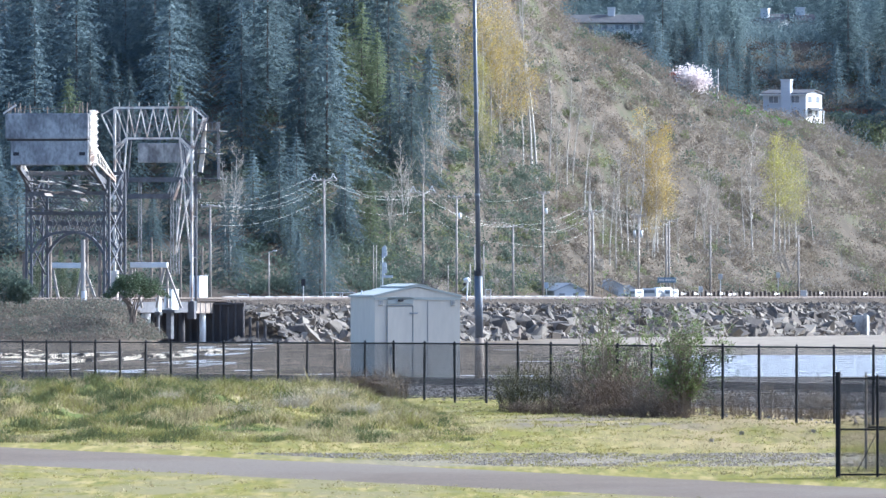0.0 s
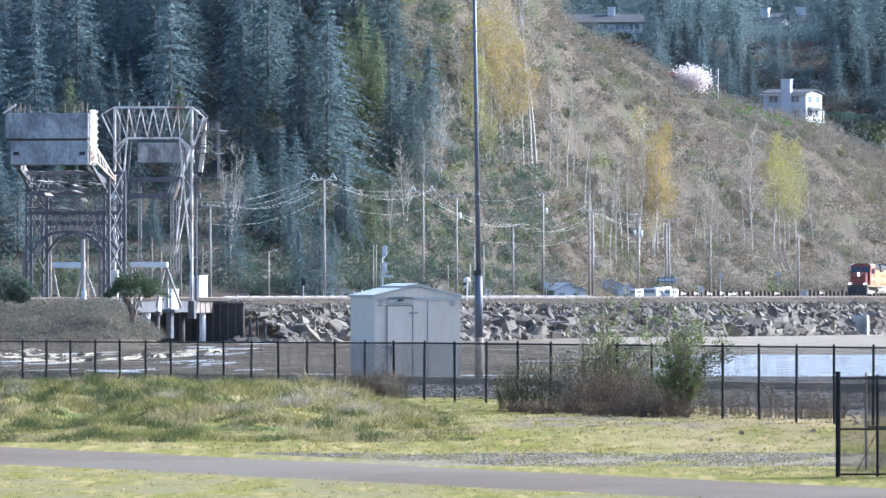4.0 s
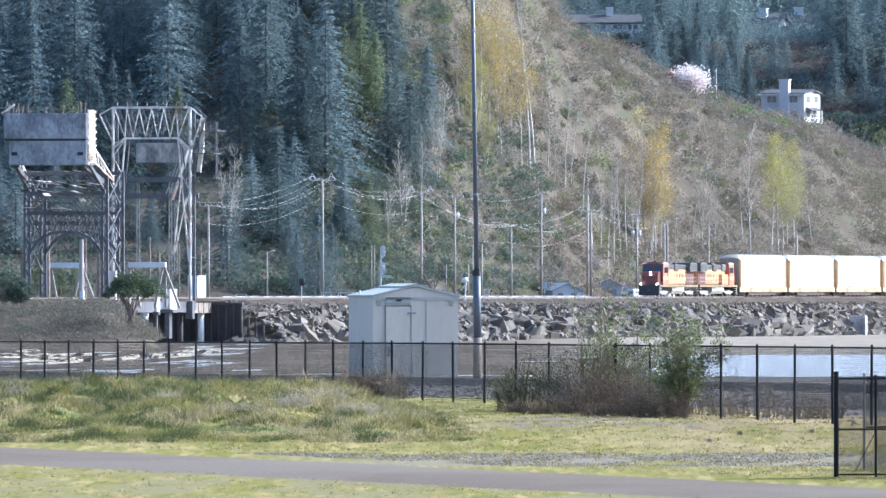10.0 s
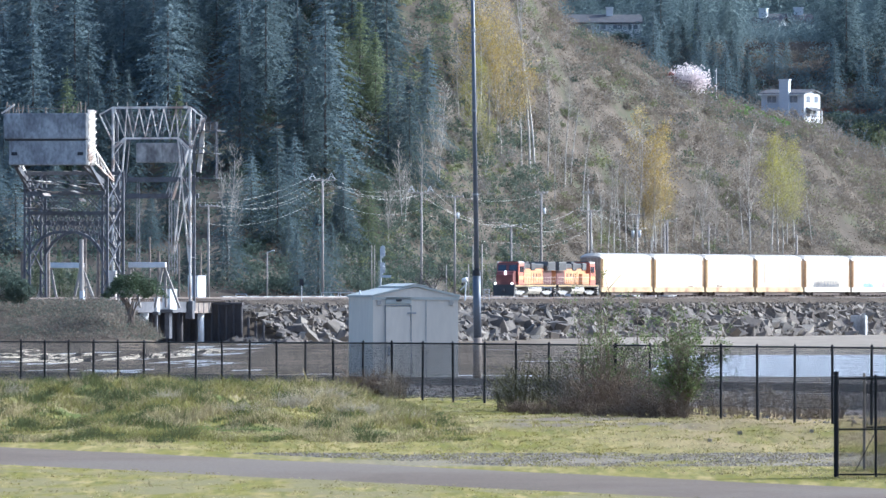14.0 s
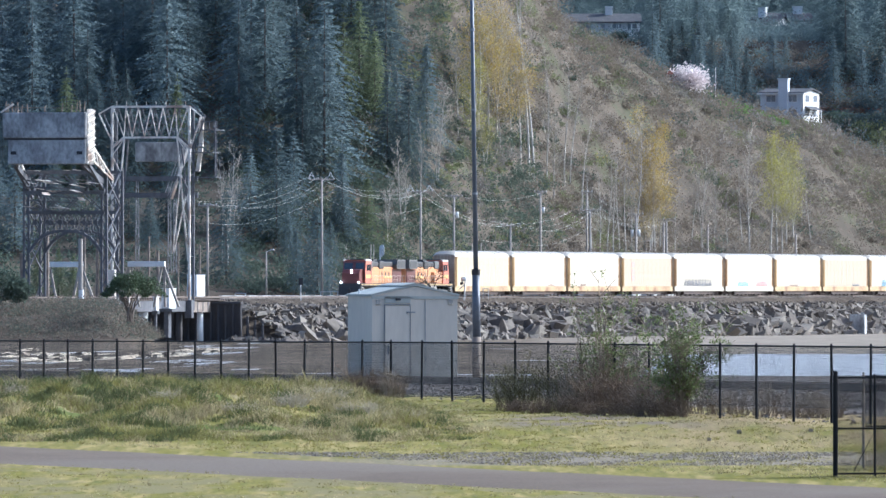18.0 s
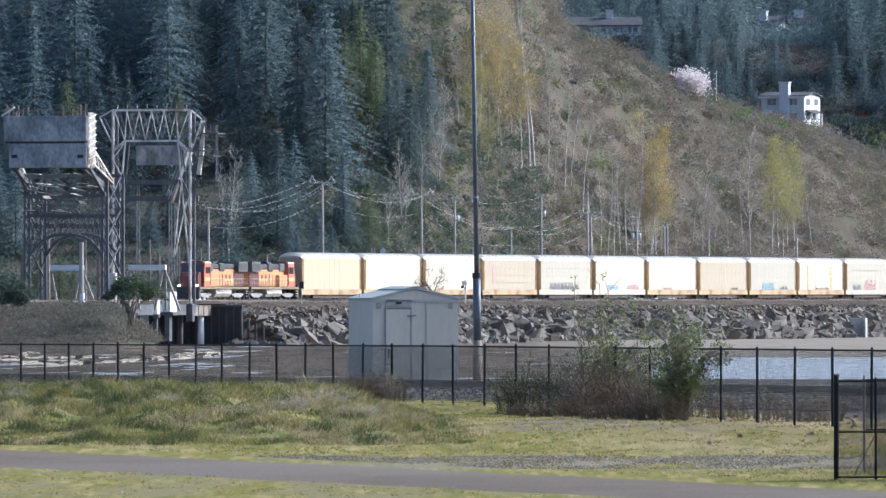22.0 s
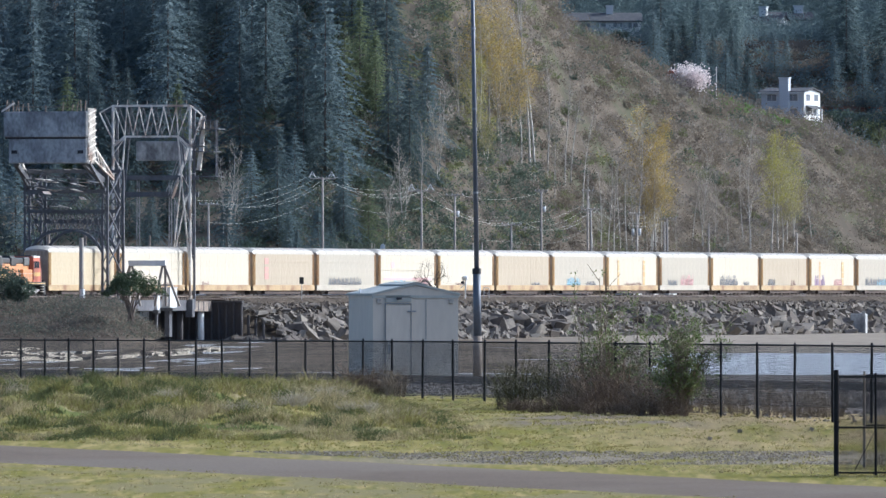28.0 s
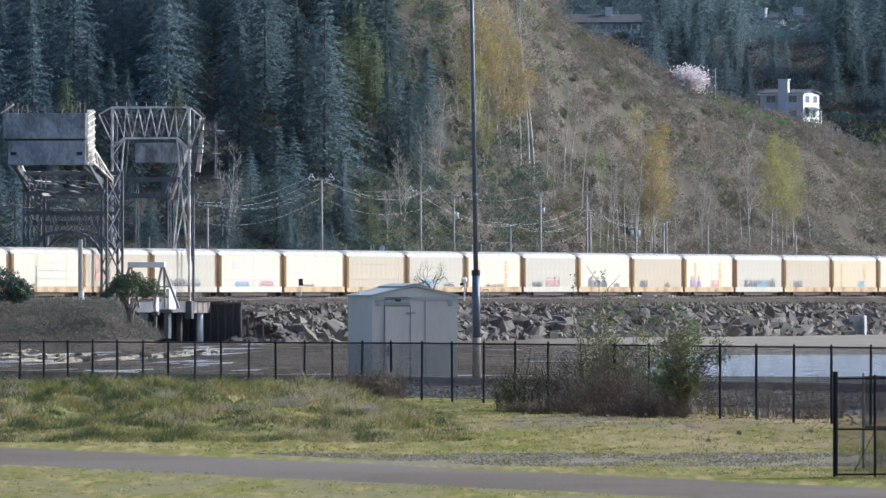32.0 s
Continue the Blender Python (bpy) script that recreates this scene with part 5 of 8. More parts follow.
# ---- signal hut ----
def signal_hut():
    p = sight(663, 676, 367)
    h = thing("signal_hut", pose(p.x, p.y, 3.48, 0, 0, 20), "pale grey sheet-metal signal hut with a low gable roof", "hut")
    w, dp, eave, ridge = 2.46, 1.95, 2.36, 2.62
    m = M["shed_metal"]
    part("front_wall", Geo().add([(0, 0, 0), (w, 0, 0), (w, 0, eave), (w / 2, 0, ridge - 0.02), (0, 0, eave), (0, 0.06, 0), (w, 0.06, 0), (w, 0.06, eave), (w / 2, 0.06, ridge - 0.02), (0, 0.06, eave)],
                                 [(0, 1, 2, 3, 4), (9, 8, 7, 6, 5), (0, 5, 6, 1), (1, 6, 7, 2), (2, 7, 8, 3), (3, 8, 9, 4), (4, 9, 5, 0)]), m, h)
    part("back_wall", Geo().box(0, w, dp - 0.06, dp, 0, eave), m, h)
    for x in (0, w - 0.06):
        part("side_wall", Geo().box(x, x + 0.06, 0.06, dp - 0.06, 0, eave), m, h)
    for s in (0, 1):
        g = Geo()
        x0, x1 = (-0.05, w / 2) if s == 0 else (w + 0.05, w / 2)
        vs = [(x0, -0.035, eave - 0.03), (x1, -0.035, ridge), (x1, dp + 0.05, ridge), (x0, dp + 0.05, eave - 0.03)]
        vs += [(a, b, c + 0.06) for a, b, c in vs]
        g.add(vs, [(0, 1, 2, 3), (7, 6, 5, 4), (0, 4, 5, 1), (1, 5, 6, 2), (2, 6, 7, 3), (3, 7, 4, 0)])
        part("roof_panel", g, M["shed_roof"], h)
    part("ridge_cap", Geo().prism([(w / 2 - 0.36, ridge - 0.01), (w / 2, ridge + 0.063), (w / 2 + 0.36, ridge - 0.01), (w / 2 + 0.36, ridge + 0.01), (w / 2, ridge + 0.085), (w / 2 - 0.36, ridge + 0.01)], -0.045, dp + 0.06), M["shed_roof"], h)
    part("fascia", Geo().box(-0.02, w + 0.02, -0.03, 0.0, eave - 0.1, eave - 0.03), M["shed_roof"], h)
    door = part("door", Geo().box(0.36, 1.08, -0.035, 0.0, 0.05, 2.08, 0.01), m, h)
    g = Geo()
    for a, b, c, d in ((0.345, 0.355, 0.03, 2.1), (1.085, 1.095, 0.03, 2.1), (0.345, 1.095, 2.1, 2.118)):
        g.box(a, b, -0.045, 0, c, d)
    part("door_frame", g, M["grey_steel"], door)
    part("handle", Geo().box(0.98, 1.22, -0.07, -0.035, 1.88, 1.92), M["grey_steel"], door)
    part("hasp", Geo().box(0.42, 0.47, -0.06, -0.03, 0.75, 1.0), M["grey_steel"], door)
    part("transom_panel", Geo().box(0.36, 1.1, -0.03, 0.0, 2.15, 2.34, 0.005), M["shed_roof"], h, "pale panel over the door")
    part("lamp", Geo().box(0.66, 0.8, -0.1, -0.03, 2.22, 2.28, 0.01), M["dark_gap"], h)
    for x in (0.1, w - 0.28):
        v = part("vent", Geo().box(x, x + 0.14, -0.025, 0, 2.1, 2.26, 0.01), M["shed_metal"], h)
        g = Geo()
        for k in range(4):
            g.box(x + 0.01, x + 0.13, -0.035, -0.025, 2.115 + k * 0.035, 2.13 + k * 0.035)
        part("louvre", g, M["grey_steel"], v)
    part("seam", Geo().box(1.52, 1.535, -0.012, 0.0, 0.02, eave - 0.12), M["grey_steel"], h)
    part("gooseneck", Geo().tube((0.05, dp * 0.6, eave), (0.05, dp * 0.6, eave + 0.16), 0.025, n=8), M["galvanised"], h)
    part("slab", Geo().box(-0.15, w + 0.15, -0.15, dp + 0.15, -0.35, 0.0, 0.02), M["concrete"], h)


signal_hut()


def tall_mast():
    p = sight(848, 665, 372)
    m = thing("utility_mast", pose(p.x, p.y, 3.5), "tall slender dark mast with a thicker wooden foot", "mast")
    part("foot", Geo().tube((0, 0, -0.3), (0, 0, 1.2), 0.125, 0.12, 14), M["old_timber"], m, "brown wooden foot", smooth=True)
    part("sleeve", Geo().tube((0, 0, 1.2), (-0.02, 0, 2.95), 0.11, 0.105, 14), M["mast_paint"], m, smooth=True)
    part("collar", Geo().tube((-0.02, 0, 2.9), (-0.02, 0, 3.05), 0.12, 0.12, 14).box(-0.07, 0.03, -0.16, -0.1, 2.95, 3.1), M["dark_gap"], m)
    part("shaft", Geo().tube((-0.02, 0, 2.95), (-0.16, 0, 12.4), 0.068, 0.045, 14), M["mast_paint"], m, smooth=True)
    for z, r in ((5.1, 0.062), (7.4, 0.06), (9.6, 0.055)):
        part("joint_ring", Geo().tube((-0.02 - (z - 3) * 0.0148, 0, z), (-0.02 - (z - 3) * 0.0148, 0, z + 0.06), r + 0.015, n=14), M["grey_steel"], m)


M["mast_paint"] = mat("mast_paint", (0.13, 0.145, 0.17), (0.09, 0.1, 0.12), 0.5, 1.5, 12, metal=0.2)
tall_mast()


def spur():
    a = Vector((-12.0, 372.0, 0))
    d = Vector((24.2, -58.0, 0)).normalized()
    side = Vector((d.y, -d.x, 0))

    def place(u, v, z):
        p = a + d * u + side * v
        return (p.x, p.y, 3.78 + z)

    root = track("spur_track", "rusty siding track on dark ballast behind the fence", place, -40, 110, (0.0,), -12, 66)
    g = Geo()
    steps = np.linspace(-40, 110, 31)
    for s0, s1 in zip(steps[:-1], steps[1:]):
        c = [place(t, w, z) for t in (s0, s1) for w, z in ((-2.3, -0.5), (-1.5, -0.2), (1.5, -0.2), (2.3, -0.5))]
        g.add(c, [(1, 0, 4, 5), (2, 1, 5, 6), (3, 2, 6, 7)])
    part("ballast_bed", g, M["ballast"], root)


spur()


# ---- poles and wires behind the main line ----
def pole_spot(b, v, e):
    p = rail_pt(on_line(b, v), v)
    return p, EYE + (514 - e) / 24000 * p.y


def utility_pole(b, top, v=-15, arm=0.0, arms=1, r=0.15, label="weathered wooden utility pole beside the railway", gear=""):
    p, z = pole_spot(b, v, top)
    t = thing("utility_pole", pose(p.x, p.y, 0, 0, 0, -math.degrees(TH)), label, "utility pole", "poles along the railway")
    part("shaft", Geo().tube((0, 0, 4.2), (0, 0, z), r * 1.15, r * 0.8, 10), M["pole_wood"], t, smooth=True)
    for k in range(arms if arm else 0):
        zz = z - 0.25 - 0.9 * k
        a = part("crossarm", Geo().box(-arm, arm, -0.08, 0.08, zz, zz + 0.16), M["pole_wood"], t)
        for x in np.linspace(-arm * 0.95, arm * 0.95, 4):
            part("insulator", Geo().tube((x, 0, zz + 0.16), (x, 0, zz + 0.36), 0.09, 0.05, 8), M["insulator"], a)
    if gear == "cans":
        for x in (-0.5, 0.5):
            part("transformer", Geo().tube((x, -0.3, z - 3.3), (x, -0.3, z - 2.3), 0.22, 0.22, 12), M["white_paint"], t, smooth=True)
    if gear == "can":
        part("transformer", Geo().tube((0.5, -0.2, z - 3.1), (0.5, -0.2, z - 2.3), 0.2, 0.2, 12), M["white_paint"], t, smooth=True)
    if gear == "frames":
        for x in (-1.4, 1.2):
            g = Geo()
            g.beam((x - 0.45, 0, z - 0.1), (x, 0, z + 0.75), 0.07).beam((x + 0.45, 0, z - 0.1), (x, 0, z + 0.75), 0.07)
            g.beam((x - 0.22, 0, z + 0.3), (x + 0.22, 0, z + 0.3), 0.06)
            part("bracket", g, M["galvanised"], t)
    if gear == "lamp":
        part("lamp_arm", beams([((0, 0, z - 0.1), (0.7, 0, z + 0.15))], 0.07), M["galvanised"], t)
        part("lamp_head", Geo().box(0.5, 1.0, -0.12, 0.12, z + 0.08, z + 0.22, 0.03), M["galvanised"], t)
    return p, z


POLES = {}
for key, args in {
    "a": dict(b=372, top=363, arm=1.2), "b": dict(b=574, top=317, arm=1.7, gear="frames"), "c": dict(b=749, top=339, arm=1.7, gear="frames"),
    "d": dict(b=808, top=347, arm=1.2, v=-19, gear="can"), "e": dict(b=908, top=399, arm=1.4), "f": dict(b=961, top=340, v=-22, arm=0.9, r=0.17, gear="can"),
    "g": dict(b=1049, top=372, arm=1.5), "h": dict(b=1043, top=340, v=-24, arm=0.8), "i": dict(b=1130, top=380, v=-22, arm=1.1, gear="cans"),
    "k": dict(b=1184, top=389, arm=1.3, r=0.16), "l": dict(b=1179, top=396, v=-18), "m": dict(b=1257, top=399, v=-20), "n": dict(b=1413, top=416, v=-14),
    "o": dict(b=476, top=446, gear="lamp", r=0.1, label="grey street-lamp pole beside the railway"), "p": dict(b=856, top=432, v=-12, r=0.09), "q": dict(b=832, top=467, v=-10, r=0.1),
    "r": dict(b=793, top=470, v=-12, r=0.08), "s": dict(b=661, top=434, v=-14, r=0.07), "t": dict(b=666, top=434, v=-15, r=0.06),
    "u": dict(b=840, top=433, v=-13, r=0.08),
}.items():
    POLES[key] = utility_pole(**args)


def wire_run(keys, offset, drop, sag):
    """A wire slung from pole to pole, each span a catenary in short pieces."""
    g, pts = Geo(), []
    for a, b in zip(keys[:-1], keys[1:]):
        (p, z0), (q, z1) = POLES[a], POLES[b]
        p, q = p + ACROSS * offset, q + ACROSS * offset
        p, q = Vector((p.x, p.y, z0 - drop)), Vector((q.x, q.y, z1 - drop))
        for k in range(0 if not pts else 1, 15):
            t = k / 14
            pts.append(p.lerp(q, t) - Vector((0, 0, sag * 4 * t * (1 - t))))
    g.pipe(pts, 0.0095)
    single("overhead_wire", g, M["wire"], "slack overhead wire between utility poles", "wire", "overhead wires")


for off, high, sag in ((-1.5, 0.35, 1.1), (-0.5, 0.1, 1.5), (0.5, -0.05, 1.8), (1.5, 0.3, 2.2)):
    wire_run(["a", "b", "c", "e", "g", "k"], off, -high, sag)
wire_run(["a", "b", "c", "e", "g", "k"], 0, 2.4, 1.4)
wire_run(["d", "f"], 0.6, 0.1, 0.9)
wire_run(["h", "i"], 0.5, 0.1, 0.8)


# ---- lineside things ----
def signal_mast():
    p, z = pole_spot(677, -11, 435)
    t = thing("signal_mast", pose(p.x, p.y, 0, 0, 0, -math.degrees(TH)), "grey railway signal mast with two oval heads", "railway signal")
    part("post", Geo().tube((0, 0, 4.4), (0, 0, z - 0.3), 0.09, n=10), M["galvanised"], t)
    for zz in (z - 0.9, z - 3.1):
        hd = part("signal_head", Geo().prism([(-0.28, zz - 0.5), (0.28, zz - 0.5), (0.32, zz), (0.28, zz + 0.75), (0, zz + 0.95), (-0.28, zz + 0.75), (-0.32, zz)], -0.05, 0.05), M["galvanised"], t, m=pose(0.28, 0, 0))
        part("hood", Geo().tube((0, -0.1, zz + 0.4), (0, -0.32, zz + 0.4), 0.13, n=10).tube((0, -0.1, zz), (0, -0.32, zz), 0.13, n=10), M["galvanised"], hd)
        part("bracket", Geo().box(0, 0.3, -0.05, 0.05, zz - 0.7, zz - 0.5), M["white_paint"], t)
    part("arm", Geo().box(0, 1.4, -0.06, 0.06, z - 4.2, z - 3.9), M["galvanised"], t)
    part("ladder", Geo().tube((-0.3, 0.2, 4.5), (-0.3, 0.2, z - 2), 0.03, n=6).tube((-0.05, 0.2, 4.5), (-0.05, 0.2, z - 2), 0.03, n=6), M["galvanised"], t)


signal_mast()


def small_frame(b, w, h, v=-9):
    p, _ = pole_spot(b, v, 520)
    t = thing("pipe_frame", pose(p.x, p.y, 4.7, 0, 0, -math.degrees(TH)), "low white pipe frame beside the tracks", "rail frame", "low frames by the track")
    for x in np.linspace(-w / 2, w / 2, max(2, int(w / 1.2) + 1)):
        part("upright", Geo().tube((x, 0, -0.2), (x, 0, h), 0.05, n=6), M["galvanised"], t)
    for z in (h, h * 0.5):
        part("bar", Geo().tube((-w / 2, 0, z), (w / 2, 0, z), 0.045, n=6), M["galvanised"], t)


for b, w, h in ((589, 2.6, 1.0), (615, 2.0, 1.0), (864, 0.7, 1.4), (430, 1.4, 0.8)):
    small_frame(b, w, h, -9 if b < 800 else 3.6)


def distance_sign(b, v, e, w, h, label):
    p, z = pole_spot(b, v, e)
    t = thing("trackside_sign", pose(p.x, p.y, 0, 0, 0, -math.degrees(TH)), label, "sign", "trackside signs")
    part("post", Geo().tube((0, 0, 4.4), (0, 0, z), 0.05, n=8), M["galvanised"], t)
    part("plate", Geo().box(-w / 2, w / 2, -0.06, -0.03, z - h, z), M["dark_gap"], t)


distance_sign(537, 4.2, 494, 0.55, 0.85, "small dark square trackside sign on a post")


def bent_pipe():
    p, z = pole_spot(826, 3.9, 492)
    t = thing("crossing_light", pose(p.x, p.y, 0, 0, 0, -math.degrees(TH)), "pale bent pipe stand with a hooded lamp", "lamp stand")
    part("stand", Geo().tube((0, 0, 4.4), (0.1, 0, z - 0.9), 0.1, n=8), M["white_paint"], t)
    part("bend", Geo().tube((0.1, 0, z - 0.9), (-0.6, 0, z - 1.6), 0.07, n=8).tube((0.1, 0, z - 0.9), (0.15, 0, z - 0.2), 0.1, n=8), M["white_paint"], t)
    part("hood", Geo().tube((-0.3, -0.2, z - 0.35), (0.35, -0.2, z - 0.2), 0.28, 0.3, 12), M["white_paint"], t, smooth=True)
    part("lens", Geo().tube((-0.45, -0.2, z - 0.9), (-0.1, -0.2, z - 0.75), 0.16, 0.2, 10), M["dark_gap"], t)


bent_pipe()


def name_board():
    p, z = pole_spot(1180, -9, 491)
    t = thing("station_board", pose(p.x, p.y, 0, 0, 0, -math.degrees(TH)), "blue-grey railway name board with pale lettering on posts", "sign board")
    part("board", Geo().box(-1.35, 1.35, -0.05, 0.05, z - 0.75, z, 0.01), M["sign_blue"], t)
    g = Geo()
    for k, (x, w) in enumerate(((-1.1, 0.2), (-0.8, 0.12), (-0.6, 0.2), (-0.2, 0.24), (0.15, 0.16), (0.42, 0.2), (0.72, 0.12), (0.95, 0.22))):
        g.box(x, x + w, -0.062, -0.05, z - 0.55, z - 0.2)
    part("lettering", g, M["white_paint"], t)
    for x in (-1.0, 1.0):
        part("post", Geo().box(x - 0.06, x + 0.06, 0.05, 0.15, 4.4, z), M["pole_wood"], t)


M["sign_blue"] = mat("sign_blue", (0.16, 0.24, 0.3), (0.13, 0.2, 0.26), 0.5)
name_board()


def kerb_wall():
    """Pale concrete edge along the far side of the tracks."""
    t = thing("wall_trackside", pose(0, 0, 0), "low pale concrete kerb wall along the railway", "wall", kind="structure")
    u0, k = on_line(395, -7.5), 0
    u1 = on_line(1060, -7.5)
    n = int((u1 - u0) / 6)
    for i in range(n):
        u = u0 + i * 6
        p = rail_pt(u, -7.5)
        part("block", Geo().box(-0.2, 0.2, 0.02, 5.97, 4.6, 5.24, 0.03), M["concrete"], t, m=pose(p.x, p.y, 0, 0, 0, -math.degrees(TH)))


kerb_wall()


def post_fence():
    t = thing("guard_fence", pose(0, 0, 0), "dark timber post guard fence with a pale rail along the road", "fence")
    u = on_line(1203, -12)
    end = on_line(1600, -12)
    k = 0
    post = Geo().box(-0.16, 0.16, -0.16, 0.16, 4.5, 5.85, 0.02).mesh("post", M["tie"])
    while u < end:
        p = rail_pt(u, -12)
        part("post", post, None, t, m=pose(p.x, p.y, 0.12 * math.sin(k * 2.3), 0, 0, -math.degrees(TH)))
        if k % 3 == 0 and u < on_line(1330, -12) or k % 11 == 0:
            part("rail", Geo().box(-0.06, 0.06, 0, 3.2, 5.35, 5.65), M["concrete_pale"], t, m=pose(p.x, p.y, 0.1 * math.sin(k), 0, 0, -math.degrees(TH)))
        u += 2.5
        k += 1


post_fence()


def house(b, d, e_base, w, dp, wall_h, roof_h, turn, wall, roof, label, windows=3, storeys=1, chimney=None, sink=4.0, name="house"):
    """Walls, gable roof with eaves, windows with frames and a chimney."""
    p = sight(b, e_base, d)
    h = thing(name, pose(p.x, p.y, p.z, 0, 0, turn), label, "house", "houses on the bluff")
    g = Geo().box(-w / 2, w / 2, 0, dp, -sink, wall_h)
    part("wall", g, wall, h)
    part("gable", Geo().add([(-w / 2, 0, wall_h), (-w / 2, dp, wall_h), (-w / 2, dp / 2, wall_h + roof_h), (w / 2, 0, wall_h), (w / 2, dp, wall_h), (w / 2, dp / 2, wall_h + roof_h)],
                            [(0, 2, 1), (3, 4, 5), (0, 3, 5, 2), (1, 2, 5, 4), (0, 1, 4, 3)]), wall, h)
    for s in (0, 1):
        y0, y1 = (-0.5, dp / 2) if s == 0 else (dp + 0.5, dp / 2)
        z0 = wall_h - 0.5 * roof_h / (dp / 2)
        vs = [(-w / 2 - 0.4, y0, z0 + 0.02), (w / 2 + 0.4, y0, z0 + 0.02), (w / 2 + 0.4, y1, wall_h + roof_h + 0.02), (-w / 2 - 0.4, y1, wall_h + roof_h + 0.02)]
        vs += [(x, y, z + 0.2) for x, y, z in vs]
        part("roof_slope", Geo().add(vs, [(0, 3, 2, 1), (4, 5, 6, 7), (0, 1, 5, 4), (1, 2, 6, 5), (2, 3, 7, 6), (3, 0, 4, 7)]), roof, h)
    for fl in range(storeys):
        z0 = 0.9 + fl * wall_h / storeys
        hh = min(1.3, wall_h / storeys - 1.3)
        for k in range(windows):
            x = -w / 2 + w * (k + 0.5) / windows
            ww = min(1.6, w / windows * 0.6)
            win = part("window", Geo().box(x - ww / 2 - 0.1, x + ww / 2 + 0.1, -0.08, 0, z0 - 0.1, z0 + hh + 0.1), M["white_paint"], h)
            part("pane", Geo().box(x - ww / 2, x - 0.04, -0.1, -0.08, z0, z0 + hh).box(x + 0.04, x + ww / 2, -0.1, -0.08, z0, z0 + hh), M["house_glass"], win)
        for k in range(2):
            y = dp * (k + 0.5) / 2
            win = part("window", Geo().box(w / 2, w / 2 + 0.08, y - 0.9, y + 0.9, z0 - 0.1, z0 + hh + 0.1), M["white_paint"], h)
            part("pane", Geo().box(w / 2 + 0.08, w / 2 + 0.1, y - 0.8, y + 0.8, z0, z0 + hh), M["house_glass"], win)
    if chimney:
        x, cw, ch, front = chimney
        y0 = -0.7 if front else dp * 0.4
        part("chimney", Geo().box(x - cw / 2, x + cw / 2, y0, y0 + 0.9, -sink if front else wall_h, ch, 0.03).box(x - cw / 2 - 0.1, x + cw / 2 + 0.1, y0 - 0.1, y0 + 1.0, ch, ch + 0.2), wall if front else M["house_white"], h)
    return h


M["house_blue"] = mat("house_siding", (0.64, 0.67, 0.7), (0.58, 0.61, 0.64), 0.7, 0.8, 8, stretch=(0.2, 0.2, 3), dirt=0.3)
M["house_white"] = mat("house_white", (0.75, 0.75, 0.73), (0.68, 0.68, 0.66), 0.7, 0.8, 8, dirt=0.3)
# pane tint paled in place of reflected sky
M["house_glass"] = glass_mat("house_glass", (0.26, 0.28, 0.31))
M["shingle"] = mat("shingle", (0.055, 0.056, 0.062), (0.085, 0.084, 0.085), 0.9, 1.2, 10, 0.3)
M["roof_pale"] = mat("roof_pale", (0.35, 0.38, 0.42), (0.3, 0.33, 0.37), 0.7, 1.2, 10)
M["cedar"] = mat("cedar", (0.22, 0.2, 0.18), (0.17, 0.15, 0.14), 0.9, 1.2, 10)
bluff_house = house(1388, 2225, 217, 7.6, 6.5, 4.7, 0.55, -25, M["house_blue"], M["shingle"], "pale blue two-storey house with white trim and a broad chimney", 2, 2, (0.5, 1.7, 6.9, True), sink=1.5)
part("side_cladding", Geo().box(3.8, 3.86, -0.05, 6.55, -1.5, 4.7), M["house_white"], bluff_house, "white-painted boards")
part("corner_board", Geo().box(3.7, 3.9, -0.06, 0.14, -1.5, 4.7), M["white_paint"], bluff_house)
part("eave_board", Geo().box(-4.2, 4.25, -0.56, -0.5, 4.45, 4.7), M["white_paint"], bluff_house)
part("porch_roof", Geo().prism([(3.86, 2.3), (5.0, 1.9), (5.0, 1.98), (3.86, 2.5)], 0.6, 5.2), M["shingle"], bluff_house)
for y in (0.8, 2.9, 5.0):
    part("porch_post", Geo().box(4.8, 4.94, y - 0.07, y + 0.07, -1.2, 1.92), M["white_paint"], bluff_house)
bungalow = house(1068, 2356, 61, 13.6, 8, 2.0, 1.3, 3, M["house_white"], M["shingle"], "white bungalow with a dark hipped roof among firs", 5, 1, (1.6, 1.2, 4.6, False), sink=4)
for x in np.linspace(-1.5, 6.4, 8):
    part("porch_post", Geo().box(x - 0.08, x + 0.08, -0.46, -0.3, -1.5, 1.8), M["white_paint"], bungalow)
house(1352, 2405, 66, 5.6, 6, 2.2, 1.2, -28, M["house_white"], M["shingle"], "white gabled house half hidden by evergreens", 3, 1, (-1.2, 1.4, 5.0, False), sink=5)
house(1402, 2420, 58, 8, 6, 2.0, 1.2, 8, M["cedar"], M["shingle"], "dark timber house with a pale chimney among evergreens", 3, 1, (1.9, 1.6, 4.4, False), sink=5)


def low_building(b, v, w, dp, hgt, roof_h, wall, roof, label, b_turn=20.0):
    u = on_line(b, v)
    p = rail_pt(u, v)
    t = thing("cottage", pose(p.x, p.y, 4.4, 0, 0, b_turn), label, "cottage", "small buildings by the railway")
    part("wall", Geo().box(-w / 2, w / 2, 0, dp, 0, hgt), wall, t)
    for s in (-1, 1):
        part("roof_slope", Geo().prism([(s * w / 2 * 1.08, hgt - 0.1), (0, hgt + roof_h), (0, hgt + roof_h + 0.18), (s * w / 2 * 1.08, hgt + 0.08)][::-s], -0.3, dp + 0.3), roof, t)
    part("gable", Geo().prism([(-w / 2, hgt), (w / 2, hgt), (0, hgt + roof_h)], 0.0, dp), wall, t)
    for x in (-w * 0.25, w * 0.2):
        part("window", Geo().box(x - 0.4, x + 0.4, -0.06, 0, hgt * 0.4, hgt * 0.8), M["house_glass"], t)


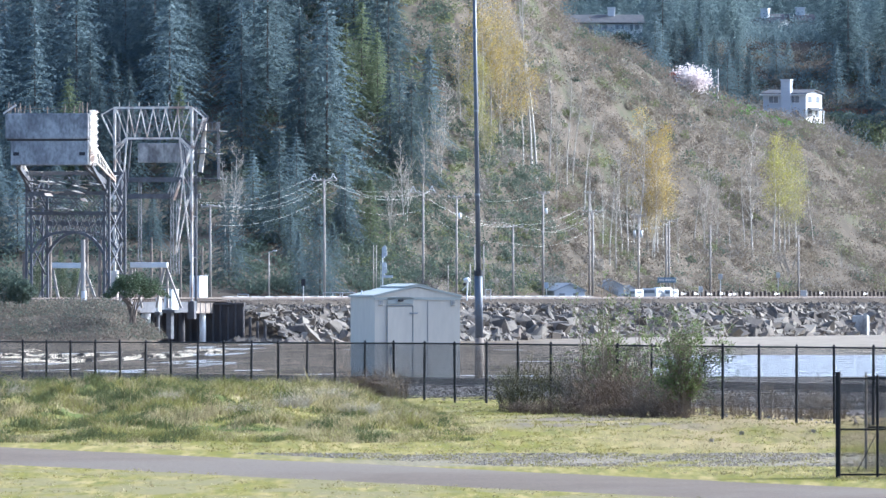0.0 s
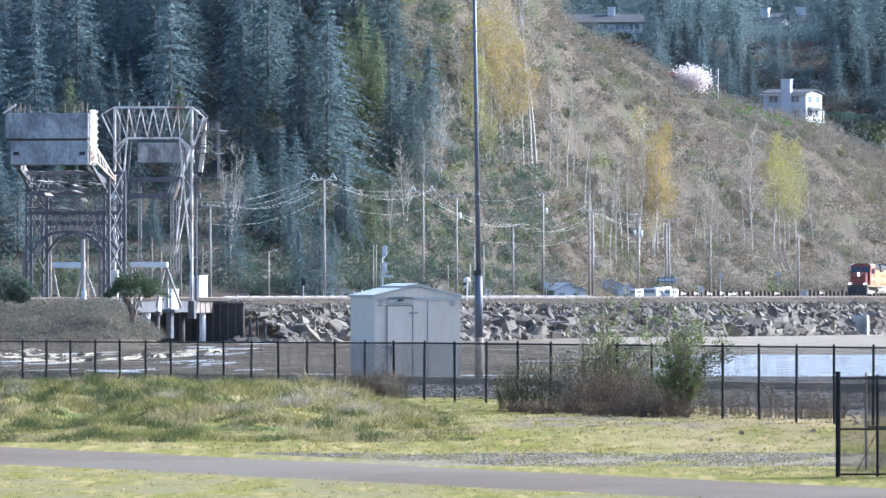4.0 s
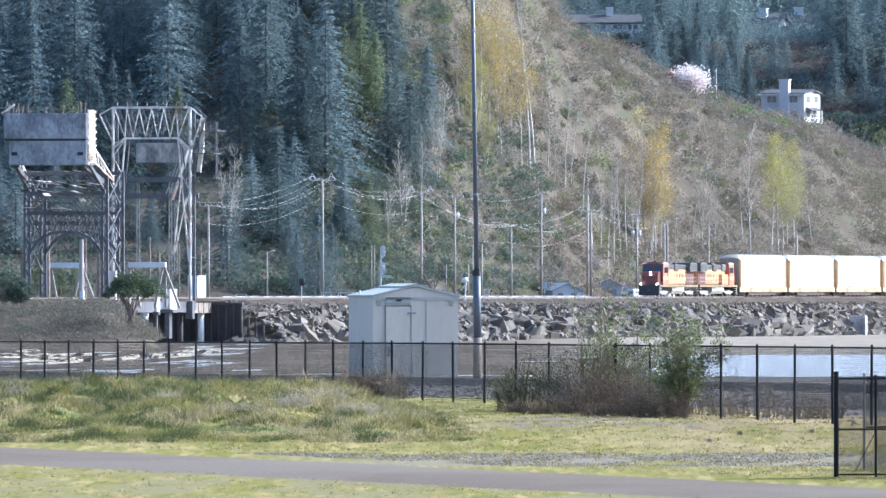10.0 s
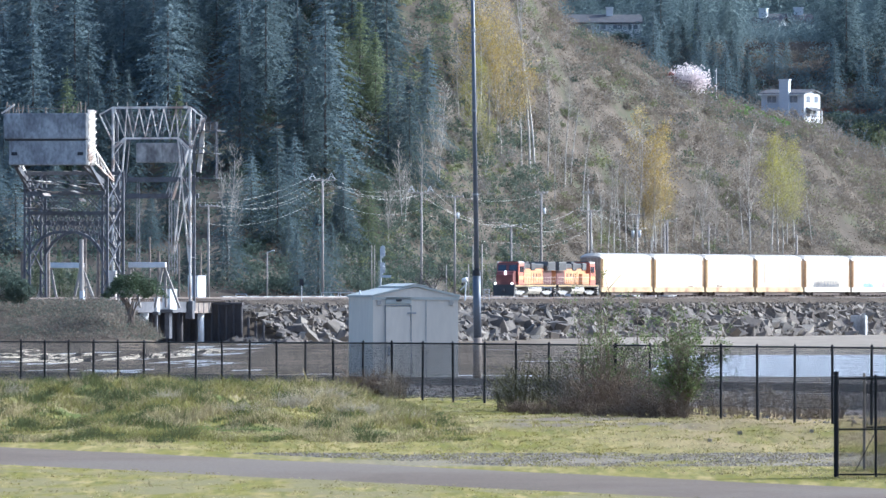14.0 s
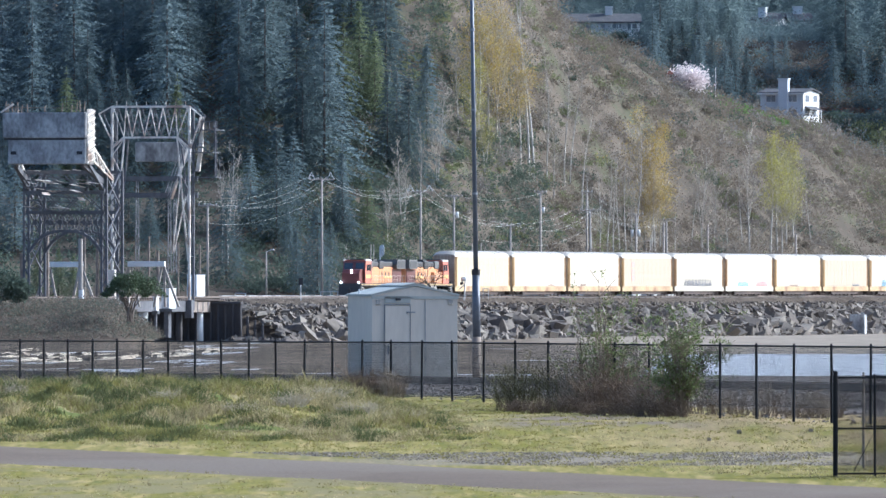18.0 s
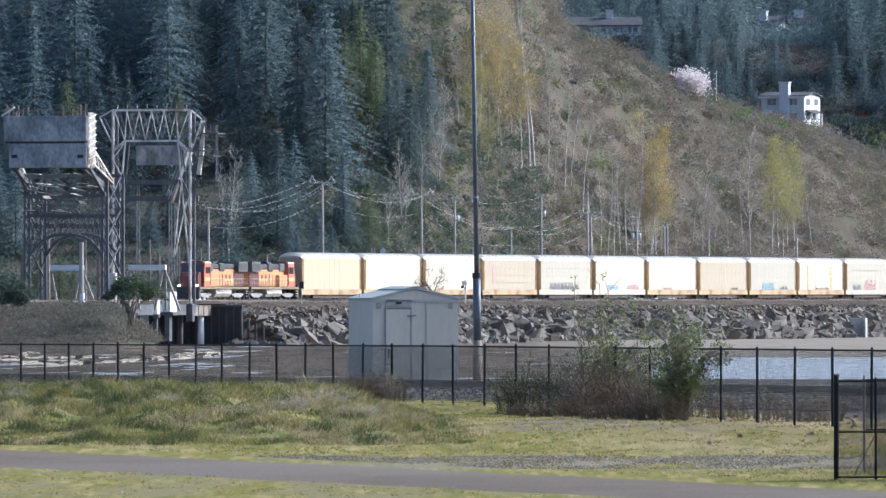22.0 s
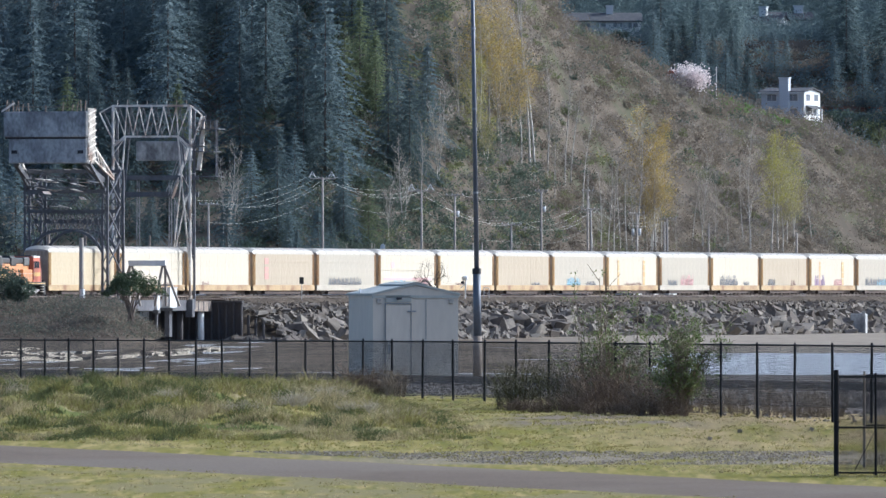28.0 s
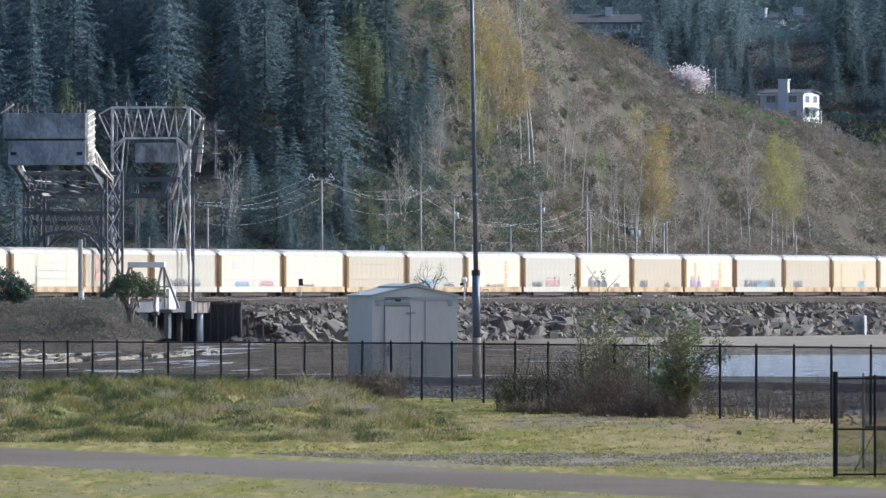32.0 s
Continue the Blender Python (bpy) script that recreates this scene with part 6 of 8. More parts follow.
low_building(1008, -22, 4.6, 7, 1.5, 1.0, M["house_blue"], M["roof_pale"], "low cottage with a pale blue roof by the railway")
low_building(1080, -26, 3.8, 7, 2.2, 0.9, M["house_blue"], M["roof_pale"], "small grey gabled cottage behind the railway", 5)
low_building(1115, -24, 2.4, 6, 1.4, 0.8, M["house_blue"], M["roof_pale"], "small grey shed behind the railway", 5)


def parked_trailer(b, v, w, h, label):
    u = on_line(b, v)
    p = rail_pt(u, v)
    t = thing("parked_van", pose(p.x, p.y, 4.55, 0, 0, -math.degrees(TH)), label, "van", "parked vehicles")
    part("body", Geo().box(-w / 2, w / 2, -2.2, 2.2, 0.35, h, 0.12), M["white_paint"], t)
    part("window", Geo().box(-w * 0.35, w * 0.35, -2.24, -2.2, h * 0.6, h * 0.85), M["house_glass"], t)
    part("side_window", Geo().box(w / 2, w / 2 + 0.03, -1.6, 1.2, h * 0.6, h * 0.85), M["house_glass"], t)
    for y in (-1.4, 1.4):
        for s in (-1, 1):
            part("wheel", Geo().tube((s * (w / 2 - 0.1), y, 0.34), (s * (w / 2 + 0.02), y, 0.34), 0.34, n=14), M["wheel"], t)


parked_trailer(1126, -12, 1.0, 1.6, "white parked van beside the railway")
parked_trailer(1156, -13, 2.2, 1.75, "white parked pickup and canopy beside the railway")
parked_trailer(1172, -13.5, 1.6, 1.9, "white parked trailer beside the railway")
parked_trailer(1188, -11, 1.0, 1.6, "small white trailer beside the railway")


def round_sign(b, v, e, label, flat=True):
    p, z = pole_spot(b, v, e)
    t = thing("road_sign", pose(p.x, p.y, 0, 0, 0, -math.degrees(TH)), label, "road sign", "road signs")
    part("post", Geo().tube((0, 0, 4.5), (0, 0, z), 0.06, n=6), M["galvanised"], t)
    part("plate", Geo().box(-0.3, 0.3, -0.05, -0.02, z - 0.8, z, 0.01), M["galvanised"], t)


for b, v, e in ((1275, -13, 485), (1377, -14, 482), (967, -9.5, 500), (1240, -10, 507)):
    round_sign(b, v, e, "pale road sign on a thin post")
p, z = pole_spot(1523, 12.4, 556)
single("outfall_block", Geo().box(-1.1, 1.1, -1, 1, -1.5, z - 0.2, 0.08).box(0.55, 1.05, -1.1, -0.9, -1.0, z + 0.1), M["concrete"], "dark concrete outfall block at the foot of the rubble bank", "culvert", m=pose(p.x, p.y, 0, 0, 0, -10))
p, z = pole_spot(1422, -11.5, 510)
single("gate_post", Geo().box(-0.5, 0.5, -0.4, 0.4, 4.4, 6.0, 0.05), M["concrete_pale"], "pale concrete block by the guard fence", "block", m=pose(p.x, p.y, 0))
p, z = sight(1271, 172, 2150), 0
pole = thing("flagpole", pose(p.x, p.y, float(land(p.x, p.y))), "slender white flagpole on the bluff edge", "flagpole")
part("pole", Geo().tube((0, 0, -0.3), (0, 0, 6.6), 0.07, 0.05, 8), M["white_paint"], pole)
part("ball", Geo().tube((0, 0, 6.6), (0, 0, 6.75), 0.09, 0.04, 8), M["galvanised"], pole)

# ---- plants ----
# needle colours raised and blued to stand in for distant haze
M["fir"] = mat("fir_needles_hazed", (0.14, 0.178, 0.182), (0.122, 0.16, 0.168), 0.95, 0.05, 3, rand=0.3, translucent=0.55, spec=0.0, dirt=0.1)
M["fir_far_hazed"] = mat("fir_far_hazed", (0.185, 0.232, 0.225), (0.155, 0.202, 0.205), 0.95, 0.05, 0.12, translucent=0.55, spec=0.0, dirt=0.6)
# lighter green of young firs, also standing in for sunlit crowns
M["fir_light"] = mat("fir_light", (0.175, 0.2, 0.115), (0.145, 0.175, 0.105), 0.9, 0.3, 3, rand=0.2, translucent=0.5, spec=0.0, dirt=0.1)
M["bark"] = mat("bark", (0.11, 0.1, 0.09), (0.075, 0.065, 0.06), 0.95, 1, 8, 0.4, stretch=(1, 1, 0.3), spec=0.1)
M["alder_bark"] = mat("alder_bark", (0.56, 0.53, 0.47), (0.34, 0.32, 0.29), 0.9, 0.8, 5, 0.2, stretch=(1, 1, 0.4), spec=0.1)
M["twig"] = mat("twig", (0.5, 0.45, 0.37), (0.4, 0.36, 0.3), 0.9, 0.6, 5, spec=0.1)
M["catkin"] = mat("catkin", (0.5, 0.37, 0.115), (0.41, 0.32, 0.105), 0.8, 0.4, 4, island=0.35, translucent=0.4, spec=0.1)
M["catkin_green"] = mat("catkin_green", (0.44, 0.4, 0.12), (0.36, 0.34, 0.11), 0.8, 0.4, 4, island=0.35, translucent=0.4, spec=0.1)
M["brush_brown"] = mat("brush_brown", (0.26, 0.222, 0.168), (0.175, 0.15, 0.122), 0.9, 0.2, 3, island=0.15, translucent=0.35, spec=0.0)
M["brush_grey"] = mat("brush_grey", (0.31, 0.285, 0.245), (0.23, 0.213, 0.19), 0.9, 0.2, 3, island=0.15, translucent=0.35, spec=0.0)
M["brush_green"] = mat("brush_green", (0.23, 0.245, 0.125), (0.175, 0.19, 0.1), 0.85, 0.2, 3, island=0.15, translucent=0.4, spec=0.0)
M["brush_dark"] = mat("brush_dark", (0.12, 0.148, 0.112), (0.095, 0.12, 0.094), 0.85, 0.2, 3, island=0.15, translucent=0.4, spec=0.0)
M["bramble"] = mat("bramble", (0.21, 0.17, 0.13), (0.14, 0.115, 0.09), 0.9, 0.3, 3, island=0.4, translucent=0.2, spec=0.05)
M["blossom"] = mat("blossom", (0.86, 0.81, 0.78), (0.8, 0.7, 0.68), 0.8, 0.5, 4, island=0.2, translucent=0.3, spec=0.1)
M["red_leaf"] = mat("red_leaf", (0.36, 0.11, 0.085), (0.26, 0.1, 0.075), 0.8, 0.5, 4, island=0.3, translucent=0.2, spec=0.1)
M["hedge_leaf"] = mat("hedge_leaf", (0.42, 0.2, 0.14), (0.33, 0.17, 0.12), 0.8, 0.5, 4, island=0.2, translucent=0.4, spec=0.0)
M["ivy"] = mat("ivy", (0.2, 0.3, 0.09), (0.15, 0.23, 0.07), 0.7, 0.3, 3, island=0.35, translucent=0.25, spec=0.1)


def cards(centres, size, rng, flat=0.0, thin=1.0, axis=None):
    """Small four-sided leaves with bent middles, at random turns; thin narrows them to blades."""
    n = len(centres)
    size = np.broadcast_to(size, (n,))
    a = rng.normal(size=(n, 3)) if axis is None else axis + rng.normal(size=(n, 3)) * 0.3
    a[:, 2] *= 1 - flat
    a /= np.linalg.norm(a, axis=1, keepdims=True)
    b = np.cross(a, rng.normal(size=(n, 3)))
    b /= np.linalg.norm(b, axis=1, keepdims=True)
    a, b = a * size[:, None] * 0.5, b * size[:, None] * 0.5 * thin
    v = np.stack([centres - a, centres + b, centres + a, centres - b], 1)
    q = np.arange(4 * n).reshape(n, 4)
    return v.reshape(-1, 3), q


def fir_template(seed, levels=30, girth=0.19, boughs=7, fine=1.0):
    """Crown of a conifer of height 1: whorls of drooping boughs, each a flat fan of small needle sprays."""
    rng = np.random.RandomState(seed)
    cs, ax, sz = [], [], []
    for i in range(levels):
        t = (i + rng.uniform(-0.3, 0.3)) / levels
        z = 0.07 + 0.9 * t
        ring = girth * (1 - max(t, 0)) ** 0.8 * rng.uniform(0.75, 1.1) + 0.006
        turn = rng.uniform(0, 6.283)
        for k in range(boughs):
            a = turn + 6.283 * k / boughs + rng.normal() * 0.25
            rr = ring * rng.uniform(0.6, 1.15)
            d, side = np.array([math.cos(a), math.sin(a), 0]), np.array([-math.sin(a), math.cos(a), 0])
            droop = rng.uniform(0.25, 0.6) * (1 - 0.6 * t)
            for s in np.linspace(0.2, 1.0, max(4, int(rr / 0.0058 * fine))):
                w = rng.normal() * 0.16 * rr * (1.15 - s)
                cs.append(d * rr * s + side * w + np.array([0, 0, z - droop * rr * s * s - 0.25 * abs(w)]) + rng.normal(size=3) * 0.003)
                ax.append(d + side * np.sign(w) * 0.6 + np.array([0, 0, -droop * s]))
                sz.append(rng.uniform(0.013, 0.026) * (1.1 - 0.4 * t) / fine ** 0.5)
    for k in range(8):
        cs.append(np.array([0, 0, 0.945 + 0.007 * k]))
        ax.append(np.array([0, 0, 1.0]))
        sz.append(0.02)
    # twiggy heart of the crown
    for k in range(500):
        t = rng.uniform(0, 0.9)
        a, r = rng.uniform(0, 6.283), girth * (1 - t) ** 0.8 * rng.uniform(0.05, 0.5)
        cs.append(np.array([math.cos(a) * r, math.sin(a) * r, 0.07 + 0.9 * t]))
        ax.append(np.array([math.cos(a), math.sin(a), -0.2]))
        sz.append(rng.uniform(0.025, 0.045))
    return cards(np.array(cs), np.array(sz), rng, thin=0.42, axis=np.array(ax))


FIRS = [fir_template(i, 22, 0.25 + 0.03 * (i % 4), 7, 0.6) for i in range(6)]
FIRS_FINE = [fir_template(i + 20, 24 + 3 * (i % 3), 0.25 + 0.032 * (i % 4), 9, 0.95) for i in range(6)]
FIR_CROWN = [array_mesh("crown", v, q, M["fir"]) for v, q in FIRS_FINE]
FIR_CROWN_LIGHT = [array_mesh("crown", v, q, M["fir_light"]) for v, q in FIRS_FINE[:3]]
FIR_TRUNK = Geo().tube((0, 0, -0.03), (0, 0, 0.97), 0.008, 0.0015, 8).mesh("trunk", M["bark"], True)


def fir_tree(x, y, h, i, light=False, z=None):
    z = float(land(x, y)) if z is None else z
    t = thing("fir_tree", pose(x, y, z, 0, 0, (i * 77) % 360), "dark green conifer with drooping boughs on the hillside" if not light
              else "yellow-green conifer toned like sunlit and young growth", "conifer", "conifers of the hillside")
    t.scale = (h, h, h)
    part("trunk", FIR_TRUNK, None, t)
    part("crown", FIR_CROWN_LIGHT[i % 3] if light else FIR_CROWN[i % 6], None, t)


def on_land(b, e, d0=1740.0, d1=3400.0):
    """The first place at which the line of sight on bearing b and elevation e meets the ground."""
    d = np.arange(d0, d1, 2.0)
    x = (b - 787) / 24000 * d
    hit = np.where(EYE + (514 - e) / 24000 * d <= land(x, d))[0]
    k = d[hit[0]] if len(hit) else d1
    return float((b - 787) / 24000 * k), float(k)


def woods():
    rng = np.random.RandomState(11)
    spots = []
    for y in np.arange(1835, 2260, 17.0):
        for b in np.arange(-110, 760, 88.0):
            bb, yy = b + rng.uniform(-36, 36), y + rng.uniform(-8, 8)
            edge = 735 - 0.10 * (yy - 1835) + 30 * math.sin(yy * 0.08)
            if yy < 1900:
                edge = 625
            if bb > edge:
                continue
            spots.append(((bb - 787) / 24000 * yy, yy, rng.uniform(14, 27) * rng.uniform(0.75, 1.2) if yy > 1880 else rng.uniform(7, 16)))
    for y in np.arange(2290, 2900, 26.0):
        for b in np.arange(-80, 1680, 70.0):
            bb, yy = b + rng.uniform(-34, 34), y + rng.uniform(-12, 12)
            if (bb < 900 and yy > 2500) or bb < 700:
                continue
            spots.append(((bb - 787) / 24000 * yy, yy, rng.uniform(13, 24)))
    for y in np.arange(2280, 2600, 13.0):
        for b in np.arange(930, 1680, 44.0):
            bb, yy = b + rng.uniform(-22, 22), y + rng.uniform(-6, 6)
            if rng.rand() < 0.8:
                spots.append(((bb - 787) / 24000 * yy, yy, rng.uniform(7, 15)))
    keep, rest = [], []
    for x, y, h in spots:
        b = x / y * 24000 + 787
        # gardens round the houses stay open
        if (1330 < b < 1570 and y < 2312) or (985 < b < 1150 and y < 2352) or (1160 < b < 1280 and y < 2285) or (1335 < b < 1470 and 2380 < y < 2452 and (h > 9 or b < 1362)):
            continue
        top = 514 - (float(land(x, y)) + h - EYE) / y * 24000
        low = 64 if 1322 < b < 1366 else (52 if 1366 < b < 1445 else (60 if 990 < b < 1145 else -999))
        if y < 2452 and top < low:
            h = (514 - low - rng.uniform(4, 30)) / 24000 * y + EYE - float(land(x, y))
            if h < 4:
                continue
        (keep if y < 2420 else rest).append((x, y, h))
    keep.sort(key=lambda s: s[1])
    for i, (x, y, h) in enumerate(keep[:285]):
        fir_tree(x, y, h, i)
    rest += keep[285:]
    p = np.array([(x, y, float(land(x, y))) for x, y, h in rest])
    s = np.array([h for x, y, h in rest])
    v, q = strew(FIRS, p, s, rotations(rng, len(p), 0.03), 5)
    tagged(new("far_woods", array_mesh("far_woods", v, q, M["fir_far_hazed"])), "dense dark conifer woods on the farther hill", "woods", kind="stuff")


woods()
for b, top, e, light in ((494, 205, 440, False), (122, 120, 330, True), (318, 130, 330, True), (22, 482, 545, False), (108, 430, 522, True), (70, 438, 522, True), (135, 440, 522, True),
                         (202, 88, 250, False), (337, -60, 150, False), (640, -20, 190, True), (612, 20, 210, True), (668, 40, 230, True), (585, 60, 260, False), (690, 110, 300, False), (540, 120, 330, False), (610, 250, 430, False), (655, 300, 450, True), (760, 60, 260, False), (728, 120, 330, False), (1290, 95, 180, False), (1330, 120, 190, False), (1235, 30, 100, True),
                         (1195, 40, 110, False), (1480, 60, 190, False), (1530, 70, 200, False)):
    if e > 500:
        y = 1560.0 if b < 60 else 1775.0
        x = sight(b, e, y).x
    else:
        x, y = on_land(b, e)
    z = float(land(x, y))
    fir_tree(x, y, (514 - top) / 24000 * y + EYE - z, b, light, z)


def limb_tree(seed, h, spread=0.35, depth=5, first=0.35, stems=1):
    """Leafless tree: stems fork into ever thinner limbs. Gives trunk, twigs and the twig ends."""
    rng = np.random.RandomState(seed)
    trunk, twigs, ends = Geo(), Geo(), []

    def grow(p, d, length, r, level):
        steps = 3 if level < 2 else 2
        q = p
        for k in range(steps):
            d2 = (d + Vector(rng.normal(size=3)) * 0.1 + Vector((0, 0, 0.06))).normalized()
            e = q + d2 * (length / steps)
            r1 = r * (1 - 0.3 * (k + 1) / steps)
            (trunk if level < 2 else twigs).tube(q, e, r * (1 - 0.3 * k / steps), r1, 7 if level == 0 else (5 if level == 1 else 3), cap=False)
            q, d = e, d2
            if level > 0 and level < depth and k < steps - 1:
                side = (d + Vector(rng.normal(size=3)) * 0.8).normalized()
                grow(q, side, length * rng.uniform(0.4, 0.6), r1 * 0.5, level + 1)
        if level >= depth:
            ends.append(q)
            return
        for k in range(rng.randint(2, 4)):
            side = Vector(rng.normal(size=3))
            side = (side - d * side.dot(d)).normalized()
            nd = (d + side * rng.uniform(0.3, 0.75) * (spread / 0.35) + Vector((0, 0, 0.18))).normalized()
            grow(q, nd, length * rng.uniform(0.55, 0.8), r * rng.uniform(0.45, 0.62), level + 1)

    for s in range(stems):
        lean = Vector((rng.normal() * 0.07 * stems, rng.normal() * 0.07 * stems, 1)).normalized()
        base = Vector((rng.normal() * 0.25 * (stems > 1), rng.normal() * 0.25 * (stems > 1), -0.5))
        grow(base, lean, h * first, h * 0.013 / (1 + 0.3 * (stems - 1)), 0)
    return trunk, twigs, ends


def alder(seed, h=16.0, reach=0.16, start=0.3, bend=0.05, stems=1):
    """Leafless alder: a wavering leader to the top, ascending side limbs with forking twigs. Gives trunk, twigs and twig ends."""
    rng = np.random.RandomState(seed)
    trunk, twigs, ends = Geo(), Geo(), []

    def limb(p, d, length, r, level):
        q, n = p, 4 if level == 1 else 3
        for k in range(n):
            d = (d + Vector(rng.normal(size=3)) * 0.16 + Vector((0, 0, 0.16))).normalized()
            e = q + d * (length / n)
            ra, rb = r * (1 - 0.75 * k / n), r * (1 - 0.75 * (k + 1) / n)
            (trunk if level == 1 and length > 2.4 else twigs).tube(q, e, ra, rb, 4 if level == 1 else 3, cap=False)
            q = e
            if level < 3:
                for _ in range(rng.randint(1, 3)):
                    side = (d * 0.9 + Vector(rng.normal(size=3)) * 0.55).normalized()
                    limb(q, side, length * rng.uniform(0.3, 0.5), max(rb * 0.6, 0.012), level + 1)
        ends.append(q)

    for s in range(stems):
        top = h * (1 if s == 0 else rng.uniform(0.65, 0.95))
        lean = Vector((rng.normal() * 0.5 * bend * (s + 1), rng.normal() * bend * 0.5, 0))
        p = Vector((0.5 * s * (-1) ** s, 0.2 * s, -0.6))
        n, ph, r0 = 14, rng.uniform(0, 6.28), 0.0066 * top
        for k in range(n):
            t0, t1 = k / n, (k + 1) / n
            sway = Vector((math.sin(ph + t1 * 5), math.cos(ph + t1 * 4), 0)) * 0.018 * top * t1
            q = Vector((0.5 * s * (-1) ** s, 0.2 * s, 0)) + lean * top * t1 ** 1.3 + sway + Vector((0, 0, top * t1))
            trunk.tube(p, q, r0 * (1 - 0.88 * t0), r0 * (1 - 0.88 * t1), 7, cap=False)
            if t1 > start:
                for _ in range(rng.randint(2, 4)):
                    a = rng.uniform(0, 6.283)
                    d = Vector((math.cos(a), math.sin(a), rng.uniform(0.7, 1.5))).normalized()
                    limb(p.lerp(q, rng.uniform(0, 1)), d, top * reach * (1.15 - 0.75 * t1) * rng.uniform(0.6, 1.2), r0 * (1 - 0.88 * t1) * 0.42 + 0.012, 1)
            p = q
        ends.append(p)
    return trunk, twigs, ends


BARE = [alder(50, 16, 0.15, 0.42), alder(51, 16, 0.19, 0.3, 0.1), alder(52, 16, 0.24, 0.22, 0.08, 2), alder(53, 16, 0.15, 0.5, 0.16)]
BARE_MESH = [(a.mesh("trunk", M["alder_bark"], True), b.mesh("twigs", M["twig"])) for a, b, _ in BARE]
BARE_TOP = [max(p.z for p in e) for _, _, e in BARE]
BUDS = {}
for kind in ("catkin", "catkin_green"):
    for i, (_, _, ends) in enumerate(BARE):
        rng = np.random.RandomState(70 + i)
        e = np.array([p[:] for p in ends])
        n = 3400
        c = e[rng.randint(0, len(e), n)] + rng.normal(size=(n, 3)) * np.array([0.3, 0.3, 0.4])
        v, q = cards(c, rng.uniform(0.1, 0.22, n), rng, thin=0.5)
        BUDS[kind, i] = array_mesh("buds", v, q, M[kind])


def bare_tree(b, top, e, i, buds="", turn=0, wide=1.0):
    x, y = on_land(b, e)
    z = float(land(x, y))
    h = (514 - top) / 24000 * y + EYE - z
    t = thing("alder_tree", pose(x, y, z - 0.3, 0, 0, turn), "tall leafless alder with pale bark and grey twigs" if not buds
              else "tall alder hung with yellow spring catkins", "tree", "bare trees of the bluff")
    k = h / BARE_TOP[i]
    t.scale = (k * wide, k * wide, k)
    part("trunk", BARE_MESH[i][0], None, t)
    part("branchwork", BARE_MESH[i][1], None, t)
    if buds:
        part("foliage", BUDS[buds, i], None, t, "yellow-green catkins")


for k, (b, top, e, i, buds) in enumerate((
        (940, -70, 318, 0, ""), (949, -50, 326, 3, ""), (972, 60, 326, 1, ""), (1003, 105, 332, 0, ""), (1013, 120, 326, 3, ""), (908, 10, 252, 0, ""),
        (1052, 270, 470, 3, ""), (1066, 285, 462, 1, ""), (1079, 265, 470, 0, ""), (1090, 250, 474, 1, ""), (1101, 262, 462, 0, ""), (1112, 275, 470, 3, ""), (1122, 290, 462, 1, ""),
        (1131, 195, 455, 0, ""), (1146, 185, 450, 2, "catkin"), (1163, 210, 455, 1, "catkin"), (1172, 270, 452, 2, "catkin"), (1154, 300, 460, 2, "catkin"),
        (1246, 245, 458, 2, ""), (1268, 300, 452, 1, ""), (1228, 300, 446, 3, ""), (1331, 205, 462, 1, ""), (1318, 290, 452, 3, ""),
        (1368, 240, 455, 0, "catkin_green"), (1380, 228, 450, 2, "catkin_green"), (1396, 242, 446, 1, "catkin_green"), (1408, 262, 440, 2, "catkin_green"),
        (850, -30, 240, 2, "catkin"), (868, 10, 250, 1, "catkin"), (884, 30, 270, 2, "catkin"), (842, 90, 300, 1, "catkin_green"), (862, 170, 320, 2, "catkin_green"), (895, -40, 200, 2, "catkin"),
        (925, 60, 300, 1, "catkin"), (408, 243, 478, 2, ""), (398, 275, 470, 3, ""), (985, 180, 370, 1, ""), (1034, 175, 392, 3, ""), (815, 60, 250, 1, ""), (780, 130, 330, 2, ""),
        (748, 200, 380, 1, ""), (715, 235, 410, 2, ""), (1200, 330, 470, 1, ""), (1292, 330, 462, 1, ""), (1440, 320, 450, 3, ""), (690, 300, 440, 2, ""))):
    bare_tree(b, top, e, i, buds, (k * 67) % 360, 1.45 if buds else 1.1)


# brush over the slopes
def brush(name, material, n, seed, zone, label, spread=1.6, leaf=0.34, per=30, thin=0.45, tall=0.7, y0=1800, y1=2330):
    rng = np.random.RandomState(seed)
    y = rng.uniform(y0, y1, n * 4)
    b = rng.uniform(-120, 1720, n * 4)
    x = (b - 787) / 24000 * y
    keep = np.where(zone(b, y, x, rng))[0][:n]
    x, y = x[keep], y[keep]
    z = land(x, y)
    ok = z > 5.3
    x, y, z = x[ok], y[ok], z[ok]
    m = len(x)
    size = rng.lognormal(0, 0.35, m)
    off = rng.normal(size=(m, per, 3)) * np.array([spread, spread, tall]) * 0.55 * size[:, None, None]
    off[:, :, 2] = np.abs(off[:, :, 2]) + 0.1
    c = (np.stack([x, y, z], -1)[:, None, :] + off).reshape(-1, 3)
    v, q = cards(c, rng.uniform(0.6, 1.4, len(c)) * leaf, rng, thin=thin)
    tagged(new(name, array_mesh(name, v, q, material)), label, "brush", kind="stuff")


def patch(x, y, size, seed):
    return lumps(x, y, size, seed)


def low_slope(b, y):
    """True on the damp lower slope, where evergreen growth prevails."""
    return y < 1800 + 0.62 * np.clip(1150 - b, 60, 420)


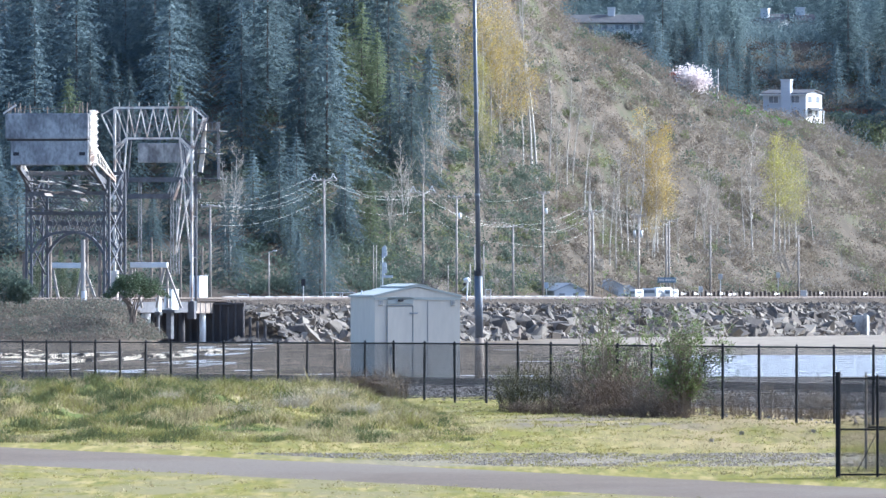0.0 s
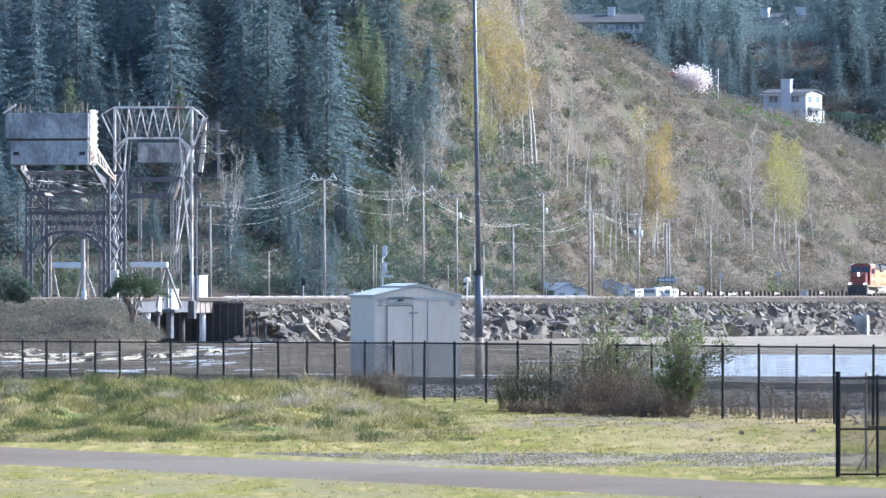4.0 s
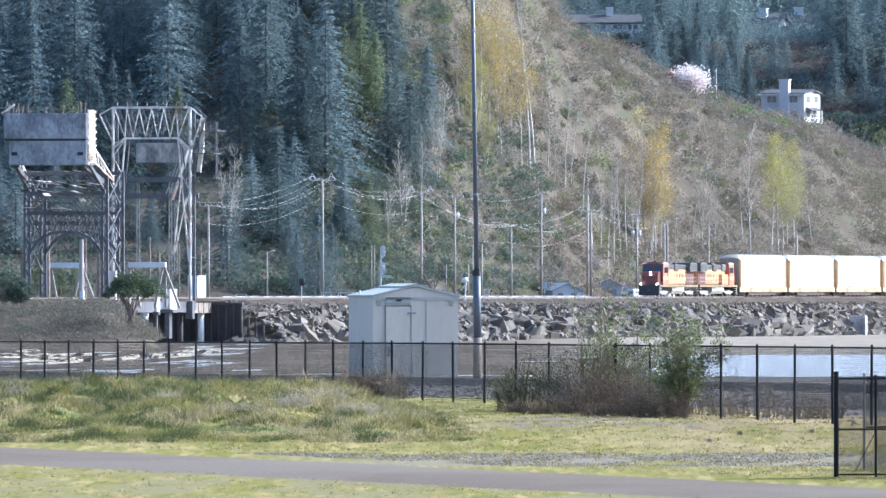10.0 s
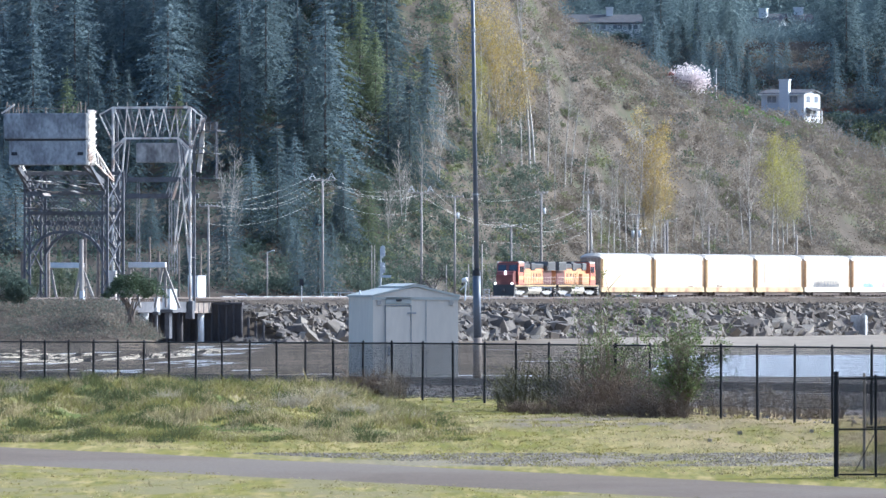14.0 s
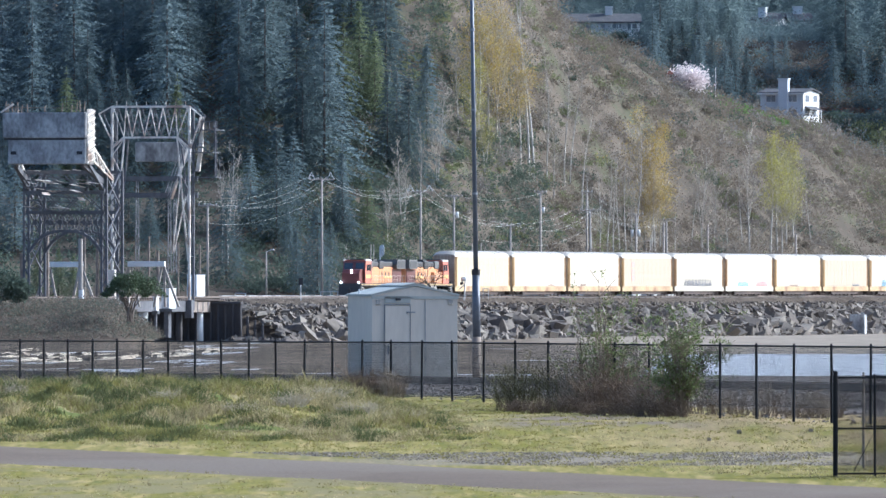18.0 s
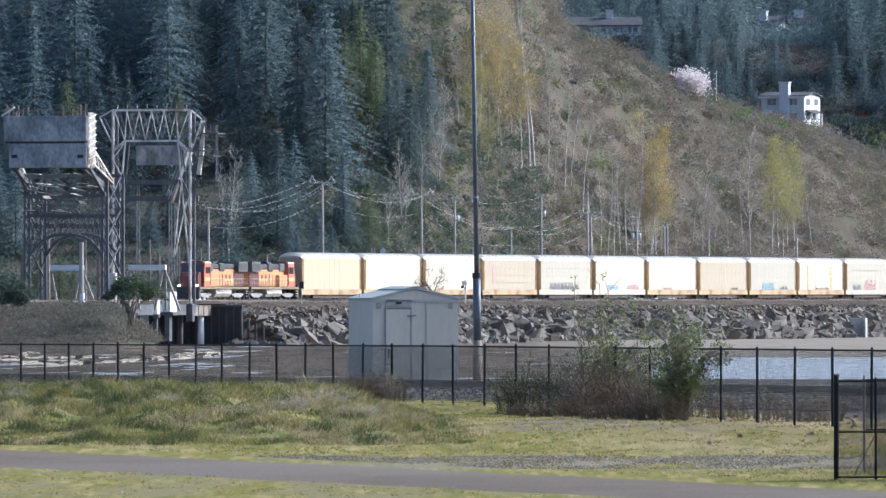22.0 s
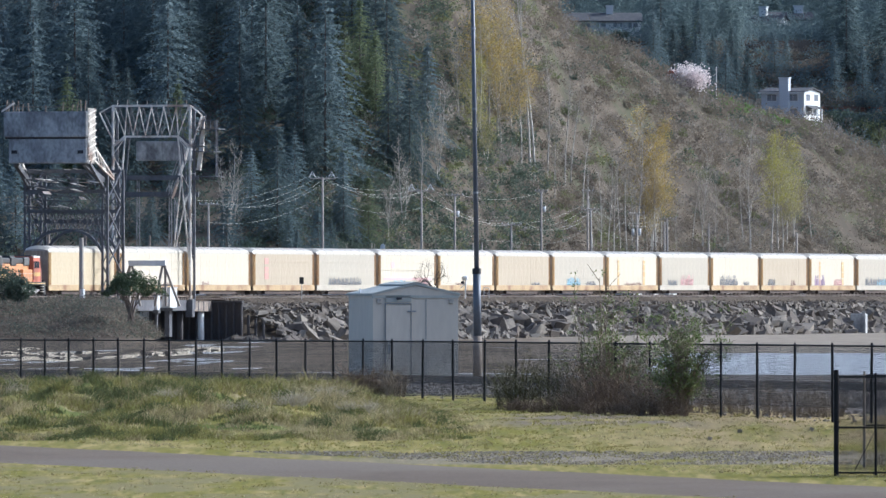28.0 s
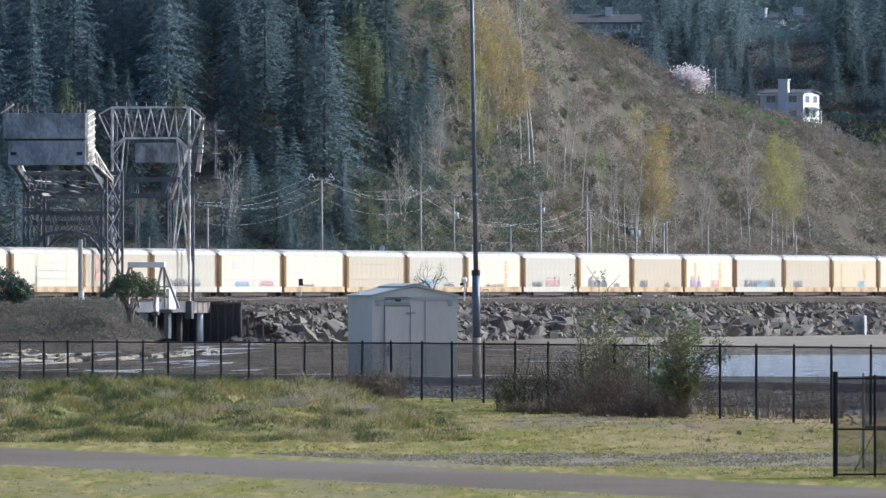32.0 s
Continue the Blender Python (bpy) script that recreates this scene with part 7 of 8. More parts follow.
brush("brown_brush", M["brush_brown"], 9000, 21, lambda b, y, x, r: (b > 560) & (patch(x, y, 19, 1) > -0.25) & ~low_slope(b, y), "brown leafless brush and dead bracken on the bluff", leaf=0.28)
brush("grey_brush", M["brush_grey"], 4500, 22, lambda b, y, x, r: (b > 600) & (patch(x, y, 16, 7) > 0.05), "grey twiggy scrub on the bluff", thin=0.3, tall=1.0, leaf=0.28)
brush("green_brush", M["brush_green"], 3800, 23, lambda b, y, x, r: (b > 560) & ((patch(x, y, 24, 4) > 0.25) | (low_slope(b, y) & (patch(x, y, 10, 2) > -0.1))), "olive green bramble patches on the bluff", leaf=0.28)
brush("understorey", M["brush_dark"], 5200, 24, lambda b, y, x, r: b < 800 - r.uniform(0, 180, len(b)), "dark evergreen understorey below the firs", spread=2.4, leaf=0.5, tall=1.6)


def scrub(name, material, n, seed, zone, label, stalk=2.2, per=9):
    """Leafless saplings and canes: fans of thin upright twigs."""
    rng = np.random.RandomState(seed)
    y = rng.uniform(1800, 2330, n * 4)
    b = rng.uniform(-120, 1720, n * 4)
    x = (b - 787) / 24000 * y
    keep = np.where(zone(b, y, x, rng))[0][:n]
    x, y = x[keep], y[keep]
    z = land(x, y)
    x, y, z = x[z > 5.3], y[z > 5.3], z[z > 5.3]
    m = len(x)
    h = stalk * rng.lognormal(0, 0.4, m)
    up = rng.normal(size=(m, per, 3)) * np.array([0.38, 0.38, 0.1]) + np.array([0, 0, 1.0])
    ln = h[:, None] * rng.uniform(0.5, 1.1, (m, per))
    c = np.stack([x, y, z], -1)[:, None, :] + up * ln[:, :, None] * 0.5 + rng.normal(size=(m, per, 3)) * np.array([0.3, 0.3, 0.1])
    v, q = cards(c.reshape(-1, 3), ln.ravel(), rng, thin=0.05, axis=up.reshape(-1, 3) * 3)
    tagged(new(name, array_mesh(name, v, q, material)), label, "scrub", kind="stuff")


def bush_masses(name, material, n, seed, zone, label, wide=1.8, y0=1800, y1=2330):
    """Rounded, uneven bushes of many small leaves."""
    rng = np.random.RandomState(seed)
    y = rng.uniform(y0, y1, n * 5)
    b = rng.uniform(-120, 1720, n * 5)
    x = (b - 787) / 24000 * y
    keep = np.where(zone(b, y, x, rng))[0][:n]
    x, y = x[keep], y[keep]
    z = land(x, y)
    x, y, z = x[z > 5.3], y[z > 5.3], z[z > 5.3]
    m, per = len(x), 170
    d = rng.normal(size=(m, per, 3))
    d /= np.linalg.norm(d, axis=2, keepdims=True)
    d[:, :, 2] = np.abs(d[:, :, 2])
    r = wide * rng.lognormal(0, 0.35, m)[:, None, None] * (0.55 + 0.45 * rng.uniform(0, 1, (m, per, 1)) ** 0.5)
    r = r * (1 + 0.3 * np.sin(4 * d[:, :, :1] + 3 * d[:, :, 1:2] + np.arange(m)[:, None, None]))
    c = np.stack([x, y, z], -1)[:, None, :] + d * r * np.array([1, 1, 0.85])
    v, q = cards(c.reshape(-1, 3), rng.uniform(0.2, 0.5, m * per), rng, thin=0.5)
    tagged(new(name, array_mesh(name, v, q, material)), label, "bushes", kind="stuff")


scrub("bare_scrub", M["brush_grey"], 2200, 31, lambda b, y, x, r: (b > 560) & (patch(x, y, 17, 3) > 0.0), "grey leafless saplings and canes on the bluff", 1.2)
scrub("cane_scrub", M["brush_brown"], 1800, 32, lambda b, y, x, r: (b > 560) & (patch(x, y, 11, 9) > 0.0), "brown dead canes on the bluff", 1.1)
bush_masses("evergreen_bushes", M["brush_dark"], 620, 33, lambda b, y, x, r: (b > 560) & (patch(x, y, 22, 5) > -0.15) & (r.uniform(0, 1, len(b)) < np.interp(b, [560, 800, 1100, 1600], [1, 0.8, 0.35, 0.25])), "dark evergreen bushes scattered over the bluff")
bush_masses("foot_thicket", M["brush_dark"], 800, 37, lambda b, y, x, r: (b > 600) & (b < 1420) & (patch(x, y, 9, 8) > -0.25), "dark evergreen thicket along the foot of the bluff", 1.5, 1800, 1905)
bush_masses("slope_thicket", M["brush_dark"], 1400, 38, lambda b, y, x, r: (b > 430) & (b < 1150 - 1.1 * (y - 1800)) & (patch(x, y, 12, 3) > -0.6), "dark evergreen thicket on the lower slope", 2.0, 1800, 1985)
bush_masses("grey_thicket", M["brush_grey"], 300, 39, lambda b, y, x, r: (b > 500) & (b < 1050) & (patch(x, y, 8, 6) > -0.2), "grey leafless thicket on the lower slope", 1.6, 1800, 1960)
bush_masses("olive_bushes", M["brush_green"], 1100, 34, lambda b, y, x, r: (b > 600) & ((patch(x, y, 22, 6) > 0.2) | low_slope(b, y)), "olive green bramble bushes on the bluff", 1.3)
bush_masses("brown_bushes", M["brush_brown"], 2600, 35, lambda b, y, x, r: (b > 780) & (patch(x, y, 15, 2) > -0.35) & ~low_slope(b, y), "brown bracken and bramble bushes on the bluff", 2.0)
bush_masses("grey_bushes", M["brush_grey"], 700, 41, lambda b, y, x, r: (b > 800) & (patch(x, y, 13, 9) > 0.1), "grey leafless thickets on the bluff", 1.7)
bush_masses("hilltop_bushes", M["fir_far_hazed"], 1500, 36, lambda b, y, x, r: (b > 900) & ~((b > 1335) & (b < 1480) & (y < 2290)), "dark evergreen undergrowth on the farther hill", 2.4, 2262, 2560)


def shrub_thing(name, label, cat, x, y, z, n, spread, tall, leaf, material, seed, thin=0.6, stems=8, stem_mat="twig"):
    rng = np.random.RandomState(seed)
    t = thing(name, pose(x, y, z), label, cat)
    d = rng.normal(size=(n, 3))
    d /= np.linalg.norm(d, axis=1, keepdims=True)
    r = rng.uniform(0.55, 1.0, n) ** 0.6
    lump = 1 + 0.25 * np.sin(d[:, 0] * 5 + seed) * np.cos(d[:, 1] * 4 + d[:, 2] * 5)
    c = d * (r * lump)[:, None] * np.array([spread, spread, tall * 0.5]) + np.array([0, 0, tall * 0.55])
    v, q = cards(c, rng.uniform(0.6, 1.4, n) * leaf, rng, thin=thin)
    part("crown", array_mesh("crown", v, q, material), None, t)
    g = Geo()
    for k in range(stems):
        a = rng.uniform(0, 6.28)
        e = Vector((math.cos(a) * spread * rng.uniform(0.2, 0.7), math.sin(a) * spread * rng.uniform(0.2, 0.7), tall * rng.uniform(0.5, 0.85)))
        mid = Vector((e.x * 0.3, e.y * 0.3, e.z * 0.5))
        rr = 0.018 * tall
        g.tube((0, 0, -0.3), mid, rr, rr * 0.7, 6, False).tube(mid, e, rr * 0.7, rr * 0.25, 5, False)
    part("branchwork", g, M[stem_mat], t)
    return t


x, y = on_land(1219, 167)
z = float(land(x, y))
ct, ctw, cte = limb_tree(91, 6.5, 0.75, 4, 0.2, 4)
cherry = thing("cherry_tree", pose(x, y, z), "cherry tree in full pale pink blossom on the bluff top", "tree")
k = 4.0 / max(p.z for p in cte)
cherry.scale = (k * 1.15, k * 1.15, k)
part("trunk", ct, M["bark"], cherry)
part("branchwork", ctw, M["bark"], cherry)
rng = np.random.RandomState(92)
e = np.array([p[:] for p in cte])
c = np.repeat(e, 9, 0) + rng.normal(size=(len(e) * 9, 3)) * 0.4
v, q = cards(c, rng.uniform(0.12, 0.28, len(c)), rng, thin=0.7)
part("foliage", array_mesh("foliage", v, q, M["blossom"]), None, cherry, "pale pink blossom")
for k, (b, e, sp, tall) in enumerate(((1035, 62, 1.5, 1.2), (1022, 58, 0.9, 0.9), (1140, 112, 1.0, 1.5), (1190, 148, 1.6, 1.6), (1200, 155, 1.2, 1.0), (1165, 125, 1.0, 1.2))):
    x, y = on_land(b, e)
    shrub_thing("red_shrub", "red-leaved garden shrub on the bluff edge", "shrub", x, y, float(land(x, y)), 220, sp, tall, 0.4, M["red_leaf"], 30 + k)
for k, (b, e) in enumerate(((1248, 178), (1262, 185), (1280, 190), (1298, 196), (1315, 203), (1340, 212), (1362, 222), (1380, 228), (1272, 196), (1310, 212), (1240, 168))):
    x, y = on_land(b, e)
    shrub_thing("ivy_mound", "bright green ivy cover on the bluff edge", "shrub", x, y, float(land(x, y)), 260, 1.9, 1.3, 0.4, M["ivy"], 50 + k)
for k, (b, e, sp, tall, mt) in enumerate(((1372, 212, 1.6, 1.8, "brush_dark"), (1390, 216, 1.5, 1.4, "brush_grey"), (1418, 222, 1.6, 1.3, "brush_dark"), (1475, 215, 2.0, 2.2, "fir"),
                                          (1510, 225, 2.8, 4.5, "fir"), (1545, 240, 2.6, 5.0, "fir"), (1530, 265, 2.4, 4.0, "brush_green"), (1490, 245, 1.8, 2.2, "brush_dark"),
                                          (1565, 280, 2.5, 4.5, "brush_green"), (1485, 222, 2.2, 3.0, "brush_dark"), (1505, 240, 2.6, 3.6, "brush_dark"), (1535, 252, 2.8, 4.0, "brush_dark"), (1562, 262, 2.6, 4.0, "brush_green"), (1550, 225, 2.6, 3.6, "brush_dark"), (1055, 62, 1.5, 1.4, "brush_dark"), (1100, 75, 1.6, 1.5, "brush_dark"))):
    x, y = on_land(b, e)
    tall = min(tall, max(1.2, (e - 203) / 24000 * y)) if b > 1450 else tall
    shrub_thing("garden_shrub", "rounded evergreen garden shrub on the bluff top", "shrub", x, y, float(land(x, y)), 420, sp, tall, 0.42, M[mt], 80 + k)
for k, b in enumerate(np.arange(1452, 1562, 9)):
    x, y = on_land(b, 204, 2255)
    shrub_thing("red_hedge", "clipped red-brown hedge along the garden", "hedge", x, y, float(land(x, y)) - 0.2, 130, 0.7, 1.0, 0.35, M["hedge_leaf"], 120 + k, stems=3)


def shore_pine():
    """Flat-topped pine with crooked bare stems on the point before the bridge."""
    p = sight(236, 562, 1476)
    t = thing("shore_pine", pose(p.x, p.y, p.z), "low flat-topped dark pine with crooked bare stems", "tree")
    rng = np.random.RandomState(9)
    g = Geo()
    tips = []
    for k in range(9):
        a = rng.uniform(0, 6.28)
        e = Vector((math.cos(a) * rng.uniform(0.6, 2.8), math.sin(a) * rng.uniform(0.5, 1.5), rng.uniform(2.6, 3.4)))
        m1 = Vector((e.x * 0.25, e.y * 0.25, 1.2)) + Vector(rng.normal(size=3)) * 0.15
        g.tube((rng.normal() * 0.2, 0, -0.6), m1, 0.1, 0.08, 6, False).tube(m1, e, 0.085, 0.04, 5, False)
        tips.append(e)
    part("branchwork", g, M["pine_bark"], t, smooth=True)
    n = 9000
    a, r = rng.uniform(0, 6.28, n), np.sqrt(rng.uniform(0, 1, n))
    lump = 1 + 0.15 * np.sin(3 * a + 1) + 0.1 * np.sin(7 * a)
    x, y = np.cos(a) * r * 3.3 * lump, np.sin(a) * r * 2.4 * lump
    z = 2.75 + (1 - r ** 2.4) * 2.1 * rng.uniform(0.15, 1, n) + 0.2 * np.sin(x * 3) + 0.15 * np.sin(x * 7 + y * 3) - 0.35 * (r > 0.8)
    v, q = cards(np.stack([x, y, z], -1), rng.uniform(0.14, 0.3, n), rng, flat=0.3, thin=0.4)
    part("crown", array_mesh("crown", v, q, M["pine"]), None, t)


M["pine_bark"] = mat("pine_bark", (0.24, 0.2, 0.16), (0.15, 0.12, 0.1), 0.9, 1, 8, 0.3, spec=0.1)
M["pine"] = mat("pine_needles", (0.115, 0.145, 0.08), (0.085, 0.11, 0.065), 0.9, 0.5, 4, island=0.4, translucent=0.25, spec=0.05)
shore_pine()
for k, (b, e, sp, tall) in enumerate(((8, 530, 2.2, 3.6), (36, 532, 1.6, 2.6), (-25, 528, 2.4, 3.8))):
    p = sight(b, e, 1490)
    shrub_thing("evergreen_shrub", "dense dark green shrub above the shore brambles", "shrub", p.x, p.y, p.z - 0.4, 1500, sp, tall, 0.3, M["brush_dark"], 140 + k, stems=5)


def point_brush():
    rng = np.random.RandomState(40)
    n = 5200
    y, b = rng.uniform(1436, 1620, n), rng.uniform(-60, 345, n)
    x = (b - 787) / 24000 * y
    z = land(x, y)
    ok = z > 0.3
    x, y, z = x[ok], y[ok], z[ok]
    for name, mt, sl, label in (("bramble_brown", "bramble", slice(0, None, 2), "brown leafless bramble thicket on the shore"),
                                ("bramble_dark", "brush_dark", slice(0, None, 4), "dark evergreen bramble on the shore"),
                                ("bramble_grey", "brush_brown", slice(1, None, 5), "grey dead bramble thicket on the shore")):
        xx, yy, zz = x[sl], y[sl], z[sl]
        off = rng.normal(size=(len(xx), 40, 3)) * np.array([0.6, 1.4, 0.5])
        off[:, :, 2] = np.abs(off[:, :, 2])
        c = (np.stack([xx, yy, zz], -1)[:, None, :] + off).reshape(-1, 3)
        v, q = cards(c, rng.uniform(0.15, 0.4, len(c)), rng, thin=0.25)
        tagged(new(name, array_mesh(name, v, q, M[mt])), label, "bramble", kind="stuff")


point_brush()
p, z = pole_spot(772, 4.0, 520)
a, c, ends = limb_tree(83, 5.0, 0.85, 6, 0.2, 1)
tree = thing("bare_shrub_tree", pose(p.x, p.y, 4.5), "small leafless tree with crooked twigs beside the railway", "tree")
k = 5.6 / max(p.z for p in ends)
wide = 5.2 / (max(p.x for p in ends) - min(p.x for p in ends))
tree.scale = (wide, wide, k)
part("trunk", a, M["bark"], tree)
part("branchwork", c, M["bark"], tree)

# ---- near plants ----
# mound greens: the darker tones stand in for shade in its hollows
M["grass_green"] = mat("grass_green", (0.315, 0.28, 0.088), (0.135, 0.135, 0.046), 0.7, 1.5, 6, stretch=(1, 0.4, 1), island=0.4, translucent=0.35, spec=0.1)
M["grass_shadow"] = mat("grass_shadow", (0.125, 0.135, 0.048), (0.085, 0.098, 0.038), 0.7, 1.5, 6, stretch=(1, 0.4, 1), island=0.3, translucent=0.3, spec=0.1)
M["grass_straw"] = mat("grass_straw", (0.45, 0.375, 0.2), (0.3, 0.25, 0.125), 0.8, 1.3, 6, stretch=(1, 0.4, 1), island=0.3, translucent=0.3, spec=0.1)
M["grass_turf"] = mat("grass_turf", (0.205, 0.188, 0.05), (0.268, 0.223, 0.08), 0.8, 0.8, 6, island=0.25, translucent=0.4, spec=0.05)
M["gravel"] = mat("gravel", (0.31, 0.265, 0.2), (0.21, 0.18, 0.14), 0.95, 3, 20, island=0.3, spec=0.05)
M["leaf_near"] = mat("leaf_near", (0.2, 0.225, 0.09), (0.13, 0.16, 0.065), 0.55, 1, 8, island=0.4, translucent=0.4, spec=0.1)
M["stem_near"] = mat("stem_near", (0.29, 0.235, 0.17), (0.19, 0.155, 0.115), 0.9, 2, 20, spec=0.1)
M["broom"] = mat("broom", (0.145, 0.13, 0.065), (0.1, 0.09, 0.048), 0.8, 1, 8, island=0.35, translucent=0.15, spec=0.1)
M["dead_stalk"] = mat("dead_stalk", (0.25, 0.182, 0.122), (0.165, 0.122, 0.086), 0.9, 1, 8, island=0.3, translucent=0.3, spec=0.1)

M["pale_stalk"] = mat("pale_stalk", (0.5, 0.44, 0.32), (0.4, 0.34, 0.24), 0.8, 1, 8, spec=0.1)


def blades(x, y, h, rng, width=0.012, lean=0.6):
    """Upright bent grass blades: three-cornered, leaning at random."""
    n = len(x)
    z = land(x, y) - 0.01
    a = rng.uniform(0, 6.283, n)
    w = width * rng.uniform(0.6, 1.4, n)
    dx, dy = rng.normal(size=n) * lean * h, rng.normal(size=n) * lean * h
    base = np.stack([x, y, z], -1)
    side = np.stack([np.cos(a) * w, np.sin(a) * w, np.zeros(n)], -1)
    tip = base + np.stack([dx, dy, h], -1)
    mid = base + np.stack([dx * 0.3, dy * 0.3, h * 0.6], -1)
    v = np.stack([base - side, base + side, mid + side * 0.7, tip, mid - side * 0.7], 1).reshape(-1, 3)
    i = np.arange(n)[:, None] * 5
    tri = np.concatenate([i + np.array([0, 1, 2]), i + np.array([0, 2, 4]), i + np.array([4, 2, 3])])
    return v, tri


def meadow():
    """Tufts on the mound: bunches of arching blades, green or dry, with bare hollows between."""
    rng = np.random.RandomState(60)
    n = 22000
    y = rng.uniform(255, 300, n)
    x = (rng.uniform(-30, 1100, n) - 787) / 24000 * y
    hump = smooth(255, 266, y) * smooth(314, 284, y) * smooth(1.0, -1.4, x + 0.06 * (y - 270))
    clump = lumps(x, y * 0.5, 1.3, 2) + 0.5 * lumps(x, y * 0.5, 0.5, 8)
    ok = (hump > 0.12) & (rng.uniform(-0.9, 1.1, n) < clump + 0.35)
    x, y, hump, clump = x[ok], y[ok], hump[ok], clump[ok]
    # darker tufts placed as the mound's shadowed patches
    shadow_tufts = (lumps(x + 0.1 * y, y * 0.35, 0.6, 5) + 0.4 * smooth(-3, -8, x) + rng.uniform(-0.4, 0.4, len(x))) > 0.45
    dry = ~shadow_tufts & ((lumps(x, y * 0.6, 2.1, 11) + rng.uniform(-0.6, 0.6, len(x)) + 0.35 * smooth(-5, 0, x)) > 0.0)
    for name, mt, sel, label, per in (("lush_grass", "grass_shadow", shadow_tufts, "darker grass tufts that stand in for shadow on the mound", 24), ("grass", "grass_green", ~dry & ~shadow_tufts, "tufted green spring grass on the mound", 22),
                                      ("dry_grass", "grass_straw", dry, "pale dry grass stalks among the green", 16)):
        m = int(sel.sum())
        size = np.repeat((0.05 + 0.11 * np.clip(clump[sel] + 0.5, 0, 1.4)) * (0.5 + 0.6 * hump[sel]) * rng.lognormal(0, 0.25, m), per)
        xx = np.repeat(x[sel], per) + rng.normal(size=m * per) * 0.09
        yy = np.repeat(y[sel], per) + rng.normal(size=m * per) * 0.09
        v, t = blades(xx, yy, size * rng.uniform(0.5, 1.3, m * per), rng, 0.008, 0.75)
        tagged(new(name, array_mesh(name, v, t, M[mt])), label, "grass", kind="stuff")
    # turf over the level lawn: short close tufts, greener or drier by patches
    m = 26000
    y = rng.uniform(236, 300, m)
    x = (rng.uniform(-30, 1600, m) - 787) / 24000 * y
    ok = (y + 1.28 * x > 247) & (y < 296 - 3.2 * x) & (rng.uniform(-0.8, 0.9, m) < lumps(x, y * 0.25, 0.5, 6) + 0.3)
    straw = lumps(x, y * 0.3, 1.6, 13) + rng.uniform(-0.7, 0.7, m) + 0.5 * smooth(1, 7, x) > 0.15
    for name, mt, sel, per, tall, label in (("turf", "grass_turf", ok & ~straw, 7, 0.036, "short yellow-green turf"),
                                            ("dry_turf", "grass_straw", ok & straw, 6, 0.034, "short straw-coloured dry turf")):
        k = int(sel.sum())
        xx, yy = np.repeat(x[sel], per) + rng.normal(size=k * per) * 0.05, np.repeat(y[sel], per) + rng.normal(size=k * per) * 0.1
        v, t = blades(xx, yy, np.repeat(rng.lognormal(0, 0.4, k), per) * tall * rng.uniform(0.5, 1.2, k * per), rng, 0.009, 1.0)
        tagged(new(name, array_mesh(name, v, t, M[mt])), label, "grass", kind="stuff")
    # sparse short lawn on the near side of the path
    m = 9000
    y = rng.uniform(214, 252, m)
    x = (rng.uniform(-30, 1600, m) - 787) / 24000 * y
    ok = (y + 1.28 * x < 236.5) & (rng.uniform(-0.8, 0.9, m) < lumps(x, y * 0.25, 0.6, 4) + 0.1)
    straw = rng.uniform(0, 1, m) < 0.45
    for name, mt, sel, label in (("lawn", "grass_turf", ok & ~straw, "short mown lawn beside the path"), ("dry_lawn", "grass_straw", ok & straw, "dry straw in the mown lawn beside the path")):
        k = int(sel.sum())
        xx, yy = np.repeat(x[sel], 6) + rng.normal(size=k * 6) * 0.05, np.repeat(y[sel], 6) + rng.normal(size=k * 6) * 0.1
        v, t = blades(xx, yy, np.repeat(rng.lognormal(0, 0.4, k), 6) * 0.026 * rng.uniform(0.5, 1.2, k * 6), rng, 0.009, 1.1)
        tagged(new(name, array_mesh(name, v, t, M[mt])), label, "grass", kind="stuff")


meadow()


def gravel_bits():
    rng = np.random.RandomState(61)
    n = 16000
    x = rng.uniform(-4, 9, n)
    y = rng.uniform(245.2, 251.8, n)
    ok = (y + 1.28 * x > 246.8) & (lumps(x, y * 0.5, 1.4, 3) > rng.uniform(-0.5, 0.35, n))
    x, y = x[ok], y[ok]
    pos = np.stack([x, y, land(x, y)], -1)
    v, f = strew(ROCKS, pos, rng.uniform(0.015, 0.045, len(x)), rotations(rng, len(x)), 2)
    tagged(new("gravel", array_mesh("gravel", v, f, M["gravel"])), "loose grey gravel beside the path", "gravel", kind="stuff")
    # ballast beyond the fence
    k = rng.uniform(0, 1, 5000)
    u = rng.uniform(0, 30, 5000)
    p = np.array(F0)[None] + np.array(FSTEP)[None] * u[:, None] + np.array([[1.0, 3.2, 0]]) * (0.3 + 6.5 * k[:, None])
    pos = np.stack([p[:, 0], p[:, 1], land(p[:, 0], p[:, 1])], -1)
    v, f = strew(ROCKS, pos, rng.uniform(0.03, 0.1, 5000), rotations(rng, 5000), 3)
    tagged(new("track_gravel", array_mesh("track_gravel", v, f, M["rubble"])), "coarse grey stones behind the fence", "gravel", kind="stuff")


gravel_bits()


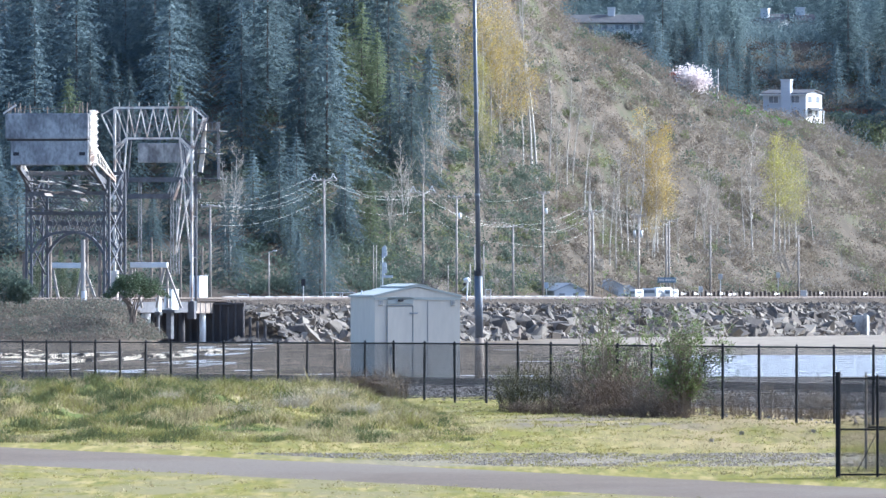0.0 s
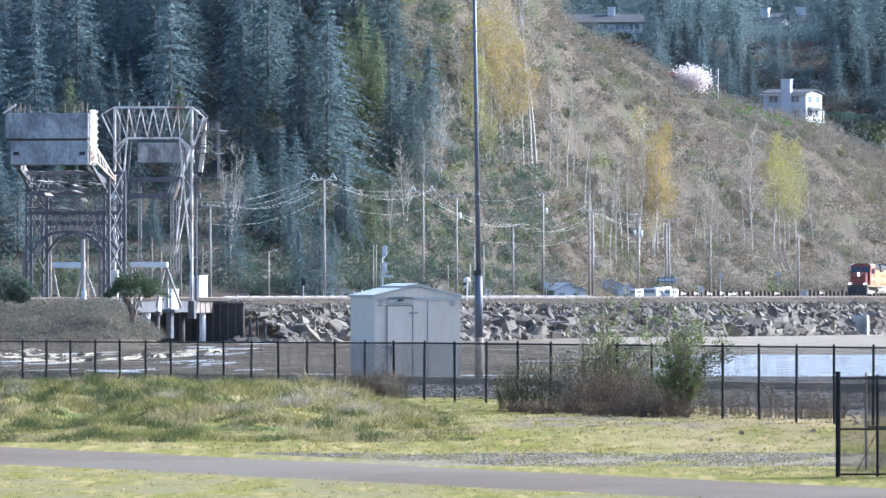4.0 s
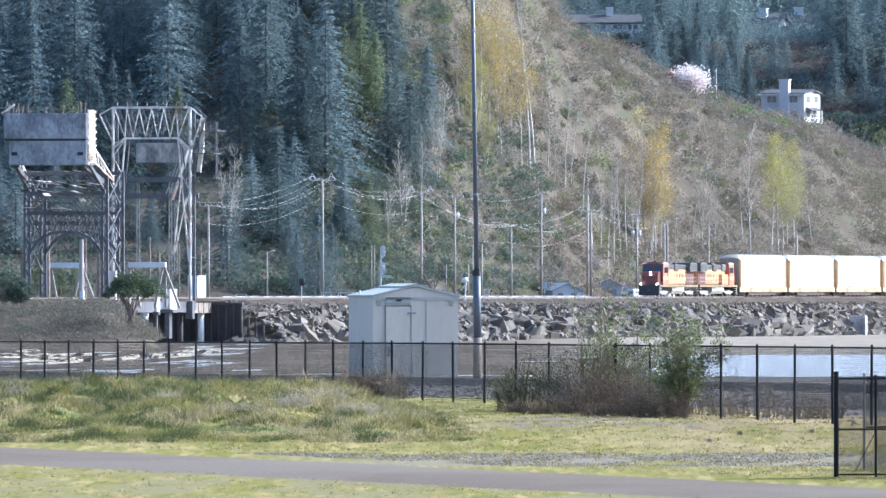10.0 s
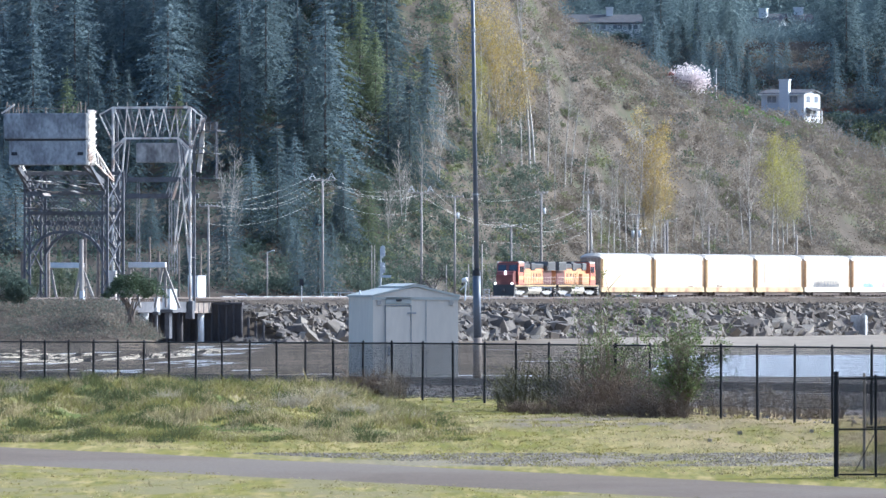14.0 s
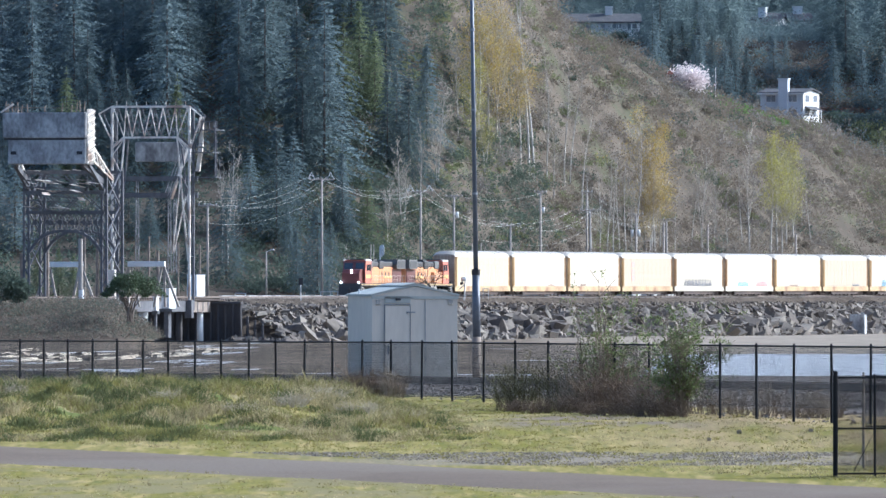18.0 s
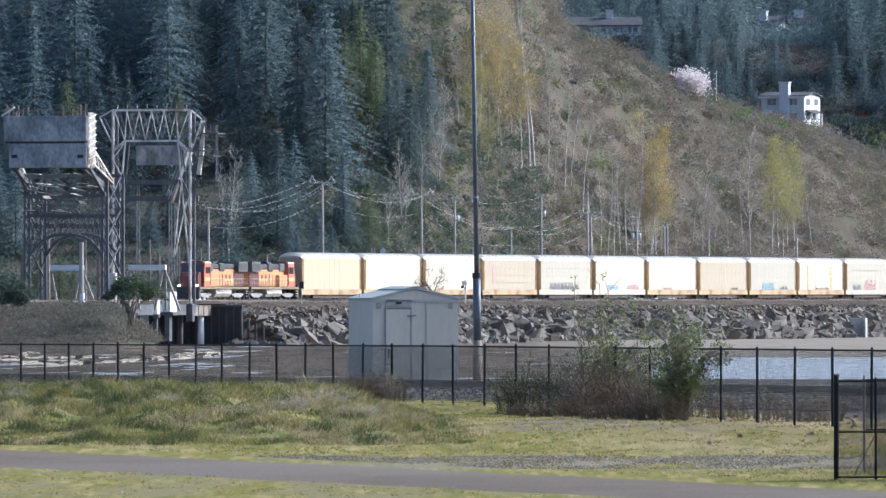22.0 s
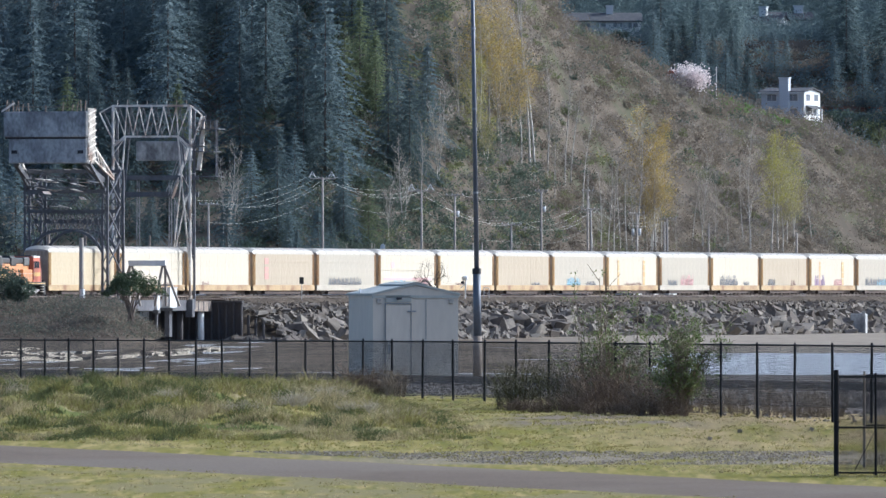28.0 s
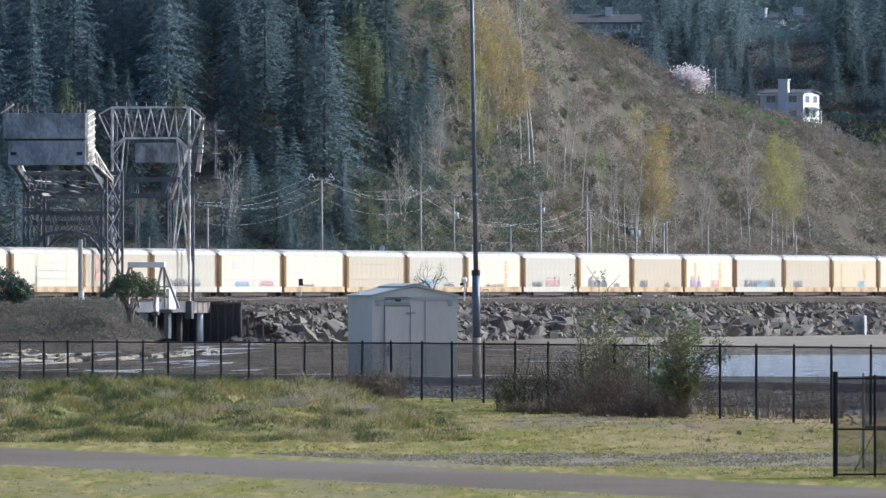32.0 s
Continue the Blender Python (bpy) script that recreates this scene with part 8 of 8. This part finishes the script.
def near_bush(name, label, b, d, wide, tall, seed, stems, leaves, leaf, leaf_mat, stem_mat="stem_near", upright=0.5, twigs=10, deep=0.6, low=0.15, root=0.7):
    """A shrub of arching stems with side twigs; leaves sit on the twigs."""
    rng = np.random.RandomState(seed)
    x, y = (b - 787) / 24000 * d, d
    t = thing(name, pose(x, y, float(land(x, y))), label, "shrub", "shrubs along the fence")
    g, ends = Geo(), []
    for s in range(stems):
        bx, by = rng.uniform(-wide / 2, wide / 2) * root, rng.uniform(-deep, deep)
        h = tall * rng.uniform(0.45, 1.0) * (1 - 0.35 * abs(bx) / (wide / 2))
        lx = rng.normal() * 0.45 * (1 - upright) * h + bx * 0.45 + rng.uniform(-0.35, 0.35) * wide * (0.7 - root)
        ly = rng.normal() * 0.2 * h
        p0, p1 = Vector((bx, by, -0.05)), Vector((bx + lx * 0.35, by + ly * 0.4, h * 0.55))
        p2 = Vector((bx + lx, by + ly, h))
        r = (0.011 + 0.002 * tall) * rng.uniform(0.6, 1.3)
        g.tube(p0, p1, r, r * 0.75, 4, False).tube(p1, p2, r * 0.75, r * 0.3, 3, False)
        for k in range(twigs):
            q = (p0.lerp(p1, rng.uniform(low, 1)) if k % 2 == 0 else p1.lerp(p2, rng.uniform(0, 1)))
            e = q + Vector((rng.normal() * 0.2, rng.normal() * 0.2, rng.uniform(0.0, 0.3))) * (0.5 + 0.4 * tall)
            g.tube(q, e, r * 0.4, r * 0.15, 3, False)
            ends += [q.lerp(e, f) for f in (0.5, 0.75, 1.0)]
    part("branchwork", g, M[stem_mat], t)
    if leaves:
        e = np.array([p[:] for p in ends])
        leaves = int(leaves * 1.7)
        e = e[rng.permutation(len(e))[:len(e) // 2]]
        c = e[rng.randint(0, len(e), leaves)] + rng.normal(size=(leaves, 3)) * 0.04
        c[:, 2] = np.maximum(c[:, 2], 0.03)
        v, q = cards(c, rng.uniform(0.6, 1.4, leaves) * leaf * 0.78, rng, thin=0.5)
        part("foliage", array_mesh("foliage", v, q, M[leaf_mat]), None, t)


for b, d, wide, tall, seed, stems in ((905, 284, 0.7, 0.9, 1, 14), (932, 283, 0.9, 1.35, 2, 20), (965, 284, 0.8, 1.0, 12, 16), (1000, 282.5, 0.9, 1.2, 13, 18)):
    near_bush("broom_shrub", "olive broom shrub with wiry green stems by the fence", b, d, wide, tall, seed, stems, 420, 0.05, "broom", "broom", 0.55, 13)
for b, d, wide, tall, seed, stems, mt in ((1028, 282, 1.0, 1.0, 3, 26, "stem_near"), (1072, 280.5, 1.2, 1.25, 4, 34, "dead_stalk"), (1118, 279.5, 1.3, 1.2, 5, 34, "dead_stalk"),
                                          (1160, 278, 1.0, 0.95, 14, 24, "stem_near"), (1190, 276.5, 0.8, 0.8, 15, 20, "dead_stalk")):
    near_bush("bramble", "tangled brown leafless bramble at the fence", b, d, wide, tall, seed, stems, 420, 0.05, "dead_stalk", mt, 0.25, 13)
near_bush("tall_shrub", "tall sparse shrub with pale stems and new leaves", 1062, 283, 0.9, 3.1, 6, 17, 800, 0.08, "leaf_near", "stem_near", 0.8, 9, low=0.6)
near_bush("tall_shrub", "tall sparse shrub with pale stems and new leaves", 1090, 282.5, 0.8, 2.8, 16, 12, 700, 0.08, "leaf_near", "stem_near", 0.75, 9, low=0.6)
near_bush("tall_shrub", "tall sparse shrub with pale stems and new leaves", 1128, 282, 0.8, 2.4, 7, 11, 800, 0.08, "leaf_near", "stem_near", 0.7, 9, low=0.6)
near_bush("leafy_shrub", "dense leafy green shrub grown through the fence", 1212, 276, 1.2, 2.45, 8, 30, 3600, 0.075, "leaf_near", "stem_near", 0.45, 15, deep=0.12, low=0.45, root=0.12)
near_bush("leafy_shrub", "dense leafy green shrub grown through the fence", 1180, 277.5, 0.7, 1.9, 9, 11, 700, 0.075, "leaf_near", "stem_near", 0.5, 11, low=0.5, root=0.3)
near_bush("dead_weeds", "dark red-brown dead weed clump in front of the hut", 660, 302, 1.3, 0.72, 10, 130, 600, 0.04, "dead_stalk", "dead_stalk", 0.1, 6)
near_bush("dead_weeds", "dark red-brown dead weeds in front of the hut", 700, 301, 0.7, 0.8, 11, 30, 200, 0.04, "dead_stalk", "stem_near", 0.5, 8)
for k, b in enumerate((1285, 1320, 1365, 1395, 1425, 1455, 1475, 1245)):
    near_bush("dry_weeds", "grey-brown dry weeds behind the fence", b, 278 - 0.03 * (b - 1285), 0.7, 0.55 + 0.15 * (k % 3), 20 + k, 22, 120, 0.04, "dead_stalk" if k % 2 else "broom", "stem_near", 0.3, 9)
near_bush("dry_weeds", "grey-brown dry weeds at the mound's end", 20, 300, 0.8, 0.35, 40, 60, 250, 0.04, "grass_straw", "stem_near", 0.2, 6)
for k, (b, d, w, h) in enumerate(((430, 266, 0.7, 0.2), (300, 270, 0.5, 0.18), (520, 268, 0.8, 0.22), (585, 272, 0.8, 0.25), (640, 268, 0.9, 0.22), (720, 266, 0.7, 0.2), (15, 276, 0.9, 0.3))):
    near_bush("dry_weeds", "pale fallen dead stalks in the mound's grass", b, d, w, h, 60 + k, 40, 0, 0.04, "grass_straw", "pale_stalk", 0.1, 5)
for k, b in enumerate(range(915, 1240, 47)):
    near_bush("dry_weeds", "low brown dead weeds at the foot of the shrubs", b, 281.5 - 0.02 * (b - 905) - 0.6 * (k % 2), 0.6, 0.2 + 0.1 * (k % 3), 90 + k, 40, 160, 0.045, "dead_stalk", "dead_stalk", 0.15, 6)
for k, (b, d) in enumerate(((1312, 262), (1440, 262), (1260, 258))):
    x = (b - 787) / 24000 * d
    v, f = ROCKS[k]
    tagged(new("field_stone", array_mesh("field_stone", v * 0.1, f, M["gravel"])), "small pale stone lying in the grass", "stone").matrix_basis = pose(x, d, float(land(x, d)) + 0.03)


motions()
